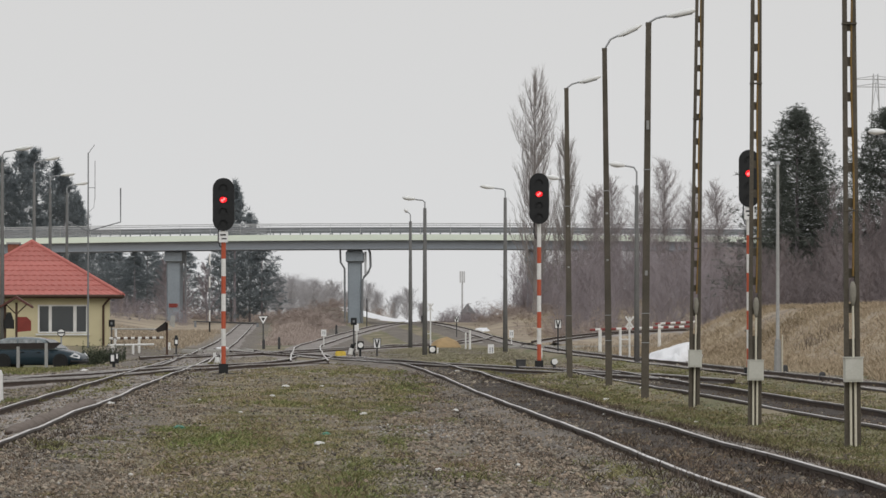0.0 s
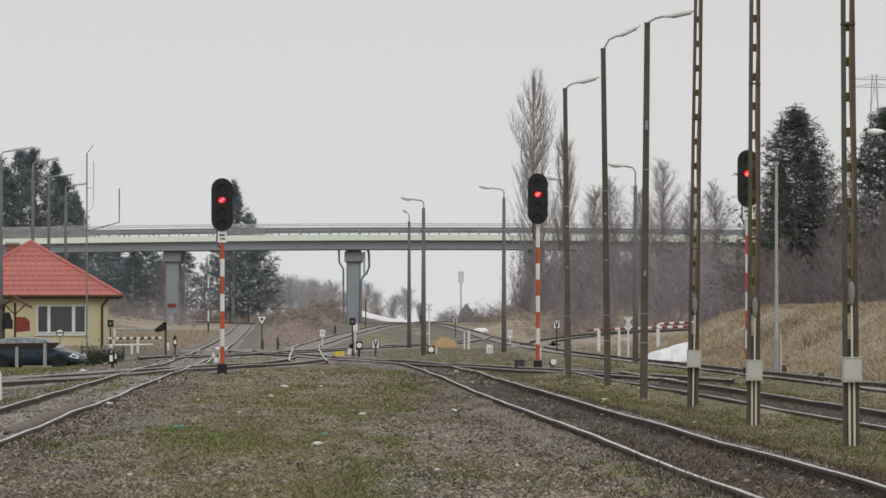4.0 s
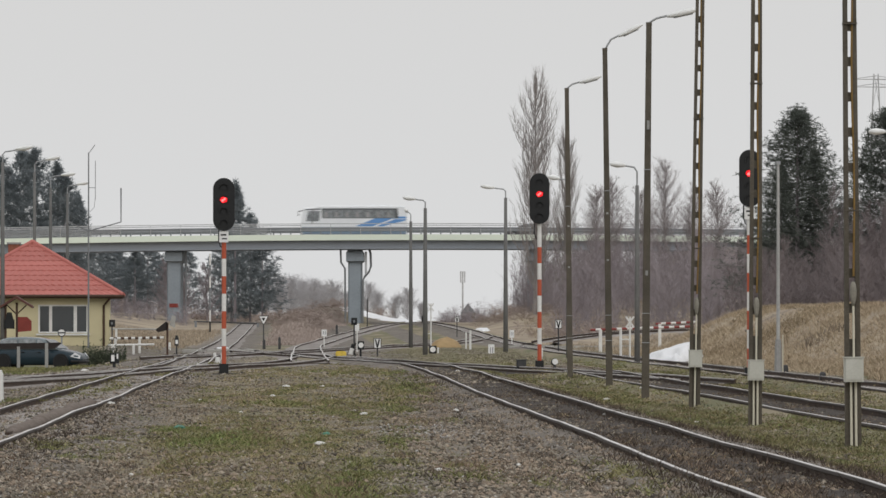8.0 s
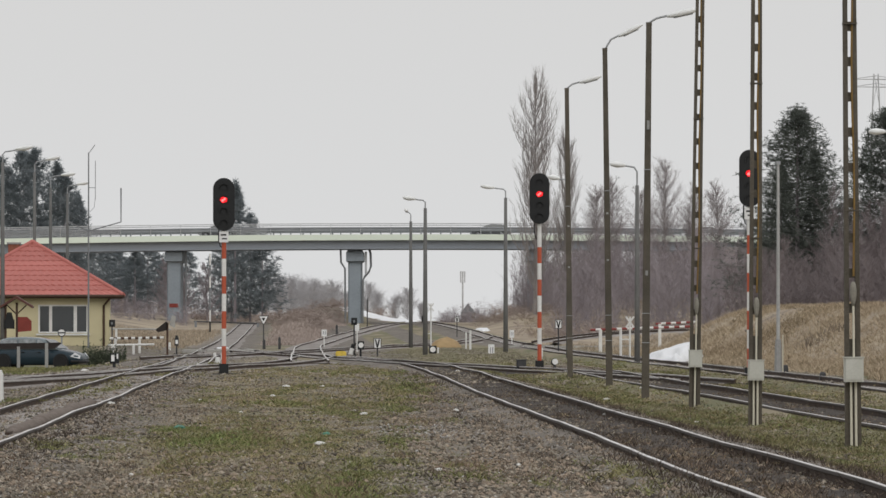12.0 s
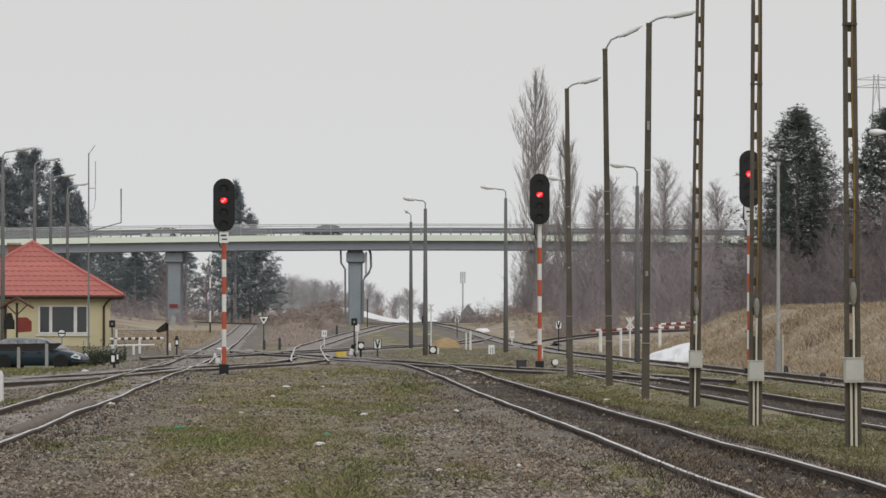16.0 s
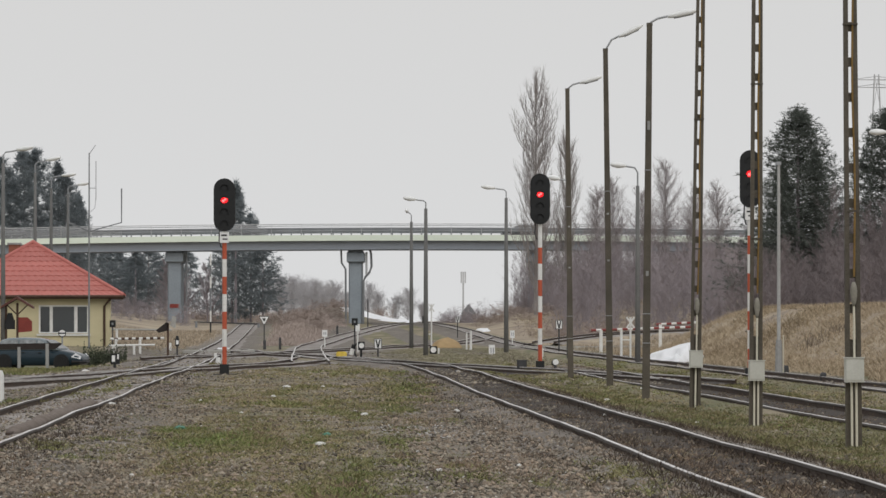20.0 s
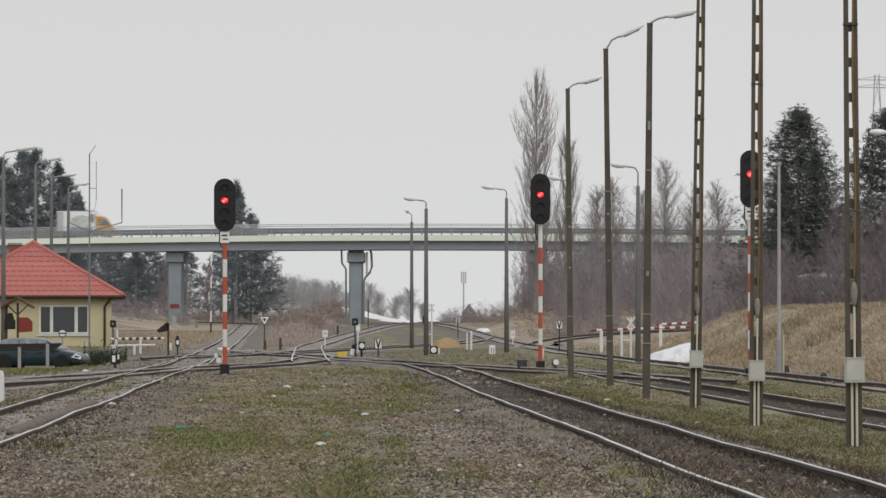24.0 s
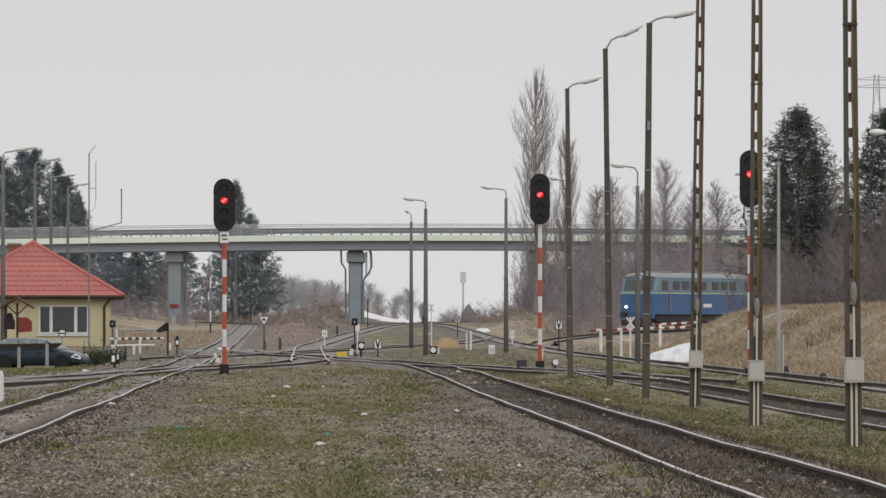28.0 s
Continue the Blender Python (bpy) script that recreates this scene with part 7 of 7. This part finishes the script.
def near_ground():
    def meadow(u, y):
        """Share of turf on the broad strip left of the first siding; it widens with distance."""
        right = 1.0 + max(0.0, min(2.9, (y - 58) * 0.04))
        mid, half = (right - 2.6) / 2, (right + 2.6) / 2
        return max(0.0, min(1.0, 1.6 * (1.25 - abs(u - mid) / half)))

    def gravel(u, p, y):
        v = 0.95 - 0.8 * meadow(u, y) if u < 4.0 else 0.12 if u < 5.9 else -0.3 if u < 9.0 else 0.1
        return max(0.03, min(1.0, v - p * 1.3))

    def rusty(u, p, y):
        return 0.9 - 0.6 * p if 1.6 < u < 4.1 else 0.12 if u < 5.8 and u > 0 else 0.3 - 0.5 * p if u < 1.6 else 0.05
    pebbles("gravel", 21, 74000, 44, 150, gravel, (0.009, 0.027), STONE, "loose angular gravel over the station ground", 0.85, 0.35)
    pebbles("gravel", 24, 8000, 44, 150, gravel, (0.022, 0.038), STONE, "coarser stones among the gravel", 0.8, 0.2)
    pebbles("gravel", 22, 8000, 44, 170, lambda u, p, y: 0.6 if u < -2.5 else 0.4 if u < 4.1 else 0.1, (0.010, 0.026), PALESTONE, "pale chips of stone among the gravel")
    pebbles("gravel", 23, 32000, 44, 130, rusty, (0.012, 0.038), BROWNSTONE, "rust-brown stones along the track", 0.85, 0.35)
    pebbles("gravel", 26, 16000, 44, 150, lambda u, p, y: 0.55 + 0.5 * p if u < 5.9 else 0.3, (0.012, 0.04), CLOD, "dark clods and cinders among the gravel", 0.6, 0.2)
    pebbles("gravel", 27, 9000, 78, 91, lambda u, p, y: 1.0 - ((u - 2.0) / 1.1) ** 2 - ((y - 84.5) / 6.0) ** 2 - 0.5 * p, (0.010, 0.026), PALESTONE, "pale grit spilt beside the turf", 0.7, 0.2)
    pebbles("gravel", 25, 12000, 145, 300, lambda u, p, y: 0.75 - 0.5 * p if u < 5.5 else 0.5, (0.025, 0.06), STONE, "coarse gravel round the points", 0.8, 0.3)

    def patchy(seed, n, y0, y1, fit, power=1.6):
        r, x, y = view_spots(seed, n, y0, y1, power)
        out = []
        for a, b, c in zip(x, y, r.rand(n)):
            p = patch(a, b)
            if c < fit(a + 0.0285 * b, p, b):
                out.append((a, b, 0.6 + 0.6 * c + max(0, p)))
        return out

    def green(u, p, y):
        return 1.05 * meadow(u, y) - 0.4 + 2.3 * p + (0.3 if y < 74 else 0.0) if u < 3.9 else 0.0

    def moss(u, p, y):
        return 4.5 * meadow(u, y) * (p - 0.14) if u < 3.9 else 0.9 + 1.2 * p if 6.4 < u < 8.8 or 11.5 < u < 13.6 else 0.0

    def straw(u, p, y):
        return 0.85 * meadow(u, y) - 1.3 * abs(p + 0.05) + 0.12 if u < 4.2 else 0.3 - p if 6.1 < u < 8.9 or 11.4 < u < 13.7 else 0.1

    def brown(u, p, y):
        return 0.25 + 0.15 * meadow(u, y) - 0.9 * p if u < 4.3 else 0.5 if 6.6 < u < 8.8 else 0.55

    def weed(u, p, y):
        return 0.85 if 3.8 < u < 4.3 or 5.4 < u < 6.6 else 0.36 if 3.0 < u < 6.6 else 0.5 if -3.9 < u < -3.0 else 0.08
    tufts("grass", 31, patchy(41, 34000, 46, 215, green), 12, 0.038, 0.10, GREENBLADE, "low mossy green grass between the tracks", 1.3, 0.008)
    tufts("grass", 30, patchy(40, 30000, 46, 215, moss), 9, 0.04, 0.10, MOSSBLADE, "bright green moss and grass along the lamp posts", 1.3, 0.009)
    tufts("dry_grass", 32, patchy(42, 26000, 46, 215, straw), 9, 0.045, 0.10, STRAW, "low dead straw between the tracks", 1.5, 0.007)
    tufts("grass", 51, patchy(61, 9000, 110, 235, lambda u, p, y: max(green(u, p, y), moss(u, p, y)), 1.0), 9, 0.05, 0.14, GREENBLADE, "low mossy green grass before the points", 1.0, 0.022)
    tufts("dry_grass", 52, patchy(62, 8000, 110, 235, straw, 1.0), 8, 0.055, 0.14, STRAW, "low dead straw before the points", 1.2, 0.017)
    tufts("dead_leaves", 39, patchy(44, 30000, 46, 200, brown), 7, 0.04, 0.08, DEADSTALK, "trampled brown stalks over cinders and gravel", 1.2, 0.009, "dead plants")
    tufts("weeds", 33, patchy(43, 12000, 46, 170, weed, 1.3), 8, 0.09, 0.07, WEED, "withered brown weeds along the rails", 0.7, 0.007, "weeds")
    def rusty_weed(u, p, y):
        q = noise.noise((u * 0.9, y * 0.07, 21.0)) + 0.5 * noise.noise((u * 2.5, y * 0.25, 4.0))
        return 2.4 * (q - 0.08) if u < 4.2 else 0.25 if u > 6.0 else 0.4

    def turf(u, p, y):
        return 0.75 + 0.8 * p if 6.3 < u < 8.9 or 11.5 < u < 13.7 else 0.0
    tufts("dead_leaves", 53, patchy(63, 18000, 46, 200, rusty_weed), 8, 0.05, 0.09, RUSTWEED, "red-brown dead weeds among the turf", 1.1, 0.007, "dead plants")
    tufts("grass", 54, patchy(64, 42000, 60, 200, turf), 11, 0.05, 0.11, TURF, "dark green turf round the lamp posts", 1.0, 0.010)
    # dead grass on the bank and round the cabin
    r = random.Random(9)
    bank = []
    for _ in range(25000):
        y = r.uniform(140, 284)
        x = foot(y) + r.uniform(-0.6, 9.5)
        p = noise.noise((x * 0.35, y * 0.12, 2.0))
        if r.random() < 0.6 + p:
            bank.append((x, y, 0.55 + r.random() * 0.7 + max(0, p) * 0.6))
    tufts("bank_grass", 34, bank, 7, 0.19, 0.16, TANBLADE, "tall dead tan grass on the bank", 0.9, 0.012)
    r = random.Random(15)
    tussocks = []
    for _ in range(9000):
        y = r.uniform(150, 284)
        x = foot(y) + r.uniform(-0.4, 8.0)
        if noise.noise((x * 0.22, y * 0.05, 5.0)) + 0.4 * noise.noise((x * 0.9, y * 0.2, 1.0)) > 0.12:
            tussocks.append((x, y, 0.6 + r.random() * 0.7))
    tufts("bank_grass", 55, tussocks, 8, 0.2, 0.2, BROWNTUFT, "browner tussocks of dead grass on the bank", 0.8, 0.012)
    r = random.Random(10)
    field = []
    for _ in range(7000):
        y = r.uniform(285, 520)
        x = r.uniform(-0.088 * y, -6.6 - 0.0255 * y)
        if abs(x - (-4.75 - 0.0255 * y)) > 3.4:
            field.append((x, y, 0.6 + r.random()))
    for _ in range(9000):
        y = r.uniform(300, 560)
        x = r.uniform(8, 0.088 * y)
        if (y < 335 or abs(x - branch_x(y)) > 2.6) and abs(x - through_x(y)) > 2.6:
            field.append((x, y, 0.6 + r.random()))
    mound = []
    for _ in range(5200):
        y = r.uniform(375, 560)
        x = r.uniform(-2.4 - 0.0255 * y, -10.6)
        mound.append((x, y, 0.6 + r.random()))
    tufts("brush_grass", 40, mound, 9, 0.2, 0.35, REDBRUSH, "short reddish dead growth between the tracks", 0.6, 0.03)
    lawn = []
    for _ in range(7500):
        y = r.uniform(205, 345)
        x = r.uniform(-3.2, 4.2) if r.random() < 0.75 else r.uniform(-0.085 * y, -14)
        if noise.noise((x * 0.4, y * 0.1, 6.0)) > -0.25:
            lawn.append((x, y, 0.7 + r.random()))
    tufts("far_grass", 37, lawn, 12, 0.03, 0.45, DULLGRASS, "low dull grass beyond the points", 1.2, 0.014)
    verge = [(r.uniform(-18.5, -13.4), r.uniform(172, 206), 0.7 + r.random()) for _ in range(1800)]
    tufts("verge_grass", 38, verge, 10, 0.06, 0.2, GREENBLADE, "dull grass verge before the parked car", 0.5, 0.016)
    tufts("field_grass", 35, field, 7, 0.17, 0.3, FIELDBLADE, "dead brown grass on the rough ground", 0.5, 0.03)
    r = random.Random(12)
    brush = []
    for _ in range(2600):
        y = r.uniform(165, 262)
        x = foot(y) + r.uniform(0.5, 9)
        if noise.noise((x * 0.3, y * 0.1, 8.0)) > 0.52:
            brush.append((x, y, 0.7 + r.random() * 0.6))
    tufts("bank_weeds", 36, brush, 8, 0.35, 0.25, DEADSTALK, "dark withered stalks on the bank", 0.35, 0.012, "weeds")


DEADSTALK = mat("dead_stalk", (0.175, 0.142, 0.11), 0.9, 0, 0.3, 0.5, 5, island=0.4, tint=(0.11, 0.08, 0.06))
BROWNTUFT = mat("brown_tussock_blade", (0.27, 0.21, 0.135), 0.9, 0, 0.5, 0.3, 2, island=0.35, tint=(0.19, 0.15, 0.095))
PALESTONE = mat("pale_stone_chip", (0.44, 0.43, 0.41), 0.9, 0, 0.3, 3, 40, island=0.35)
CLOD = mat("dark_cinder", (0.075, 0.062, 0.052), 0.95, 0, 0.3, 3, 40, island=0.5)
RUSTWEED = mat("red_brown_dead_weed", (0.21, 0.15, 0.105), 0.9, 0, 0.3, 0.5, 5, island=0.45, tint=(0.15, 0.105, 0.075))
TURF = mat("dark_turf_blade", (0.125, 0.138, 0.06), 0.9, 0, 0.5, 0.5, 5, island=0.5, tint=(0.19, 0.15, 0.085))
BROWNSTONE = mat("rusty_stone", (0.25, 0.2, 0.152), 0.95, 0, 0.3, 3, 40, island=0.6)
near_ground()


def litter(x, y, w, h, material, label, seed):
    r = random.Random(seed)
    bm = B()
    n = 9
    rings = []
    for k, z in ((1.0, 0.0), (0.85, h * 0.7), (0.4, h)):
        rings.append([(w * 0.5 * k * math.cos(6.283 * i / n) * r.uniform(0.75, 1.15), w * 0.8 * k * math.sin(6.283 * i / n) * r.uniform(0.7, 1.2), z * r.uniform(0.7, 1.2)) for i in range(n)])
    quad_strip(bm, rings)
    ob = part("litter", bm, material)
    ob.matrix_basis = pose(x, y, top_of(x, y) + 0.01)
    tagged(ob, label, "litter", "scraps of litter")


for i, (x, y, w) in enumerate(((-4.1, 140, 0.26), (-3.1, 138, 0.17), (-3.9, 123, 0.14), (-1.45, 98.5, 0.19), (-5.3, 117, 0.12), (-3.8, 101, 0.09), (0.25, 103, 0.14), (-1.7, 74, 0.2), (-0.05, 62, 0.10), (0.9, 64, 0.07), (-3.6, 62, 0.07),
                               (-5.9, 56, 0.07), (3.6, 118, 0.2), (4.3, 91, 0.12), (4.8, 130, 0.14), (2.9, 96, 0.12), (-12.4, 186, 0.35), (0.5, 180, 0.2), (-6.55, 106, 0.2))):
    litter(x, y, w * 0.85, 0.02 + w * 0.1, LITTER, "scrap of pale litter lying on the ground", i)
litter(-4.2, 85.5, 0.2, 0.06, PLASTICGREEN, "scrap of green plastic lying on the ground", 77)
litter(-1.8, 82.5, 0.16, 0.04, PLASTICGREEN, "scrap of green plastic lying on the ground", 78)


def motions():
    times = [0, 1, 2, 3, 4, 5, 6, 7, 8, 9, 10, 11, 12, 13, 14, 15, 16, 17, 18, 19, 20, 21, 22, 23, 24, 25, 26, 27, 28]
    # each passes a point of the bridge at a known time, at a steady speed
    for ob, t0, x0, v, lane in ((COACH, 8.0, -10.02, -18.8, FAR_LANE), (TRUCK, 25.0, -19.6, 20.6, NEAR_LANE),
                                (CARS[0], 9.5, -15.9, -16.8, FAR_LANE), (CARS[1], 11.0, -8.2, -17.2, FAR_LANE), (CARS[2], 12.5, -2.1, -14.8, FAR_LANE),
                                (CARS[3], 16.0, -31.8, -15.2, FAR_LANE), (CARS[4], 16.0, -13.5, -15.4, FAR_LANE), (CARS[5], 17.5, -11.0, -15.3, FAR_LANE),
                                (CARS[6], 19.0, -6.4, -16.4, FAR_LANE), (CARS[7], 20.5, -0.2, -17.8, FAR_LANE)):
        walk(ob, [(t, pose(x0 + v * (t - t0), lane, deck_z(x0 + v * (t - t0)))) for t in times])
    # the engine runs down the branch line; metres still to go to its last place
    back = [(0, 106), (6, 103), (12, 93), (16, 79), (20, 57.5), (22, 43.5), (24, 27.7), (25, 19.4), (25.6, 14.5), (26.4, 8.8), (27, 5.2), (27.9, 0.15), (28, -0.4)]
    walk(LOCO, [(t, pose(13.8 + 0.4886 * (d + 7.95), 377 + 0.8725 * (d + 7.95), branch_z(377 + 0.8725 * (d + 7.95)) + 0.02, 0, 0, -29.25)) for t, d in back])


motions()
